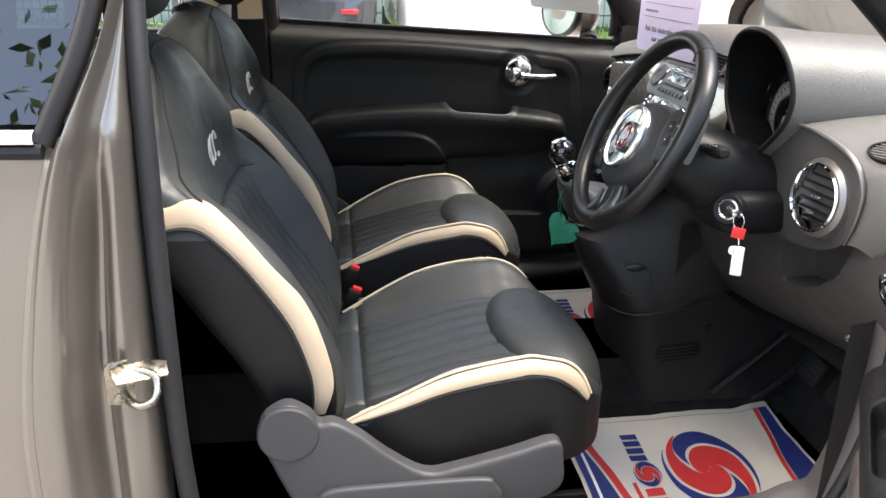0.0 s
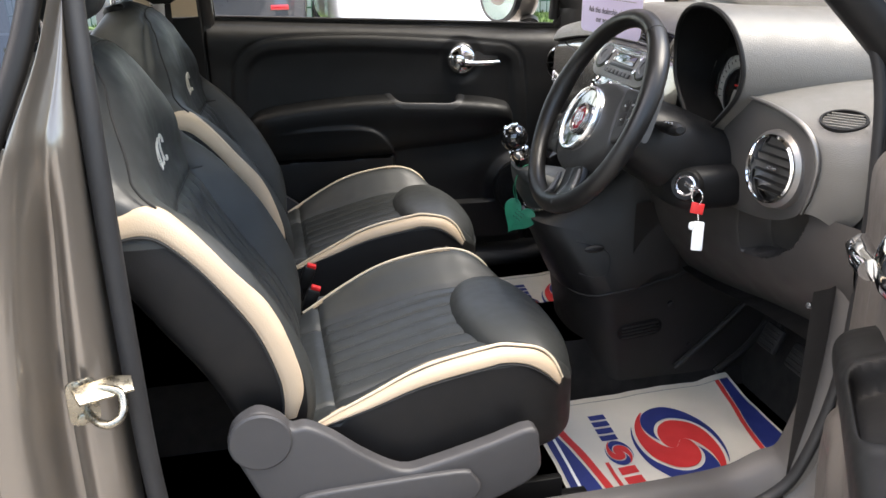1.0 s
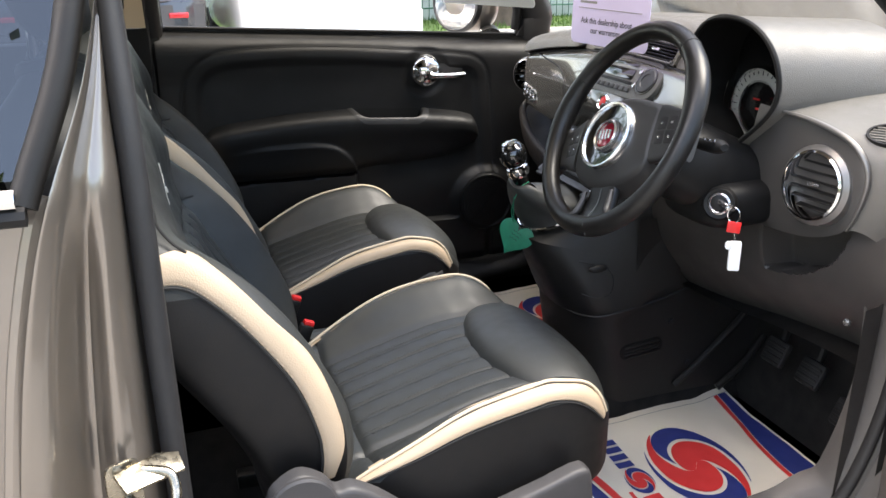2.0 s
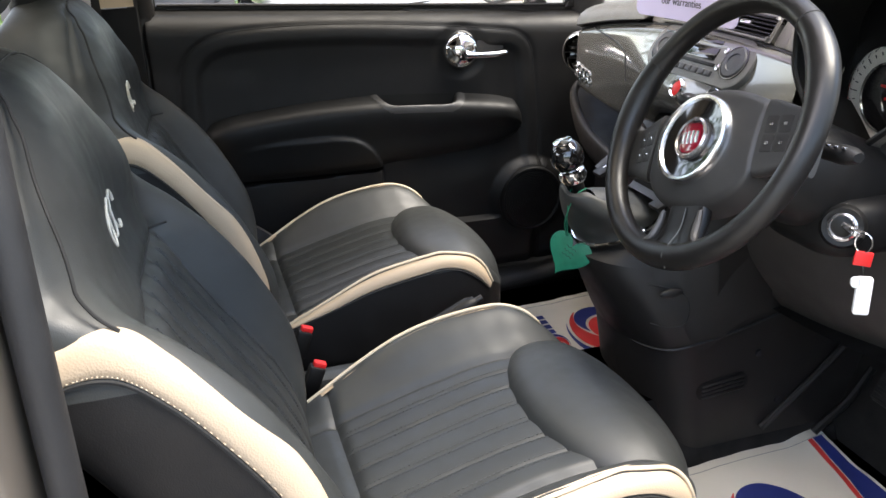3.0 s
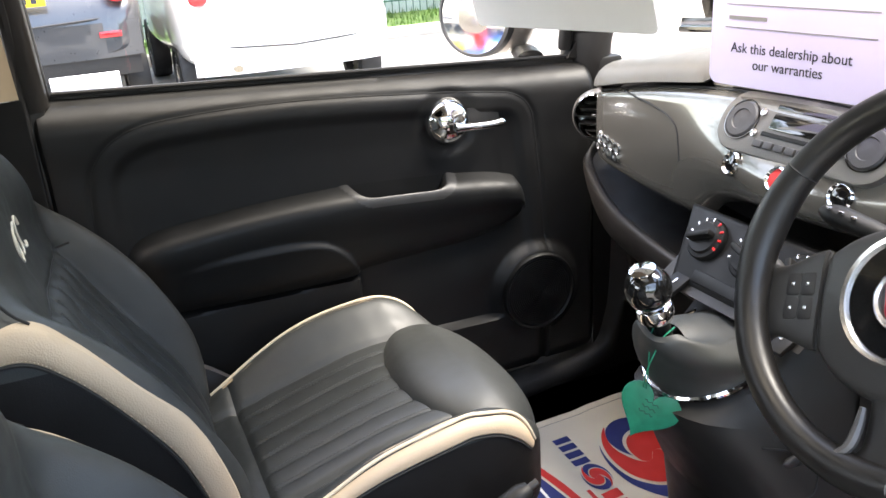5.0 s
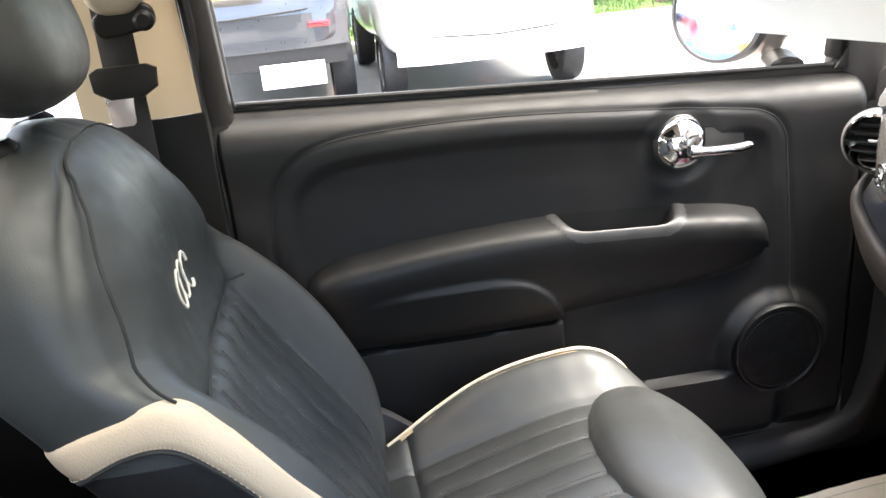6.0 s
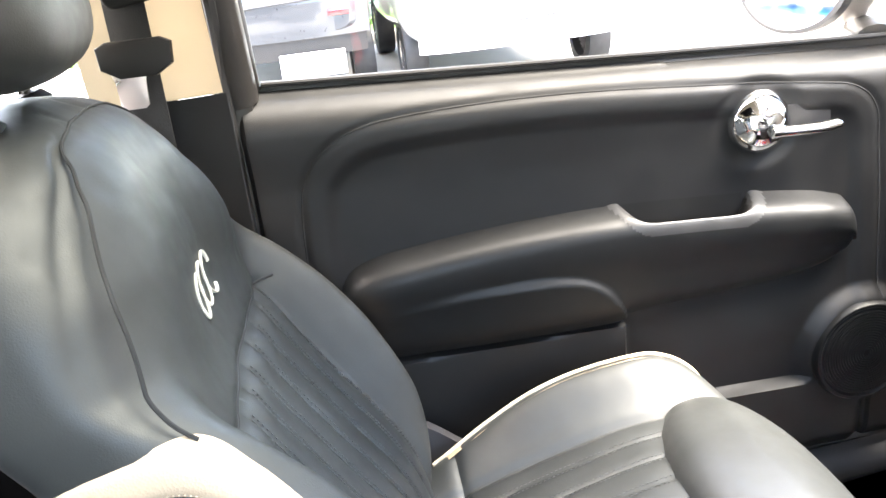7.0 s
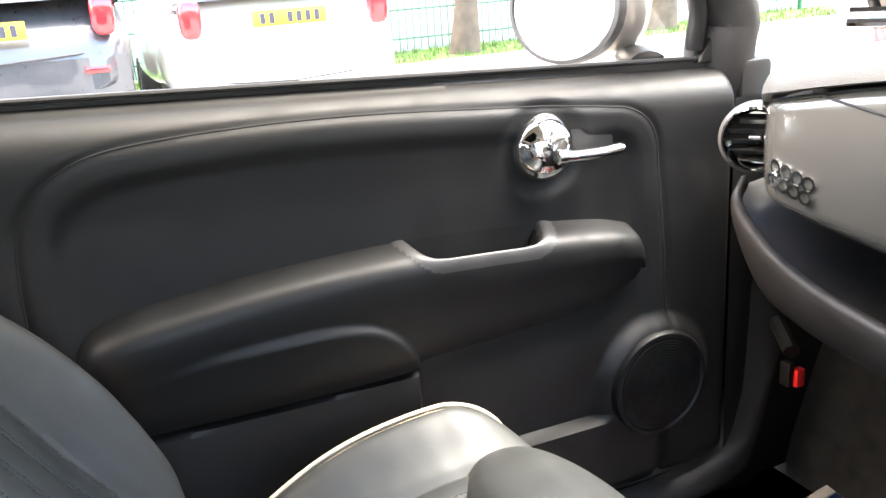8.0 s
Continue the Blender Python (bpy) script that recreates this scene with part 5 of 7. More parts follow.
for sx in (-1, 1):
    sp = part("spoke", arm_spoke(sx), COVER_PLASTIC, wheel, "dark grey wheel spoke", angle=50)
    part("spoke_joint", tube([wp(sx * 0.0948, y, cover_z(0.094, y) - 0.0035) for y in np.linspace(-0.066, 0.028, 24)], 0.0017, 6), THREAD, sp)
    pod = part("button_pad", plate([(sx * (0.118 + px), -0.016 + py) for px, py in rounded(0.040, 0.050, 0.007)][::sx], 0.0035, WM @ pose(0, 0, pad_z(0.118, 0) - 0.0005) @ pose(sx * 0.118, 0, 0) @ pose(0, 0, 0, 0, sx * 8.9, 0) @ pose(-sx * 0.118, 0, 0), 0.001), BLACK_PLASTIC, sp, "black control pad with four buttons")
    for bx in (-1, 1):
        for by in (-1, 1):
            bm_ = WM @ pose(sx * (0.118 + 0.0092 * bx), -0.016 + 0.0118 * by, pad_z(0.118 + 0.0092 * bx, 0) + 0.0018) @ pose(0, 0, 0, 0, sx * 8.9, 0)
            part("button", plate(rounded(0.0172, 0.0222, 0.003), 0.0028, bm_, 0.001), DARK_GREY, pod)
            part("button_mark", box((0, 0, 0), (0.0042, 0.0034, 0.0008), 0.0002, bm_ @ pose(0, 0, 0.0031)), SILVER, pod)
    # pleated leather thumb rest where the spoke runs into the rim
    part("grip_pleats", join(*[tube([wp(sx * (0.150 - 0.003 * k), -0.066 - 0.009 * k, -0.001), wp(sx * (0.158 - 0.003 * k), -0.070 - 0.009 * k, 0.006)], 0.0028, 6) for k in range(5)]), WHEEL_LEATHER, sp, "stitched leather thumb rest")


# lower spoke: a leather tongue flaring into the rim, with satin edges and a centre seam
def low_spoke(i, j):
    u, t = i / 24, 2 * math.pi * j / 36
    y = -0.095 - 0.078 * u
    half = 0.033 + 0.003 * u + 0.020 * sstep(0.62, 1.0, u)
    z = -0.006 - 0.006 * math.sin(math.pi * u) + 0.010 * u
    return WM @ Vector((half * spow(math.cos(t), 0.5), y, z + 0.010 * spow(math.sin(t), 0.6) - 0.004))


low = part("spoke", grid(low_spoke, 25, 36, True, True), WHEEL_LEATHER, wheel, "leather-wrapped lower spoke", angle=50)
part("spoke_seam", tube(spline([wp(0.004, -0.108, 0.000), wp(0.004, -0.135, 0.0005), wp(0.004, -0.160, 0.011), wp(0.004, -0.176, 0.0165), wp(0.004, -0.190, 0.006)], 20), 0.0010, 6), THREAD_GREY, low, "grey centre seam")
for sx in (-1, 1):
    part("spoke_edge", tube(spline([wp(sx * 0.034, -0.112, 0.002), wp(sx * 0.036, -0.130, 0.0025), wp(sx * 0.040, -0.148, 0.006), wp(sx * 0.052, -0.158, 0.010)], 14), [0.003 + 0.002 * math.sin(math.pi * k / 13) for k in range(14)], 8), SATIN_PLASTIC, low, "satin grey spoke edge")
hubc = WM @ pose(0, HUB_Y, 0.0165)
part("hub_ring", lathe([(0.0515, -0.010), (0.0590, -0.008), (0.0590, 0.003), (0.0570, 0.0065), (0.0535, 0.0055), (0.0515, 0.001)], hubc, 64), RING_CHROME, wheel, "chrome hub ring")
disc = part("hub_disc", lathe([(0.0525, -0.006), (0.0525, 0.001), (0.035, -0.0015), (0.024, -0.002), (0, -0.002)], hubc, 56), GLOSS_BLACK, wheel, "gloss black hub disc")
part("badge_ring", lathe([(0.0225, -0.004), (0.0275, -0.003), (0.0275, 0.004), (0.0250, 0.006), (0.0225, 0.0045)], hubc, 44), SILVER, disc, "silver badge ring")
part("badge", plate([(x * (1.0 + 4.0 * y), y) for x, y in rounded(0.035, 0.040, 0.010)], 0.0045, hubc @ pose(0, 0, -0.001), 0.001), BADGE, disc, "dark red enamel badge")
for k in range(4):
    part("badge_bar", box((0, 0, 0), (0.0045, 0.019 - 0.002 * abs(k - 1.5), 0.002), 0.0005, hubc @ pose(-0.0115 + 0.0077 * k, 0, 0.0040)), SILVER, disc)

column = thing("steering_column", "black steering column cowl with ignition and stalks", "steering column", at=(0.62, -0.347, 0.90))


def cowl_fn(i, j):
    u, t = i / 14, 2 * math.pi * j / 36
    c = Vector((0.530, -0.347, 0.957)).lerp(Vector((0.74, -0.347, 0.862)), u)
    hw, hh = 0.075 + 0.03 * sstep(0.0, 0.5, u), 0.050 + 0.022 * sstep(0, 0.5, u)
    v = Vector((0, hw * spow(math.cos(t), 0.7), hh * spow(math.sin(t), 0.7)))
    return c + Vector((0.43 * v.z, v.y, 0.9 * v.z))


part("cowl", grid(cowl_fn, 15, 36, True, True), BLACK_PLASTIC, column, "black column cowl")
for sx, z in ((-1, 0.0), (1, 0.0)):
    base = Vector((0.598, -0.347 + sx * 0.07, 0.958))
    tip = Vector((0.585, -0.347 + sx * 0.180, 0.972))
    st = part("stalk", tube(spline([base, base.lerp(tip, 0.35), base.lerp(tip, 0.7), tip], 14), [0.009, 0.009, 0.009, 0.010, 0.011, 0.0125, 0.0135, 0.014, 0.0145, 0.015, 0.015, 0.0145, 0.012, 0.007], 14, flat=0.75), BLACK_PLASTIC, column, "black column stalk")
    for k in range(3):
        part("stalk_mark", box(base.lerp(tip, 0.6 + 0.13 * k) + Vector((-0.010, 0, 0.010)), (0.003, 0.006, 0.003), 0.0005), SILVER, st)
igm = facing((0.636, -0.466, 0.862), (-0.72, -0.66, 0.22))
ig = part("ignition_barrel", lathe([(0.018, -0.03), (0.028, -0.022), (0.028, -0.002), (0.024, 0.004), (0.018, 0.003)], igm, 36), BLACK_PLASTIC, column, "ignition switch")
part("ignition_ring", lathe([(0.0125, -0.004), (0.0178, -0.004), (0.0178, 0.004), (0.0150, 0.0055), (0.0125, 0.003)], igm, 32), SILVER, ig, "silver ignition ring")
part("lower_cowl", ellipsoid((0.690, -0.395, 0.852), (0.075, 0.085, 0.042), 0.55, 18, 36), BLACK_PLASTIC, column)

# instrument binnacle: deep black hood with a round dial
binn = thing("instrument_binnacle", "grey hooded instrument binnacle with one round dial", "instruments", at=(0.74, -0.372, 0.99))
BM = facing((0.708, -0.370, 1.045), (-1, 0, 0.05))


def hood_fn(scale, z0, z1, flare=0.0):
    def f(i, j):
        u, t = i / 20, 2 * math.pi * j / 80
        s, c = math.sin(t), math.cos(t)
        x = 0.118 * scale * spow(c, 0.9) * (1 - 0.50 * sstep(0.0, -1.0, s) ** 1.2)
        y = (0.102 if s > 0 else 0.125) * scale * spow(s, 0.9)
        z = z0 + (z1 - z0) * u
        g = flare * u ** 1.3
        return BM @ Vector((x * (1 + g * 1.2), y * (1 + (0.25 * g if s > 0 else 0.3 * g)) - 0.25 * g * 0.1 * (s > 0), z + 0.02 * max(0, s) * (1 - u)))
    return f


part("hood", grid(hood_fn(1.0, 0.0, -0.24, 0.16), 21, 80, True), DASH_TOP, binn, "grey-brown instrument hood")
part("hood_lining", grid(hood_fn(0.965, 0.0, -0.115), 21, 80, True), BLACK_PLASTIC, binn, "matt black hood lining")
part("hood_back", grid(lambda i, j: hood_fn(0.001 + 0.099 * i, -0.105, -0.105)(0, j), 11, 80, True), GLOSS_BLACK, binn)
part("hood_lip", tube([hood_fn(0.982, 0, -0.1)(0, j) for j in range(80)], 0.0045, 8, closed=True), BLACK_PLASTIC, binn)
part("dial_plate", lathe([(1.0, -0.006), (1.0, 0.0), (0.0, 0.001)], BM @ pose(-0.008, -0.030, -0.092) @ Matrix.Diagonal((0.096, 0.100, 1, 1)), 60), GLOSS_BLACK, binn)
dm = BM @ pose(-0.012, -0.052, -0.080) @ Matrix.Diagonal((0.80, 0.80, 1, 1))
dial = part("dial_face", lathe([(0.060, 0.0), (0.082, 0.001), (0.082, 0.005), (0.060, 0.003)], dm, 60), GAUGE, binn, "pale dial ring")
part("dial_rim", lathe([(0.082, -0.004), (0.089, -0.002), (0.089, 0.006), (0.085, 0.012), (0.082, 0.007)], dm, 60), CHROME, binn, "chrome dial rim")
part("dial_ring", lathe([(0.056, 0.0), (0.060, 0.002), (0.060, 0.007), (0.056, 0.006)], dm, 60), CHROME, dial)
part("dial_centre", lathe([(0.056, 0.0), (0.056, 0.003), (0, 0.0035)], dm, 48), GLOSS_BLACK, dial, "dark dial centre")
for k in range(25):
    a = radians(225 - 270 * k / 24)
    part("dial_mark", box((0, 0, 0), (0.010 if k % 4 == 0 else 0.006, 0.0018, 0.001), 0, dm @ pose(0.0755 * math.cos(a), 0.0755 * math.sin(a), 0.0052) @ pose(0, 0, 0, 0, 0, math.degrees(a))), INK, dial)
for k in range(3):
    part("dial_lettering", box((0, 0, 0), (0.020, 0.004, 0.001), 0, dm @ pose(-0.01 + 0.012 * k, 0.018 - 0.02 * k, 0.0042)), RED, dial)
part("dial_lens", lathe([(0.95, 0), (0.95, 0.001), (0, 0.002)], BM @ pose(-0.010, -0.045, -0.060) @ Matrix.Diagonal((0.080, 0.082, 1, 1)), 48), GLASS, binn).visible_shadow = False


# ---- driver's side of the body ----
pillar_edge = curve([0.25, 0.45, 0.65, 0.85, 1.0, 1.06, 1.15, 1.25, 1.42], [-0.36, -0.385, -0.388, -0.365, -0.332, -0.312, -0.275, -0.250, -0.215])


def lean(z):
    """Inward lean of the glasshouse above the belt."""
    return 0.42 * max(0.0, z - 1.05) + 0.10 * max(0.0, 0.50 - z)


def post_fn(i, j):
    z = 0.26 + 1.15 * i / 70
    xe = pillar_edge(z)
    xs = -0.254
    w = xs - xe
    k = j / 34
    # outer roll, raised flange, hollow, flat jamb, turned-in edge
    deep = sstep(1.06, 0.90, z)
    prof = curve([0, 0.06, 0.16, 0.28, 0.38, 0.47, 0.55, 0.63, 0.72, 0.84, 0.94, 1.0], [0.030, 0.0, 0.003, 0.014, 0.034 + 0.012 * deep, 0.052 + 0.026 * deep, 0.058 + 0.026 * deep, 0.058 + 0.010 * deep, 0.060, 0.070, 0.090, 0.118])
    return Vector((xe + w * curve([0, 0.06, 0.3, 1.0], [-0.02, -0.008, 0.24, 1.0])(k), -0.792 + prof(k) + lean(z), z))


post = thing("body_side", "grey metallic painted car body side behind the open door", "bodywork", at=(-0.35, -0.75, 0.0), kind="structure")
bm = grid(post_fn, 71, 35)
post_tree = surface(bm)
part("door_post", bm, PAINT, post, "grey metallic door post")


def flank_fn(i, j):
    z = 0.26 + 0.795 * i / 40
    x1 = pillar_edge(z) - 0.012
    x = -1.9 + (x1 + 1.9) * j / 20
    return Vector((x, -0.800 + 0.012 * sstep(0.9, 1.0, j / 20) + lean(z) * 0.6 + 0.03 * ((z - 0.62) / 0.4) ** 2 * 0.6 + 0.15 * max(0, (-x - 1.2)) ** 2, z))


part("rear_wing", grid(flank_fn, 41, 21), PAINT, post, "glossy grey rear wing")
part("wing_edge", tube([flank_fn(i, 20) + Vector((0.004, 0.002, 0)) for i in range(41)], 0.009, 8), PAINT, post)
# quarter window with its chrome strip and black channel
bm = grid(lambda i, j: (-1.15 + (pillar_edge(1.07 + 0.33 * i / 10) - 0.030 + 1.15) * j / 12, -0.772 + lean(1.07 + 0.33 * i / 10), 1.07 + 0.33 * i / 10), 11, 13)
part("quarter_glass", bm, TINT, post, "dark tinted quarter window")
part("quarter_backing", grid(lambda i, j: (-1.15 + 0.78 * j / 4, -0.752 + lean(1.07 + 0.33 * i / 6), 1.07 + 0.33 * i / 6), 7, 5), GLOSS_BLACK, post)
part("window_channel", tube([(pillar_edge(z) - 0.020, -0.778 + lean(z), z) for z in np.linspace(1.05, 1.41, 14)], 0.013, 10), BLACK_PLASTIC, post, "black window channel")
part("chrome_strip", tube([(-1.2, -0.792, 1.061), (-0.338, -0.792, 1.061)], 0.0085, 8), CHROME, post, "chrome waist strip")
part("strip_base", tube([(-1.2, -0.790, 1.045), (-0.332, -0.790, 1.045)], 0.009, 8), BLACK_PLASTIC, post)
# raised slot pressing
sp = drape(post_tree, [(x + dx, 0, z + dz) for (x, z) in ((-0.286, 1.066),) for dx, dz in rounded(0.022, 0.056, 0.010, 5)], (0, 1, 0), 0.001)
part("pressed_slot", tube(sp, 0.0022, 6, closed=True), PAINT, post)
# striker: plate, two screws and a steel loop
strk = part("striker_plate", plate(rounded(0.036, 0.060, 0.010), 0.004, facing((-0.292, -0.748, 0.737), (0.35, -0.94, 0)), 0.001), STEEL, post, "zinc-plated door striker")
part("striker_loop", tube(spline([(-0.292, -0.742, 0.722), (-0.276, -0.772, 0.722), (-0.258, -0.786, 0.722), (-0.244, -0.780, 0.728), (-0.242, -0.768, 0.742), (-0.248, -0.760, 0.752), (-0.272, -0.752, 0.755)], 30), 0.0052, 12), STEEL, strk, "steel striker loop")
part("striker_guard", plate([(-0.03, -0.012), (0.034, -0.016), (0.040, 0.006), (0.02, 0.016), (-0.03, 0.014)], 0.004, facing((-0.268, -0.757, 0.752), (0.2, -0.35, 0.9)), 0.001), STEEL, strk)
for dz in (-0.022, 0.022):
    part("screw", lathe([(0.0075, 0.0), (0.0075, 0.003), (0.004, 0.0045), (0, 0.0045)], facing((-0.294, -0.752, 0.737 + dz), (0.35, -0.94, 0)), 16), STEEL, strk)

# rubber seal round the doorway, sill and inner trims
seal_pts = spline([(-0.254, -0.60, 1.41), (-0.248, -0.66, 1.20), (-0.244, -0.690, 1.05), (-0.241, -0.695, 0.80), (-0.235, -0.690, 0.56), (-0.215, -0.68, 0.42), (-0.13, -0.675, 0.360), (0.20, -0.675, 0.345), (0.60, -0.675, 0.350), (0.715, -0.69, 0.385), (0.762, -0.705, 0.47), (0.796, -0.712, 0.65), (0.792, -0.715, 0.94), (0.768, -0.705, 1.108), (0.70, -0.668, 1.19), (0.60, -0.62, 1.30), (0.50, -0.575, 1.395)], 150)
single("door_seal_right", tube(seal_pts, [0.0165 if q.x < 0.1 and q.z > 0.45 else 0.011 for q in seal_pts], 12, flat=0.8), RUBBER, "black rubber seal round the open doorway", "seal", kind="structure")
rear_seal = [q for q in seal_pts if q.x < 0.0]
front_seal = [q for q in seal_pts if q.x > -0.12 and q.z < 0.82]
bm = grid(lambda i, j: rear_seal[i] + Vector((0.010 if rear_seal[i].z > 0.45 else 0, 0.012, 0)) + Vector((-0.030, 0.10, 0)) * (j / 5), len(rear_seal), 6)
single("doorway_trim", bm, DARK_GREY, "black plastic trim inside the doorway", "trim", kind="structure")


def sill_trim(i, j):
    """Broad smooth trim from the seal to the carpet, then turned down."""
    q = front_seal[i]
    flat = sstep(0.46, 0.38, q.z)
    top = Vector((-0.004, 0.056, 0.042 * flat))
    if j <= 8:
        k = j / 8
        return q + Vector((0, 0.008, 0)) + top * k + Vector((-0.6 * (1 - flat), -0.2, 0.9 * flat)) * (0.012 * math.sin(math.pi * k))
    k = (j - 8) / 4
    return q + Vector((0, 0.008, 0)) + top + Vector((0.06 * (1 - flat), 0.018, -0.10 * flat)) * k


single("sill_trim_right", grid(sill_trim, len(front_seal), 13), LIT_TRIM_PLASTIC, "dark grey plastic sill and footwell trim", "trim", kind="structure")
jamb = [p for p in seal_pts if p.x > 0.60]
bm = grid(lambda i, j: Vector(jamb[i]) + Vector((0.016 + 0.07 * (j / 8), -0.010 - 0.065 * math.sin(j / 8 * math.pi / 2), -0.004 * j)), len(jamb), 9)
single("front_jamb", bm, LIT_TRIM_PLASTIC, "dark grey front door jamb", "jamb", kind="structure")
bm = grid(lambda i, j: (-0.24 + 1.0 * i / 20, -0.665 - 0.13 * j / 8, 0.352 - 0.10 * sstep(0.35, 1.0, j / 8)), 21, 9)
single("sill", bm, KNEE_PLASTIC, "dark plastic door sill", "sill", kind="structure")
bm = grid(lambda i, j: (0.74 + 0.36 * j / 12, -0.69 + 0.05 * sstep(0.0, 0.4, j / 12), 0.30 + 0.45 * i / 12), 13, 13)
single("kick_panel", bm, KNEE_PLASTIC, "dark grey footwell side panel", "trim", kind="structure")
edge_door = spline([(0.862, 0, 0.70), (0.860, 0, 0.50), (0.852, 0, 0.43), (0.815, 0, 0.372), (0.70, 0, 0.356), (0.45, 0, 0.352), (0.0, 0, 0.352)], 60)
edge_carpet = spline([(0.985, 0, 0.70), (0.950, 0, 0.59), (0.916, 0, 0.497), (0.888, 0, 0.398), (0.825, 0, 0.332), (0.50, 0, 0.296), (0.0, 0, 0.288)], 60)
bm = grid(lambda i, j: edge_door[i].lerp(edge_carpet[i], j / 10) + Vector((0, 0.676 - 0.036 * math.sin(math.pi * min(1.0, 0.62 * j / 10 + 0.02)) - 0.012 * j / 10, 0)), 60, 11)
single("sill_trim_left", bm, DOOR_PLASTIC, "dark grey plastic sill and footwell trim", "trim", kind="structure")
single("sill_left", box((0.30, 0.73, 0.29), (1.25, 0.10, 0.13), 0.02), DOOR_PLASTIC, "dark plastic passenger door sill", "sill", kind="structure")
bm = join(grid(lambda i, j: (0.835 + 0.45 * j / 8, 0.655 + 0.01 * sstep(0, 0.3, j / 8), 0.30 + 0.66 * i / 12), 13, 9), box((0.89, 0.72, 0.62), (0.06, 0.10, 0.78), 0.01))
single("kick_panel_left", bm, DOOR_PLASTIC, "dark footwell side panel", "trim", kind="structure")

# pedals, footrest and footwell ducting
ped = thing("pedals", "black rubber foot pedals in the dark footwell", "pedals", at=(0.95, -0.4, 0.42))
for y, z in ((-0.30, 0.46), (-0.40, 0.46), (-0.50, 0.42)):
    pd = part("pedal", box((0, 0, 0), (0.015, 0.060, 0.055), 0.006, pose(0.955, y, z) @ pose(0, 0, 0, 0, 25, 0)), RUBBER, ped, "ribbed black pedal pad")
    part("pedal_arm", tube([(0.965, y, z), (1.02, y + 0.01, 0.62)], 0.008, 8), BLACK_PLASTIC, ped)
    for k in range(4):
        part("rib", box((0, 0, 0), (0.005, 0.050, 0.005), 0.001, pose(0.947, y, z) @ pose(0, 0, 0, 0, 25, 0) @ pose(0, 0, -0.018 + 0.012 * k)), DARK_GREY, pd)
clip = thing("red_clip", "small red plastic clip under the dash", "clip", at=(0.888, 0.56, 0.54))
part("clip_body", box((0.888, 0.558, 0.540), (0.017, 0.013, 0.030), 0.003), RED, clip)
part("clip_mount", join(box((0.876, 0.568, 0.545), (0.012, 0.020, 0.040), 0.003), tube([(0.93, 0.655, 0.60), (0.89, 0.575, 0.575)], 0.013, 8)), BLACK_PLASTIC, clip)

# ---- open driver's door ----
hinge = Vector((0.885, -0.770, 0))
SWING = Matrix.Translation(hinge) @ Matrix.Rotation(radians(57), 4, "Z") @ Matrix.Translation(-hinge) @ Matrix.Diagonal((1, -1, 1, 1))
door2 = thing("door_2", "open driver's door with a charcoal plastic inner panel", "car door", at=(0.80, -0.95, 0.345), kind="structure")


def swung(bm):
    bmesh.ops.transform(bm, matrix=SWING, verts=bm.verts)
    return bm


# same charcoal panel as door_1, with daylight put into a lighter base colour
part("door_panel", swung(grid(lambda i, j: door_fn(i * 3, j * 2), 80, 85)), LIT_TRIM_PLASTIC, door2, "grained charcoal door panel")
part("outer_skin", swung(grid(lambda i, j: (-0.20 + 1.09 * i / 20, 0.765 + 0.03 * math.sin(math.pi * j / 12), 0.22 + (belt(-0.20 + 1.09 * i / 20) + 0.004 - 0.22) * j / 12), 21, 13)), PAINT, door2)
part("sill_top", swung(grid(lambda i, j: (-0.19 + 1.07 * i / 20, 0.690 + 0.08 * j / 3, belt(-0.19 + 1.05 * i / 20) - 0.001), 21, 4)), DARK_GREY, door2)
part("front_edge", swung(grid(lambda i, j: (0.870, 0.66 + 0.11 * j / 4, 0.26 + 0.75 * i / 10), 11, 5)), BLACK_PLASTIC, door2)
part("armrest", swung(grid(arm_fn, NAX, NAU)), DOOR_SOFT, door2, "padded charcoal armrest")
hd = part("handle_cup", swung(lathe([(0.040, -0.012), (0.046, -0.006), (0.046, 0.0), (0.041, 0.010), (0.030, 0.021), (0.016, 0.027), (0.0, 0.029)], hm, 40)), CHROME, door2, "round chrome handle boss")
part("lever", swung(tube([(0.520, 0.632, 0.922), (0.55, 0.626, 0.921), (0.600, 0.624, 0.920), (0.630, 0.630, 0.921)], [0.016, 0.016, 0.015, 0.008], 14, flat=0.8)), CHROME, hd, "chrome pull lever")
part("window_frame", swung(tube(spline([(0.10, 0.585, 1.41), (0.46, 0.585, 1.395), (0.60, 0.635, 1.27), (0.72, 0.68, 1.13), (0.80, 0.71, 1.03)], 30), 0.020, 10)), BLACK_PLASTIC, door2, "black window frame")

# ---- windscreen and the cards in it ----
bm = grid(lambda i, j: (0.53 + 0.73 * i / 16 - 0.30 * ((-0.58 + 1.16 * j / 16) * (1 + 0.16 * i / 16)) ** 2 * (0.4 + i / 16), (-0.58 + 1.16 * j / 16) * (1 + 0.16 * i / 16), 1.41 - 0.375 * (i / 16) ** 1.15), 17, 17)
ws = single("window_2", bm, GLASS, "clear curved windscreen", "windscreen", kind="structure")
ws.visible_shadow = False
single("windscreen_border", tube([(0.53 + 0.70 - 0.30 * y * y * 1.35, y, 1.047) for y in np.linspace(-0.66, 0.66, 40)], 0.016, 8, flat=0.5), GLOSS_BLACK, "black lower border of the windscreen", "windscreen border", kind="structure")

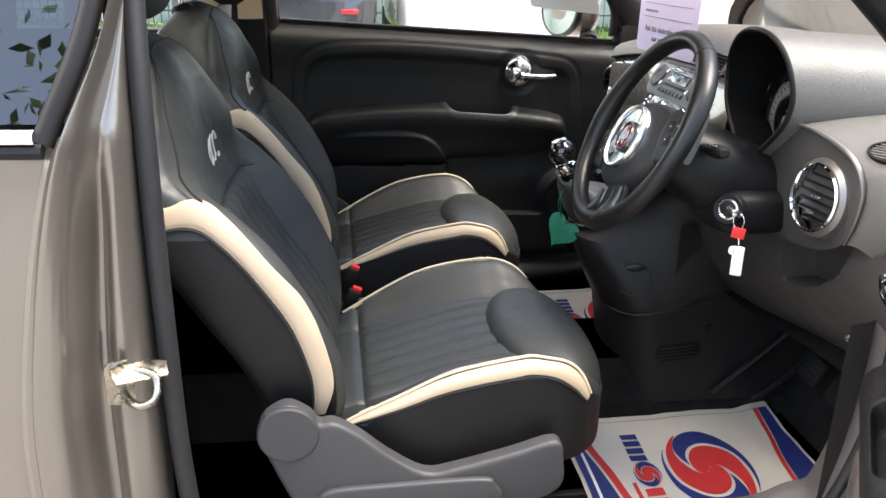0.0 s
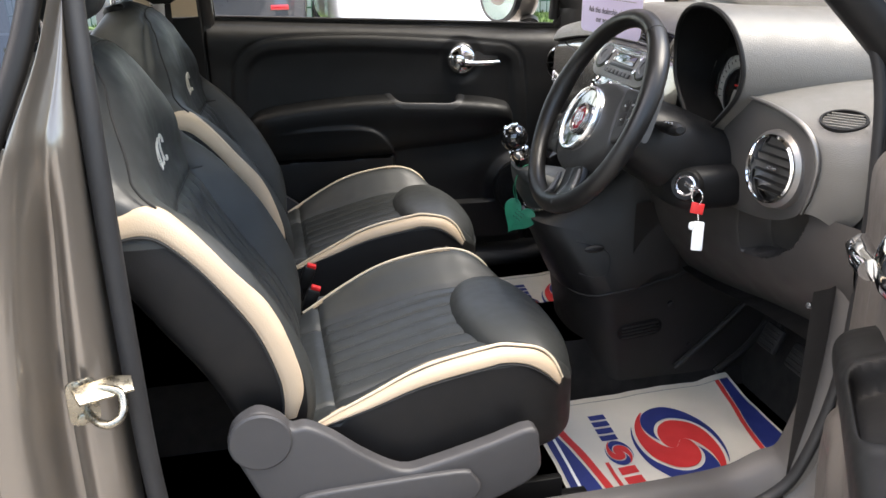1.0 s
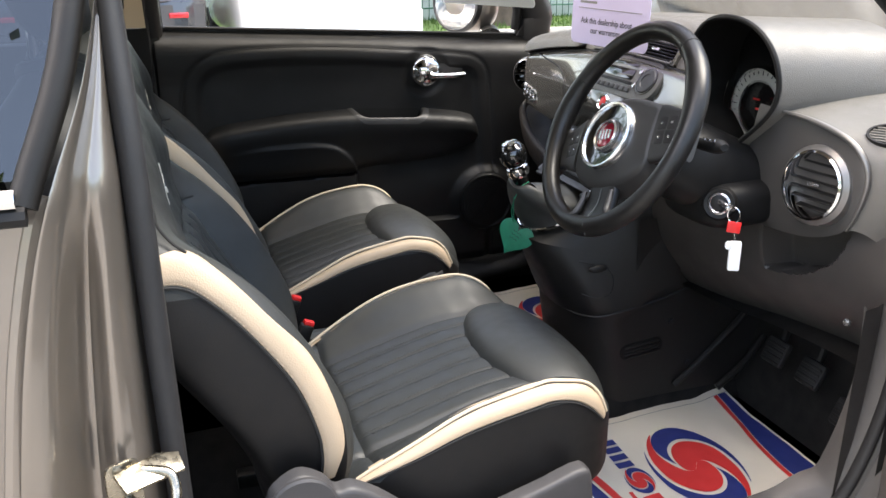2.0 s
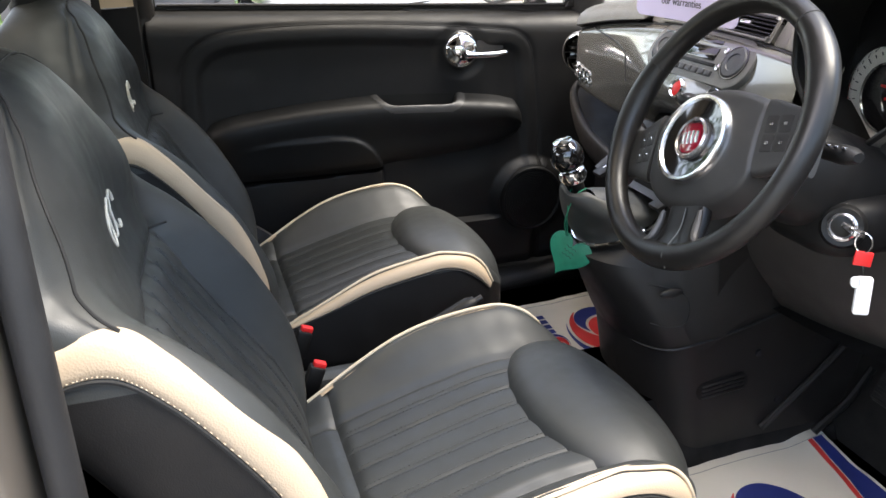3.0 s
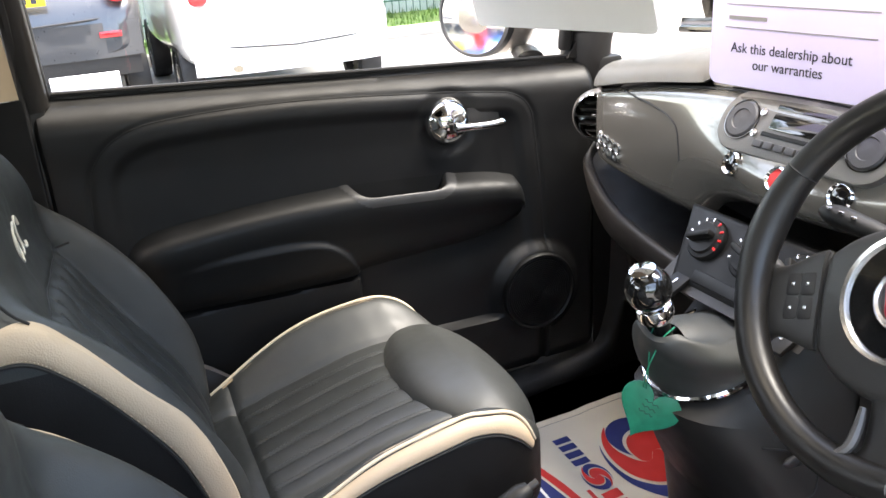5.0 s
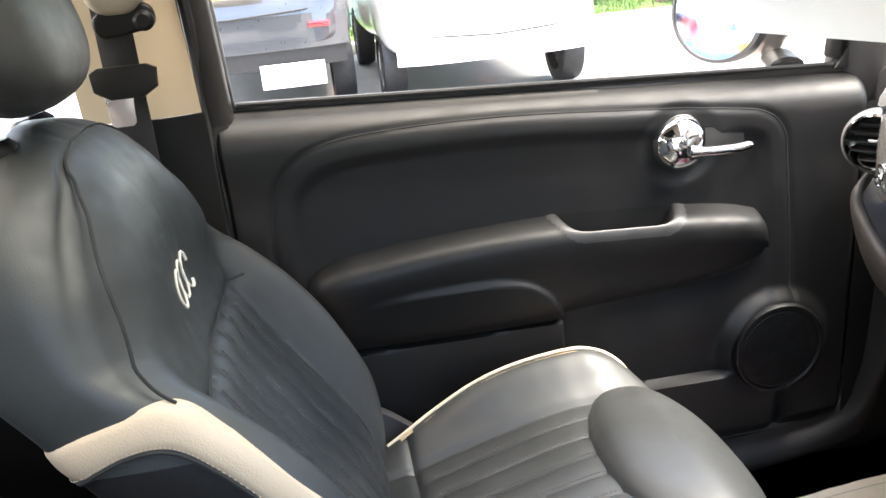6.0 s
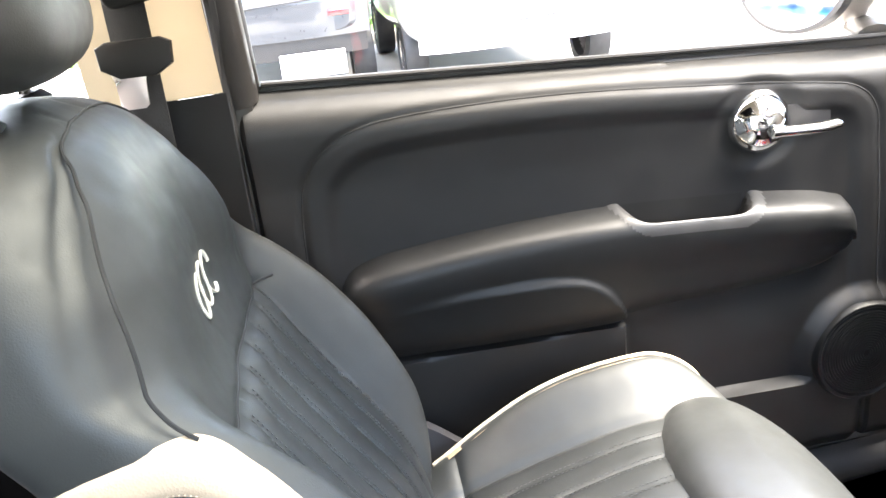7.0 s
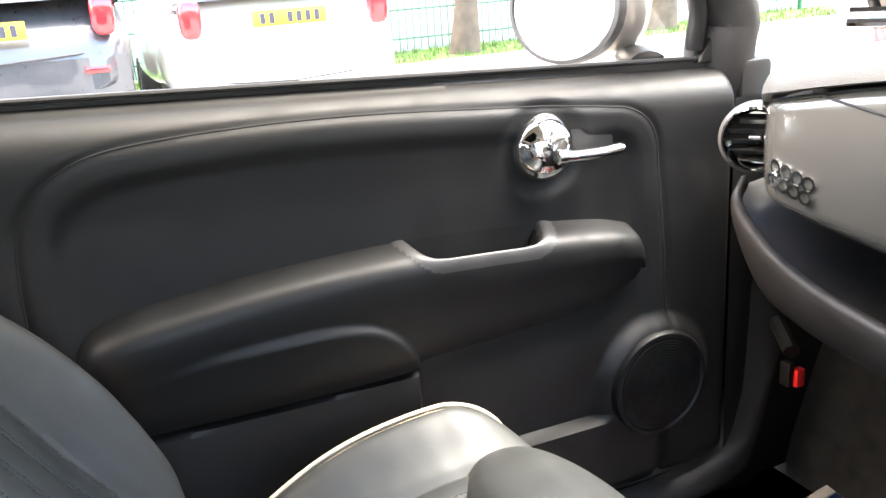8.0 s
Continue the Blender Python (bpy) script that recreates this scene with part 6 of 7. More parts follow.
lil = thing("warranty_card", "lilac warranty card hanging in the windscreen", "card", at=(0.672, -0.02, 1.20))
part("sheet", plate(rounded(0.262, 0.300, 0.014), 0.0012, facing((0.672, -0.026, 1.212), (-1, -0.08, 0.02))), LILAC, lil)
cm = facing((0.672, -0.026, 1.212), (-1, -0.08, 0.02)) @ pose(0, 0, 0.0015)
for k, (txt, yy) in enumerate((("Ask this dealership about", -0.108), ("our warranties", -0.127))):
    fc_ = bpy.data.curves.new("lettering", "FONT")
    fc_.body, fc_.size, fc_.align_x, fc_.extrude = txt, 0.0172, "CENTER", 0.0002
    fc_.materials.append(INK)
    tx = new("lettering", fc_)
    tx.parent = lil
    tx.matrix_parent_inverse = Matrix.Translation(-lil.location)
    tx.matrix_basis = cm @ pose(-0.008, yy, 0)
for k in range(5):
    part("rule", box((0, 0, 0), (0.215, 0.0012, 0.0004), 0, cm @ pose(0, -0.078 + 0.028 * k, 0)), GREY_INK, lil)
    part("small_print", box((0, 0, 0), (0.060 + 0.02 * (k % 3), 0.0045, 0.0004), 0, cm @ pose(-0.072 + 0.01 * (k % 3), -0.066 + 0.028 * k, 0)), GREY_INK, lil)

pc = thing("price_card", "large white price card seen from behind in the windscreen", "card", at=(0.53, 0.27, 1.27))
a, b = Vector((0.565, 0.085, 1.134)), Vector((0.500, 0.470, 1.124))
px = (a - b).normalized()
pu = Vector((-0.25, 0.0, 1.0))
pn = px.cross(pu).normalized()
pu = pn.cross(px)
pm = basis((a + b) / 2 + pu * 0.12, px, pu, pn)
part("sheet", plate(rounded(0.385, 0.24, 0.012), 0.002, pm), CARD, pc)
for sgn in (0.0035, -0.0015):
    for k in range(4):
        part("numeral_bar", box((0, 0, 0), (0.040, 0.085, 0.0006), 0.0, pm @ pose(-0.095 + 0.060 * k, -0.020, sgn)), PALE_INK, pc)
    part("numeral_bar", box((0, 0, 0), (0.05, 0.014, 0.0006), 0.0, pm @ pose(0.155, -0.055, sgn)), PALE_INK, pc)

# ---- floor papers ----
MAT0 = Vector((0.945, -0.160, FLOOR + 0.006))


def paper_z(u, v):
    return 0.004 + 0.004 * noise.noise(Vector((u * 7, v * 7, 0.3))) + 0.002 * noise.noise(Vector((u * 22, v * 18, 1.3))) + 0.010 * sstep(0.40, 0.49, u) * sstep(0.12, 0.0, v)


def mat_point(u, v, lift=0.0):
    """u from the rear edge forward, v from the far edge towards the door."""
    return MAT0 + Vector((u - 0.495 - 0.02 * v, -v - 0.045 * (0.495 - u), paper_z(u, v) + lift))


mat_d = thing("floor_paper", "cream paper floor mat printed with a red and navy swirl", "floor mat", "paper floor mats", MAT0)
bm = grid(lambda i, j: mat_point(0.495 * i / 60, 0.40 * j / 48), 61, 49)
part("sheet", bm, PAPER, mat_d)
front_in = curve([0, 0.1, 0.2, 0.3, 0.40], [0.457, 0.447, 0.428, 0.417, 0.414])
rear_in = curve([0, 0.1, 0.2, 0.3, 0.40], [0.034, 0.043, 0.060, 0.074, 0.080])
V0 = 0.022


def strip(f0, f1, material, name, lift=0.0012, v0=V0, v1=0.395):
    part(name, grid(lambda i, j: mat_point(f0(v0 + (v1 - v0) * i / 40) + (f1(v0 + (v1 - v0) * i / 40) - f0(v0 + (v1 - v0) * i / 40)) * j / 6, v0 + (v1 - v0) * i / 40, lift), 41, 7), material, mat_d)


strip(lambda v: front_in(v) + 0.012, lambda v: 0.487, PRINT_BLUE, "navy_print")
strip(lambda v: front_in(v), lambda v: front_in(v) + 0.010, PRINT_RED, "red_print")
strip(lambda v: 0.008, lambda v: rear_in(v) - 0.012, PRINT_BLUE, "navy_print")
strip(lambda v: rear_in(v) - 0.006, lambda v: rear_in(v) + 0.010, PRINT_RED, "red_print")
strip(lambda v: 0.022, lambda v: 0.028, CARD, "print_bar", 0.002, 0.05, 0.36)
part("fold_line", tube([mat_point(0.495 * k / 40, 0.020, 0.0005) for k in range(41)], 0.0006, 4), GREY_INK, mat_d)


navy_out = curve([-8, 45, 90, 135, 158, 176, 190], [1.03, 1.06, 1.05, 0.99, 0.85, 0.62, 0.42])
navy_in = curve([-8, 45, 90, 135, 158, 176, 190], [1.02, 0.92, 0.75, 0.62, 0.55, 0.48, 0.41])
red_out = curve([-42, 0, 45, 90, 135, 160, 185, 215, 245], [1.03, 0.93, 0.84, 0.67, 0.54, 0.47, 0.40, 0.30, 0.12])
red_in = curve([-42, -15, 10, 40, 65, 85, 245], [1.01, 0.80, 0.56, 0.30, 0.12, 0.0, 0.0])


def blade(cu, cv, scale, turn, a0, a1, outer, inner, material, lift):
    def f(i, j):
        d = a0 + (a1 - a0) * i / 54
        a, r = radians(d + turn), scale * (inner(d) + (outer(d) - inner(d)) * j / 6)
        return mat_point(cu + r * (0.0745 * math.cos(a) + 0.0425 * math.sin(a)), cv + r * (0.064 * math.cos(a) - 0.115 * math.sin(a)), lift)
    part("swirl_print", grid(f, 55, 7), material, mat_d)


for cu, cv, sc in ((0.267, 0.220, 1.0), (0.138, 0.216, 0.30)):
    for turn in (0, 180):
        blade(cu, cv, sc, turn, -8, 190, navy_out, navy_in, PRINT_BLUE, 0.0014)
        blade(cu, cv, sc, turn, -42, 245, red_out, red_in, PRINT_RED, 0.0018 + 0.0002 * (turn > 0))
for k in range(4):
    part("print_bar", grid(lambda i, j: mat_point(0.118 + 0.036 * j / 2 + 0.05 * (0.1 - 0.03 * k), 0.075 + 0.026 * k + 0.019 * i / 2, 0.0014), 3, 3), PRINT_BLUE, mat_d)
    part("print_bar", grid(lambda i, j: mat_point(0.116 + 0.036 * j / 2, 0.262 + 0.031 * k + 0.023 * i / 2, 0.0014), 3, 3), PRINT_RED, mat_d)
part("print_bar", grid(lambda i, j: mat_point(0.098 + 0.008 * j / 2, 0.24 + 0.13 * i / 10, 0.0014), 11, 3), PRINT_RED, mat_d)
copy_thing(mat_d, Matrix.Translation(MAT0 + Vector((0.048, 0.735, 0.0))) @ Matrix.Rotation(radians(1), 4, "Z"))

# ---- keys and tags ----
keys = thing("car_key", "car key in the ignition with a red tag and white fob", "key", at=(0.645, -0.495, 0.85))
part("key_head", plate(rounded(0.030, 0.020, 0.006), 0.006, facing((0.640, -0.478, 0.860), (0.25, -0.2, 0.9), (1, 0, 0)), 0.001), SILVER, keys, "bare steel key head")
part("key_ring", tube([(0.640 + 0.0105 * math.cos(t) * 0.5, -0.499 - 0.0105 * math.cos(t) * 0.8, 0.852 + 0.0125 * math.sin(t)) for t in np.linspace(0, 2 * math.pi, 25)[:-1]], 0.0011, 6, closed=True), CHROME, keys, "steel split ring")
part("tag", box((0, 0, 0), (0.021, 0.018, 0.005), 0.001, facing((0.641, -0.501, 0.832), (-0.5, -0.85, 0.05)) @ pose(0, 0, 0, 0, 0, -6)), RED, keys, "red plastic tag")
part("chain", tube([(0.642, -0.503, 0.823), (0.643, -0.505, 0.812)], 0.0014, 6), CHROME, keys)
fm = facing((0.643, -0.507, 0.786), (-0.5, -0.85, 0.05))
part("fob", join(plate(rounded(0.0185, 0.049, 0.003), 0.007, fm, 0.001), plate(rounded(0.012, 0.013, 0.005), 0.007, fm @ pose(-0.010, 0.017, 0), 0.001)), WHITE, keys, "white plastic fob")

tag = thing("heart_tag", "green heart-shaped tag on a string round the gear lever", "tag", at=(0.455, -0.02, 0.68))
hp = []
for k in range(40):
    t = 2 * math.pi * k / 40
    hp.append((0.0025 * 16 * math.sin(t) ** 3, 0.0027 * (13 * math.cos(t) - 5 * math.cos(2 * t) - 2 * math.cos(3 * t) - math.cos(4 * t))))
tm = facing((0.484, -0.012, 0.676), (-0.66, -0.74, 0.12)) @ pose(0, 0, 0, 0, 0, -28)
part("heart", plate(hp, 0.0025, tm, 0.0006), GREEN, tag, "green plastic heart")
for k in range(3):
    part("print_line", tube([tm @ Vector((-0.010 + 0.02 * q / 8, 0.012 - 0.008 * k + 0.0015 * math.sin(q * 2.1 + k), 0.003)) for q in range(9)], 0.0008, 4), GREEN_DARK, tag)
for s in (0, 1):
    part("string", tube(spline([(0.500, -0.040 + 0.03 * s, 0.802), (0.478, -0.044 + 0.020 * s, 0.792), (0.466 + 0.006 * s, -0.034 + 0.006 * s, 0.750), tm @ Vector((-0.020 + 0.004 * s, 0.026, 0.003))], 16), 0.0010, 6), GREEN, tag, "green string")

# ---- passenger seat belt ----
sb = thing("seat_belt", "black seat belt hanging on the ivory pillar trim", "seat belt", at=(-0.28, 0.60, 1.10))
part("webbing", box((-0.278, 0.610, 1.02), (0.046, 0.003, 0.50), 0.001), WEBBING, sb, "black belt webbing")
part("anchor", plate(rounded(0.078, 0.034, 0.015), 0.014, facing((-0.262, 0.612, 1.205), (0, -1, 0)) @ pose(0, 0, 0, 0, 0, 8), 0.005, 3), BLACK_PLASTIC, sb, "black belt guide")
part("anchor_bolt", lathe([(0.013, 0), (0.013, 0.008), (0.008, 0.012), (0, 0.012)], facing((-0.236, 0.598, 1.204), (0, -1, 0)), 18), BLACK_PLASTIC, sb)
part("adjuster_cover", plate(rounded(0.074, 0.100, 0.030, 8), 0.026, facing((-0.268, 0.616, 1.262), (0, -1, 0.1)), 0.012, 4), IVORY, sb, "rounded ivory adjuster cover")
part("tongue_grip", plate([(-0.042, 0.016), (-0.040, -0.008), (-0.020, -0.020), (0.020, -0.020), (0.040, -0.008), (0.042, 0.016), (0.03, 0.022), (-0.03, 0.022)], 0.013, facing((-0.276, 0.606, 1.128), (0, -1, 0.1)), 0.003), BLACK_PLASTIC, sb, "black tongue grip")
tongue = part("tongue", plate([(-0.022, 0.016), (-0.017, 0.002), (-0.0155, -0.026), (-0.011, -0.030), (0.011, -0.030), (0.0155, -0.026), (0.017, 0.002), (0.022, 0.016)], 0.003, facing((-0.286, 0.596, 1.104), (0, -1, 0.1)), 0.001), TONGUE, sb, "bare steel belt tongue")
part("tongue_slot", plate(rounded(0.012, 0.010, 0.002), 0.0012, facing((-0.286, 0.5925, 1.0865), (0, -1, 0.1))), RUBBER, tongue, "dark slot")

# ---- rear bench ----
bench = thing("rear_bench", "dark upholstered rear bench behind the front seats", "rear seat", at=(-0.85, 0, 0.55))
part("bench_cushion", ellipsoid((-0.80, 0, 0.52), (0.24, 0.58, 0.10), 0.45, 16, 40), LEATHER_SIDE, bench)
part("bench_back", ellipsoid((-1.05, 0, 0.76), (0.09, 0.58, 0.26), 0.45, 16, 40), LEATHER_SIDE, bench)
for y in (-0.3, 0.3):
    part("seam", tube([(-0.60, y, 0.60), (-0.95, y, 0.62)], 0.002, 6), THREAD, bench)


# ---- outside ----
ASPHALT = mat("pale_worn_asphalt", (0.20, 0.195, 0.185), 0.85, bump=0.8, scale=120, var=0.2, var_scale=0.7)
KERB = mat("kerb_concrete", (0.42, 0.39, 0.34), 0.85, bump=0.6, scale=60, var=0.15)
GRASS = mat("grass", (0.085, 0.15, 0.03), 0.9, bump=1.0, scale=50, var=0.35, var_scale=1.5)
BARK = mat("bark", (0.10, 0.075, 0.055), 0.9, bump=1.0, scale=30, var=0.3)
LEAF = mat("leaves", (0.05, 0.10, 0.022), 0.6, var=0.4, var_scale=1.2)
FENCE = mat("green_mesh_fence", (0.03, 0.13, 0.07), 0.5, var=0.1)
FENCE_PALE = mat("pale_fence", (0.62, 0.64, 0.60), 0.6, var=0.1)
WHITE_PAINT = mat("white_car_paint", (0.78, 0.78, 0.76), 0.3, coat=1.0, var=0.02, rough_var=0.03)
SILVER_PAINT = mat("silver_grey_car_paint", (0.055, 0.057, 0.062), 0.3, metal=0.4, coat=1.0, var=0.03, rough_var=0.03)
RED_PAINT = mat("red_car_paint", (0.42, 0.025, 0.03), 0.3, coat=1.0, var=0.03, rough_var=0.03)
BLUE_PAINT = mat("blue_car_paint", (0.02, 0.16, 0.55), 0.3, coat=1.0, var=0.03, rough_var=0.03)
DARK_PAINT = mat("dark_teal_car_paint", (0.015, 0.05, 0.075), 0.3, coat=1.0, var=0.03, rough_var=0.03)
LAMP_RED = mat("red_lamp_lens", (0.45, 0.01, 0.015), 0.15, coat=1.0, var=0.1)
PLATE_YELLOW = mat("yellow_plate", (0.75, 0.52, 0.02), 0.5, var=0.03)
CAR_GLASS = mat("dark_car_glass", (0.02, 0.025, 0.03), 0.05, var=0, coat=1.0, rough_var=0.02)

bm = grid(lambda i, j: (-150 + 300 * (i / 60), -150 + 300 * (j / 60), 0.0), 61, 61)
single("ground", bm, ASPHALT, "pale worn asphalt of a car sales yard", "ground", kind="structure")
bm = grid(lambda i, j: (-60 + 120 * i / 80, 9.65 + 40 * j / 30, 0.10 + 0.08 * noise.noise(Vector((i * 0.4, j * 0.4, 0)))), 81, 31)
single("verge", bm, GRASS, "mown grass verge beyond the yard", "grass", kind="stuff")
single("kerb", box((0, 9.52, 0.04), (120, 0.25, 0.16), 0.02), KERB, "concrete kerb along the verge", "kerb", kind="structure")


def grass_tufts():
    bm = bmesh.new()
    rnd = random.Random(4)
    for _ in range(4000):
        x, y = rnd.uniform(-6, 12), rnd.uniform(9.7, 11.6)
        h, a = rnd.uniform(0.04, 0.10), rnd.uniform(0, 6.28)
        d = Vector((math.cos(a), math.sin(a), 0)) * 0.012
        p = Vector((x, y, 0.10))
        t = Vector((rnd.uniform(-0.03, 0.03), rnd.uniform(-0.03, 0.03), h))
        bm.faces.new([bm.verts.new(p - d), bm.verts.new(p + d), bm.verts.new(p + t)])
    return bm


single("grass_blades", grass_tufts(), GRASS, "short green grass blades on the verge", "grass", kind="stuff", smooth=False)


def tree(x, y, h, r, seed, crown_z, crown_r):
    rnd = random.Random(seed)
    t = thing("tree", "leafy tree with a brown trunk on the grass verge", "tree", "verge trees", (x, y, 0.1))
    lean_ = Vector((rnd.uniform(-0.3, 0.3), rnd.uniform(-0.3, 0.3), 0))
    pts = [Vector((x, y, 0.05)) + lean_ * (k / 8) ** 2 + Vector((0.05 * math.sin(k), 0.05 * math.cos(k * 1.3), h * k / 8)) for k in range(9)]
    bms = [tube(pts, [r * (1.35 if k == 0 else 1 - 0.07 * k) for k in range(9)], 10)]
    tips = []
    for k in range(7):
        a = rnd.uniform(0, 6.28)
        b = pts[4 + k % 4]
        e = b + Vector((math.cos(a) * crown_r * 0.7, math.sin(a) * crown_r * 0.7, crown_r * rnd.uniform(0.3, 0.8)))
        bms.append(tube([b, b.lerp(e, 0.5) + Vector((0, 0, 0.2)), e], [r * 0.4, r * 0.25, r * 0.08], 6))
        tips.append(e)
    part("trunk", join(*bms), BARK, t, "brown bark trunk and limbs")
    bm = bmesh.new()
    for k in range(1500):
        c = rnd.choice(tips + [pts[-1], pts[-2]]) + Vector((rnd.gauss(0, 0.45), rnd.gauss(0, 0.45), rnd.gauss(0, 0.38))) * crown_r * 0.75
        q = Euler((rnd.uniform(0, 6.28), rnd.uniform(0, 6.28), rnd.uniform(0, 6.28))).to_matrix()
        s = rnd.uniform(0.10, 0.22)
        bm.faces.new([bm.verts.new(c + q @ Vector(v) * s) for v in ((-1, 0, 0), (0, -0.45, 0.1), (1, 0, 0), (0, 0.45, 0.1))])
    part("crown", bm, LEAF, t, "green leafy crown", smooth=False)


tree(1.20, 10.3, 4.5, 0.10, 1, 3, 2.0)
tree(5.02, 10.4, 5.0, 0.17, 2, 3, 2.4)
tree(-3.4, 10.6, 5.0, 0.15, 3, 3, 2.4)
tree(8.5, 10.6, 5.5, 0.18, 5, 3, 2.6)
tree(-7.5, -11.0, 8.5, 0.22, 6, 3, 3.6)
tree(-13.0, -9.0, 6.0, 0.2, 7, 3, 2.8)
tree(13.0, 7.0, 6.0, 0.2, 8, 3, 2.8)

fence = thing("mesh_fence", "green and white mesh fence behind the verge", "fence", at=(2, 11.3, 0.1))
for k in range(12):
    part("post", box((-10 + 2.2 * k, 11.32, 0.80), (0.06, 0.06, 1.5), 0.005), FENCE, fence, "green fence post")
bms = [tube([(-11, 11.3, z), (15, 11.3, z)], 0.012, 4) for z in (0.3, 0.7, 1.1, 1.45)] + [tube([(x, 11.3, 0.12), (x, 11.3, 1.5)], 0.007, 4) for x in np.arange(-10, 14, 0.11)]
part("mesh", join(*bms), FENCE, fence, "green wire mesh")
part("pale_panel", box((2.0, 11.6, 0.75), (24, 0.05, 1.3), 0.005), FENCE_PALE, fence, "pale boards behind the mesh")


def parked_car(name, label, x, y, turn, paint, width=1.62, length=3.6, height=1.48, mid_bumper=DARK_GREY, white_sign=False, lift=0.0, plate_z=0.70, reflectors=True, seam_z=0.585):
    """A hatchback whose tail is at (x, y) and whose nose points along turn degrees."""
    t = thing(name, label, "car", "parked cars", (x, y, 0))
    m = Matrix.Translation((x, y, 0)) @ Matrix.Rotation(radians(turn), 4, "Z")
    hw = width / 2
    zlow = curve([0, 0.06, 0.12, 0.9, 0.96, 1.0], [0.36, 0.24, 0.22, 0.22, 0.26, 0.40])
    zbelt = curve([0, 0.03, 0.08, 0.5, 0.72, 0.90, 0.97, 1.0], [0.62, 0.80, 0.95, 0.96, 0.94, 0.82, 0.66, 0.50])
    wid = curve([0, 0.02, 0.08, 0.3, 0.8, 0.95, 1.0], [0.78, 0.90, 0.97, 1.0, 0.98, 0.86, 0.66])

    def add(n, bm, material, parent=None, lab=""):
        if n not in ("wheel", "rim", "white_sign"):
            bmesh.ops.translate(bm, vec=(0, 0, lift), verts=bm.verts)
        bmesh.ops.transform(bm, matrix=m, verts=bm.verts)
        return part(n, bm, material, parent or t, lab)

    def body(i, j):
        u, a = i / 48, 2 * math.pi * j / 40
        zl, zb, w = zlow(u), zbelt(u), wid(u) * hw
        zc, hh = (zl + zb) / 2, (zb - zl) / 2
        return Vector((u * length, w * spow(math.cos(a), 0.38), zc + hh * spow(math.sin(a), 0.42)))

    add("body", grid(body, 49, 40, True, True), paint, lab="painted car body")
    roof = curve([0.02, 0.08, 0.16, 0.35, 0.5, 0.62, 0.74], [0.95, 1.25, height - 0.05, height, height - 0.02, height - 0.12, 0.93])

    def cabin(i, j):
        u, a = 0.02 + 0.72 * i / 30, math.pi * j / 24
        z0, z1 = 0.90, max(roof(u), 0.93)
        k = spow(math.sin(a), 0.35)
        w = hw * (0.93 - 0.22 * k * (z1 - z0) / (height - z0)) * spow(math.cos(a), 0.30)
        return Vector((u * length, w, z0 + (z1 - z0) * k))

    add("glasshouse", grid(cabin, 31, 25), CAR_GLASS, lab="dark car windows")

    def roofskin(i, j):
        u = 0.13 + 0.42 * i / 16
        yy = (-1 + 2 * j / 16)
        return Vector((u * length, hw * 0.70 * yy, roof(u) + 0.012 - 0.03 * yy ** 4))

    add("roof", grid(roofskin, 17, 17), paint)
    for s in (-1, 1):
        add("rear_post", tube([(0.03 * length, s * hw * 0.88, 0.93), (0.07 * length, s * hw * 0.82, 1.18), (0.15 * length, s * hw * 0.70, height - 0.06)], 0.07, 10, flat=0.7), paint)
        add("screen_post", tube([(0.72 * length, s * hw * 0.85, 0.93), (0.60 * length, s * hw * 0.74, height - 0.14)], 0.035, 8), paint)
        lamp = add("tail_lamp", ellipsoid((0.045, s * hw * 0.80, 0.84), (0.05, 0.075, 0.13), 0.6, 14, 24), LAMP_RED, lab="red tail lamp")
        if reflectors:
            add("reflector", box((-0.012, s * hw * 0.70, 0.50), (0.03, 0.15, 0.042), 0.006), LAMP_RED, lab="red bumper reflector")
        add("head_lamp", ellipsoid((length - 0.10, s * hw * 0.66, 0.62), (0.10, 0.12, 0.10), 0.7, 12, 20), SILVER, lab="head lamp")
        for u in (0.19, 0.83):
            wheel_ = add("wheel", lathe([(0.20, -0.09), (0.285, -0.085), (0.298, -0.05), (0.298, 0.05), (0.285, 0.085), (0.20, 0.09)], pose(u * length, s * (hw - 0.10), 0.298) @ pose(0, 0, 0, 90, 0, 0), 36), RUBBER, lab="black tyre")
            add("rim", lathe([(0.205, -0.07), (0.19, 0.075), (0.16, 0.06), (0.04, 0.07), (0, 0.07)], pose(u * length, s * (hw - 0.10), 0.298) @ pose(0, 0, 0, 90 if s < 0 else -90, 0, 0), 30), SILVER, wheel_, "silver rim")
    add("rear_screen", grid(lambda i, j: ((0.028 + 0.085 * i / 8) * length - 0.02, hw * (0.72 - 0.10 * i / 8) * (-1 + 2 * j / 10), 0.98 + 0.33 * i / 8), 9, 11), CAR_GLASS, lab="dark rear window")
    bump = grid(lambda i, j: (-0.025 + 0.10 * (j / 20 * 2 - 1) ** 4, hw * 0.93 * (-1 + 2 * j / 20), 0.34 + 0.24 * i / 8 - 0.0), 9, 21)
    add("bumper", bump, paint, lab="painted rear bumper")
    add("bumper_lower", grid(lambda i, j: (-0.01 + 0.10 * (j / 20 * 2 - 1) ** 4, hw * 0.90 * (-1 + 2 * j / 20), 0.21 + 0.14 * i / 6), 7, 21), mid_bumper, lab="dark lower bumper")
    add("hatch_seam", tube([(-0.032 + 0.07 * yy ** 4, hw * 0.74 * yy, seam_z + 0.03 * abs(yy)) for yy in np.linspace(-1, 1, 21)], 0.007, 6), RUBBER)
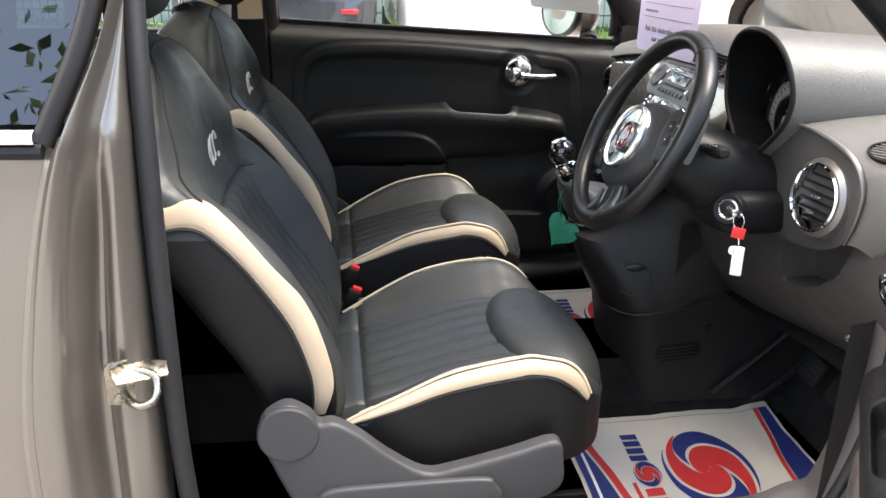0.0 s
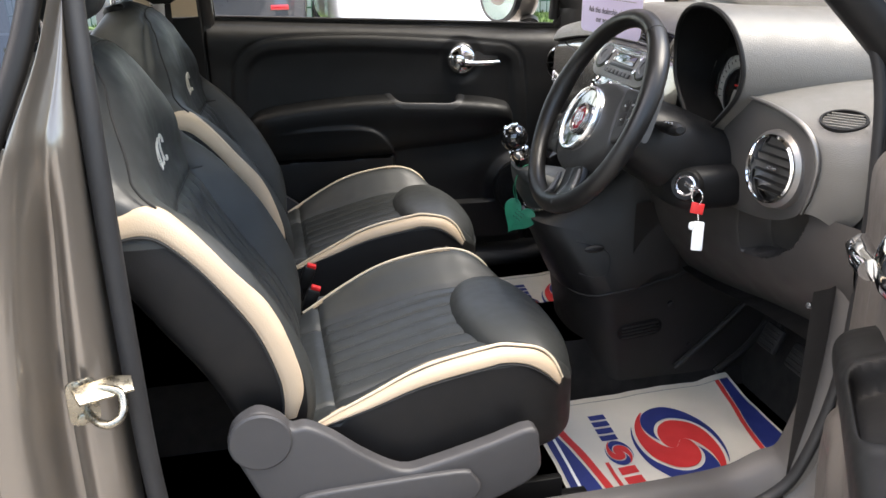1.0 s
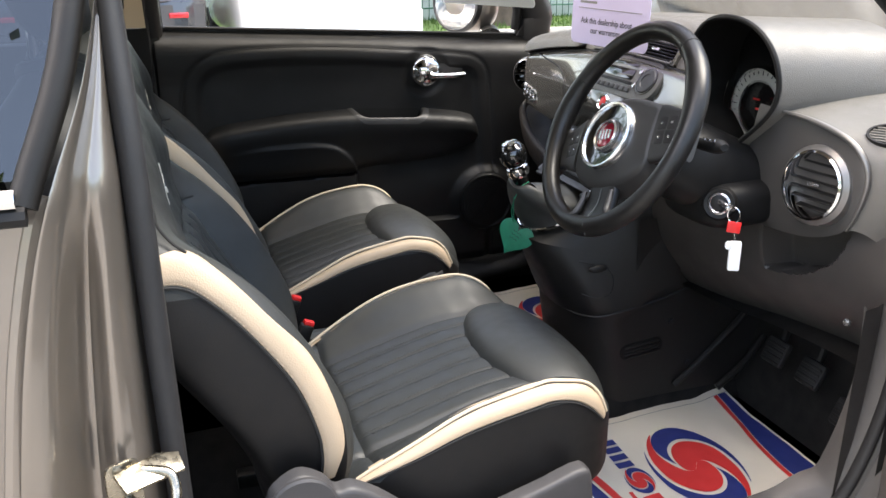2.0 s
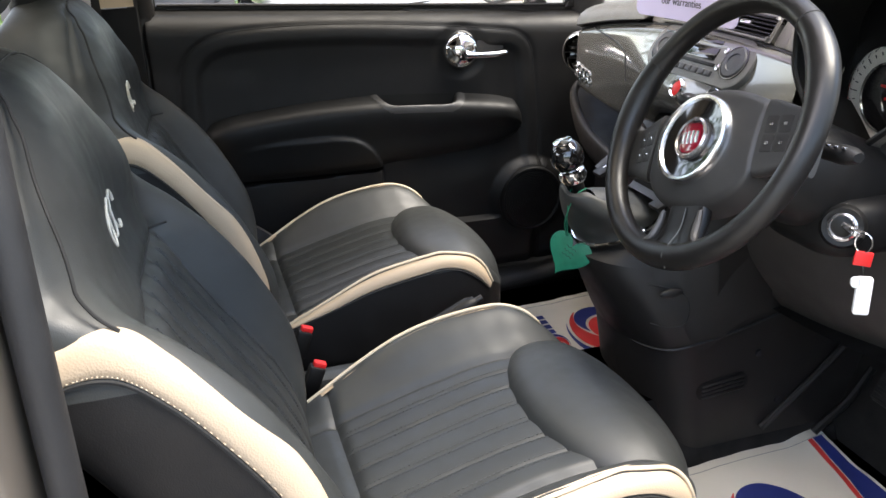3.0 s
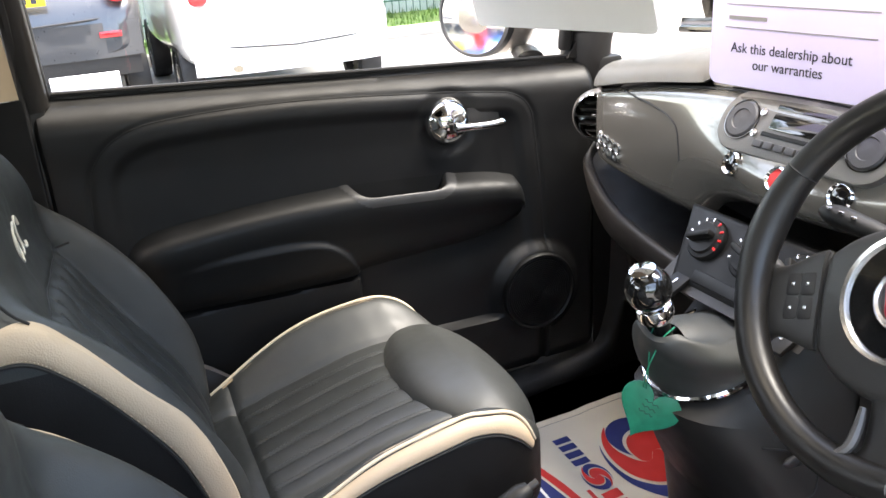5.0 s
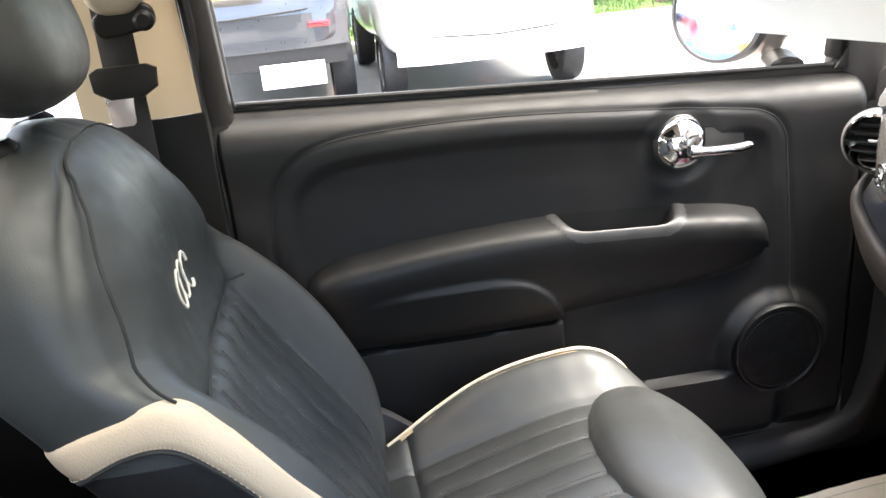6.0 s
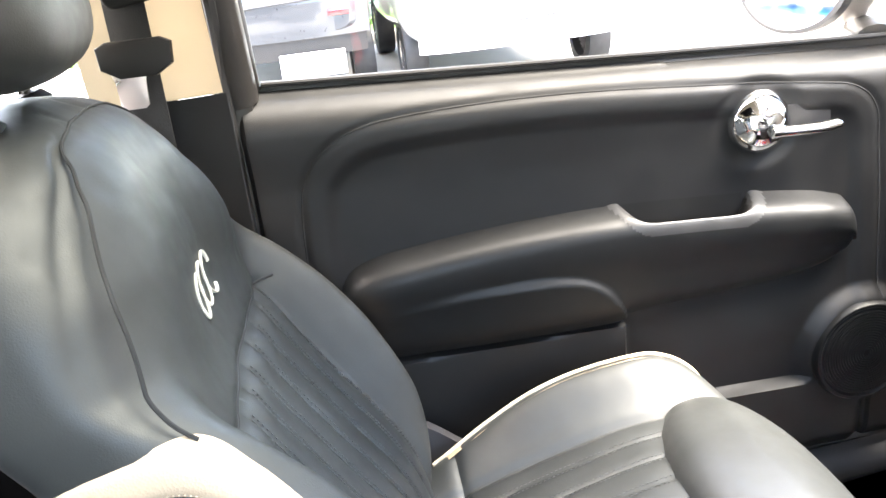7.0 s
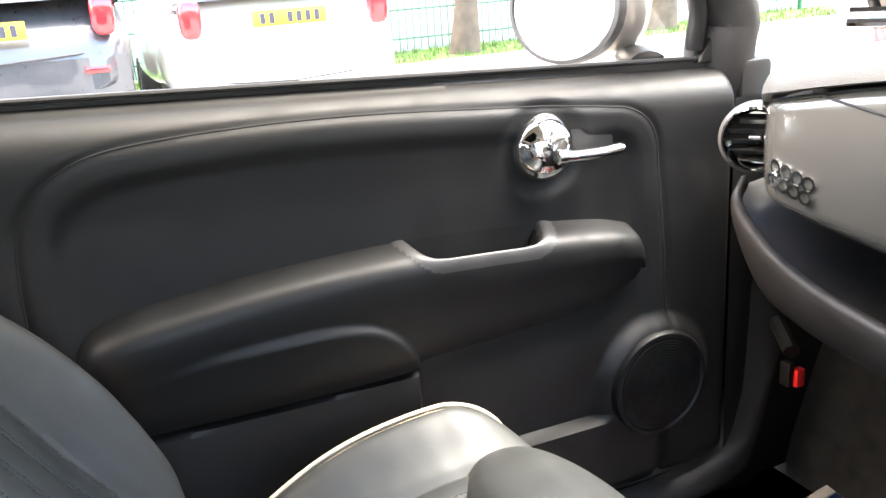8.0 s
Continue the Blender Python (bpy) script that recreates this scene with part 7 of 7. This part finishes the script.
    add("exhaust", tube([(-0.05, hw * 0.55, 0.255), (0.2, hw * 0.55, 0.26)], 0.035, 14, flat=0.7), STEEL, lab="exhaust tip")
    pl = add("number_plate", box((-0.012, 0, plate_z), (0.015, 0.52, 0.11), 0.004), PLATE_YELLOW, lab="yellow number plate")
    for k in range(7):
        if k != 4:
            add("plate_bar", box((-0.021, -0.19 + 0.063 * k, plate_z), (0.003, 0.035, 0.07), 0), INK, pl)
    if white_sign:
        add("white_sign", box((-0.045, -0.45 * hw, 0.385), (0.012, 0.46, 0.17), 0.01), CARD, lab="blank white sign plate")
    return t


parked_car("parked_car", "silver-grey hatchback parked tail-on outside", -0.47, 5.72, 90, SILVER_PAINT, 1.80, 4.1, 1.55, white_sign=True, lift=0.22, plate_z=0.78)
parked_car("parked_car", "white hatchback parked tail-on outside", 1.43, 5.60, 90, WHITE_PAINT, 1.64, 3.6, 1.48, mid_bumper=WHITE_PAINT, lift=0.14, plate_z=0.81, reflectors=False, seam_z=0.385)
parked_car("parked_car", "red hatchback parked ahead of the windscreen", 4.6, 2.6, 30, RED_PAINT, 1.66, 3.8, 1.46)
parked_car("parked_car", "blue hatchback parked behind", -5.0, 4.75, 150, BLUE_PAINT, 1.62, 3.6, 1.48)
parked_car("parked_car", "dark teal hatchback parked behind", -5.6, 6.6, 145, DARK_PAINT, 1.66, 3.8, 1.5)

# bonnet of this car beyond the windscreen
bm = grid(lambda i, j: (1.16 + 0.85 * i / 16 - 0.25 * (-1 + 2 * j / 16) ** 2, 0.66 * (-1 + 2 * j / 16), 0.995 - 0.16 * (i / 16) ** 1.6 - 0.05 * (-1 + 2 * j / 16) ** 4), 17, 17)
single("bonnet", bm, PAINT, "grey metallic bonnet beyond the windscreen", "bonnet", kind="structure")

# far hedge line closing the yard
def hedge(seed, x0, x1, y, hmax):
    bm = bmesh.new()
    rnd = random.Random(seed)
    for _ in range(5000):
        x = rnd.uniform(x0, x1)
        z = rnd.uniform(0, 1) ** 0.7 * (hmax * (0.7 + 0.3 * noise.noise(Vector((x * 0.15, seed, 0)))))
        c = Vector((x, y + rnd.uniform(-1.2, 1.2), z))
        q = Euler((rnd.uniform(0, 6.28), rnd.uniform(0, 6.28), rnd.uniform(0, 6.28))).to_matrix()
        s = rnd.uniform(0.25, 0.6)
        bm.faces.new([bm.verts.new(c + q @ Vector(v) * s) for v in ((-1, 0, 0), (0, -0.6, 0.1), (1, 0, 0), (0, 0.6, 0.1))])
    return bm


single("far_trees", hedge(11, -45, 45, -24, 7), LEAF, "distant dark green trees behind the yard", "trees", kind="stuff", smooth=False)
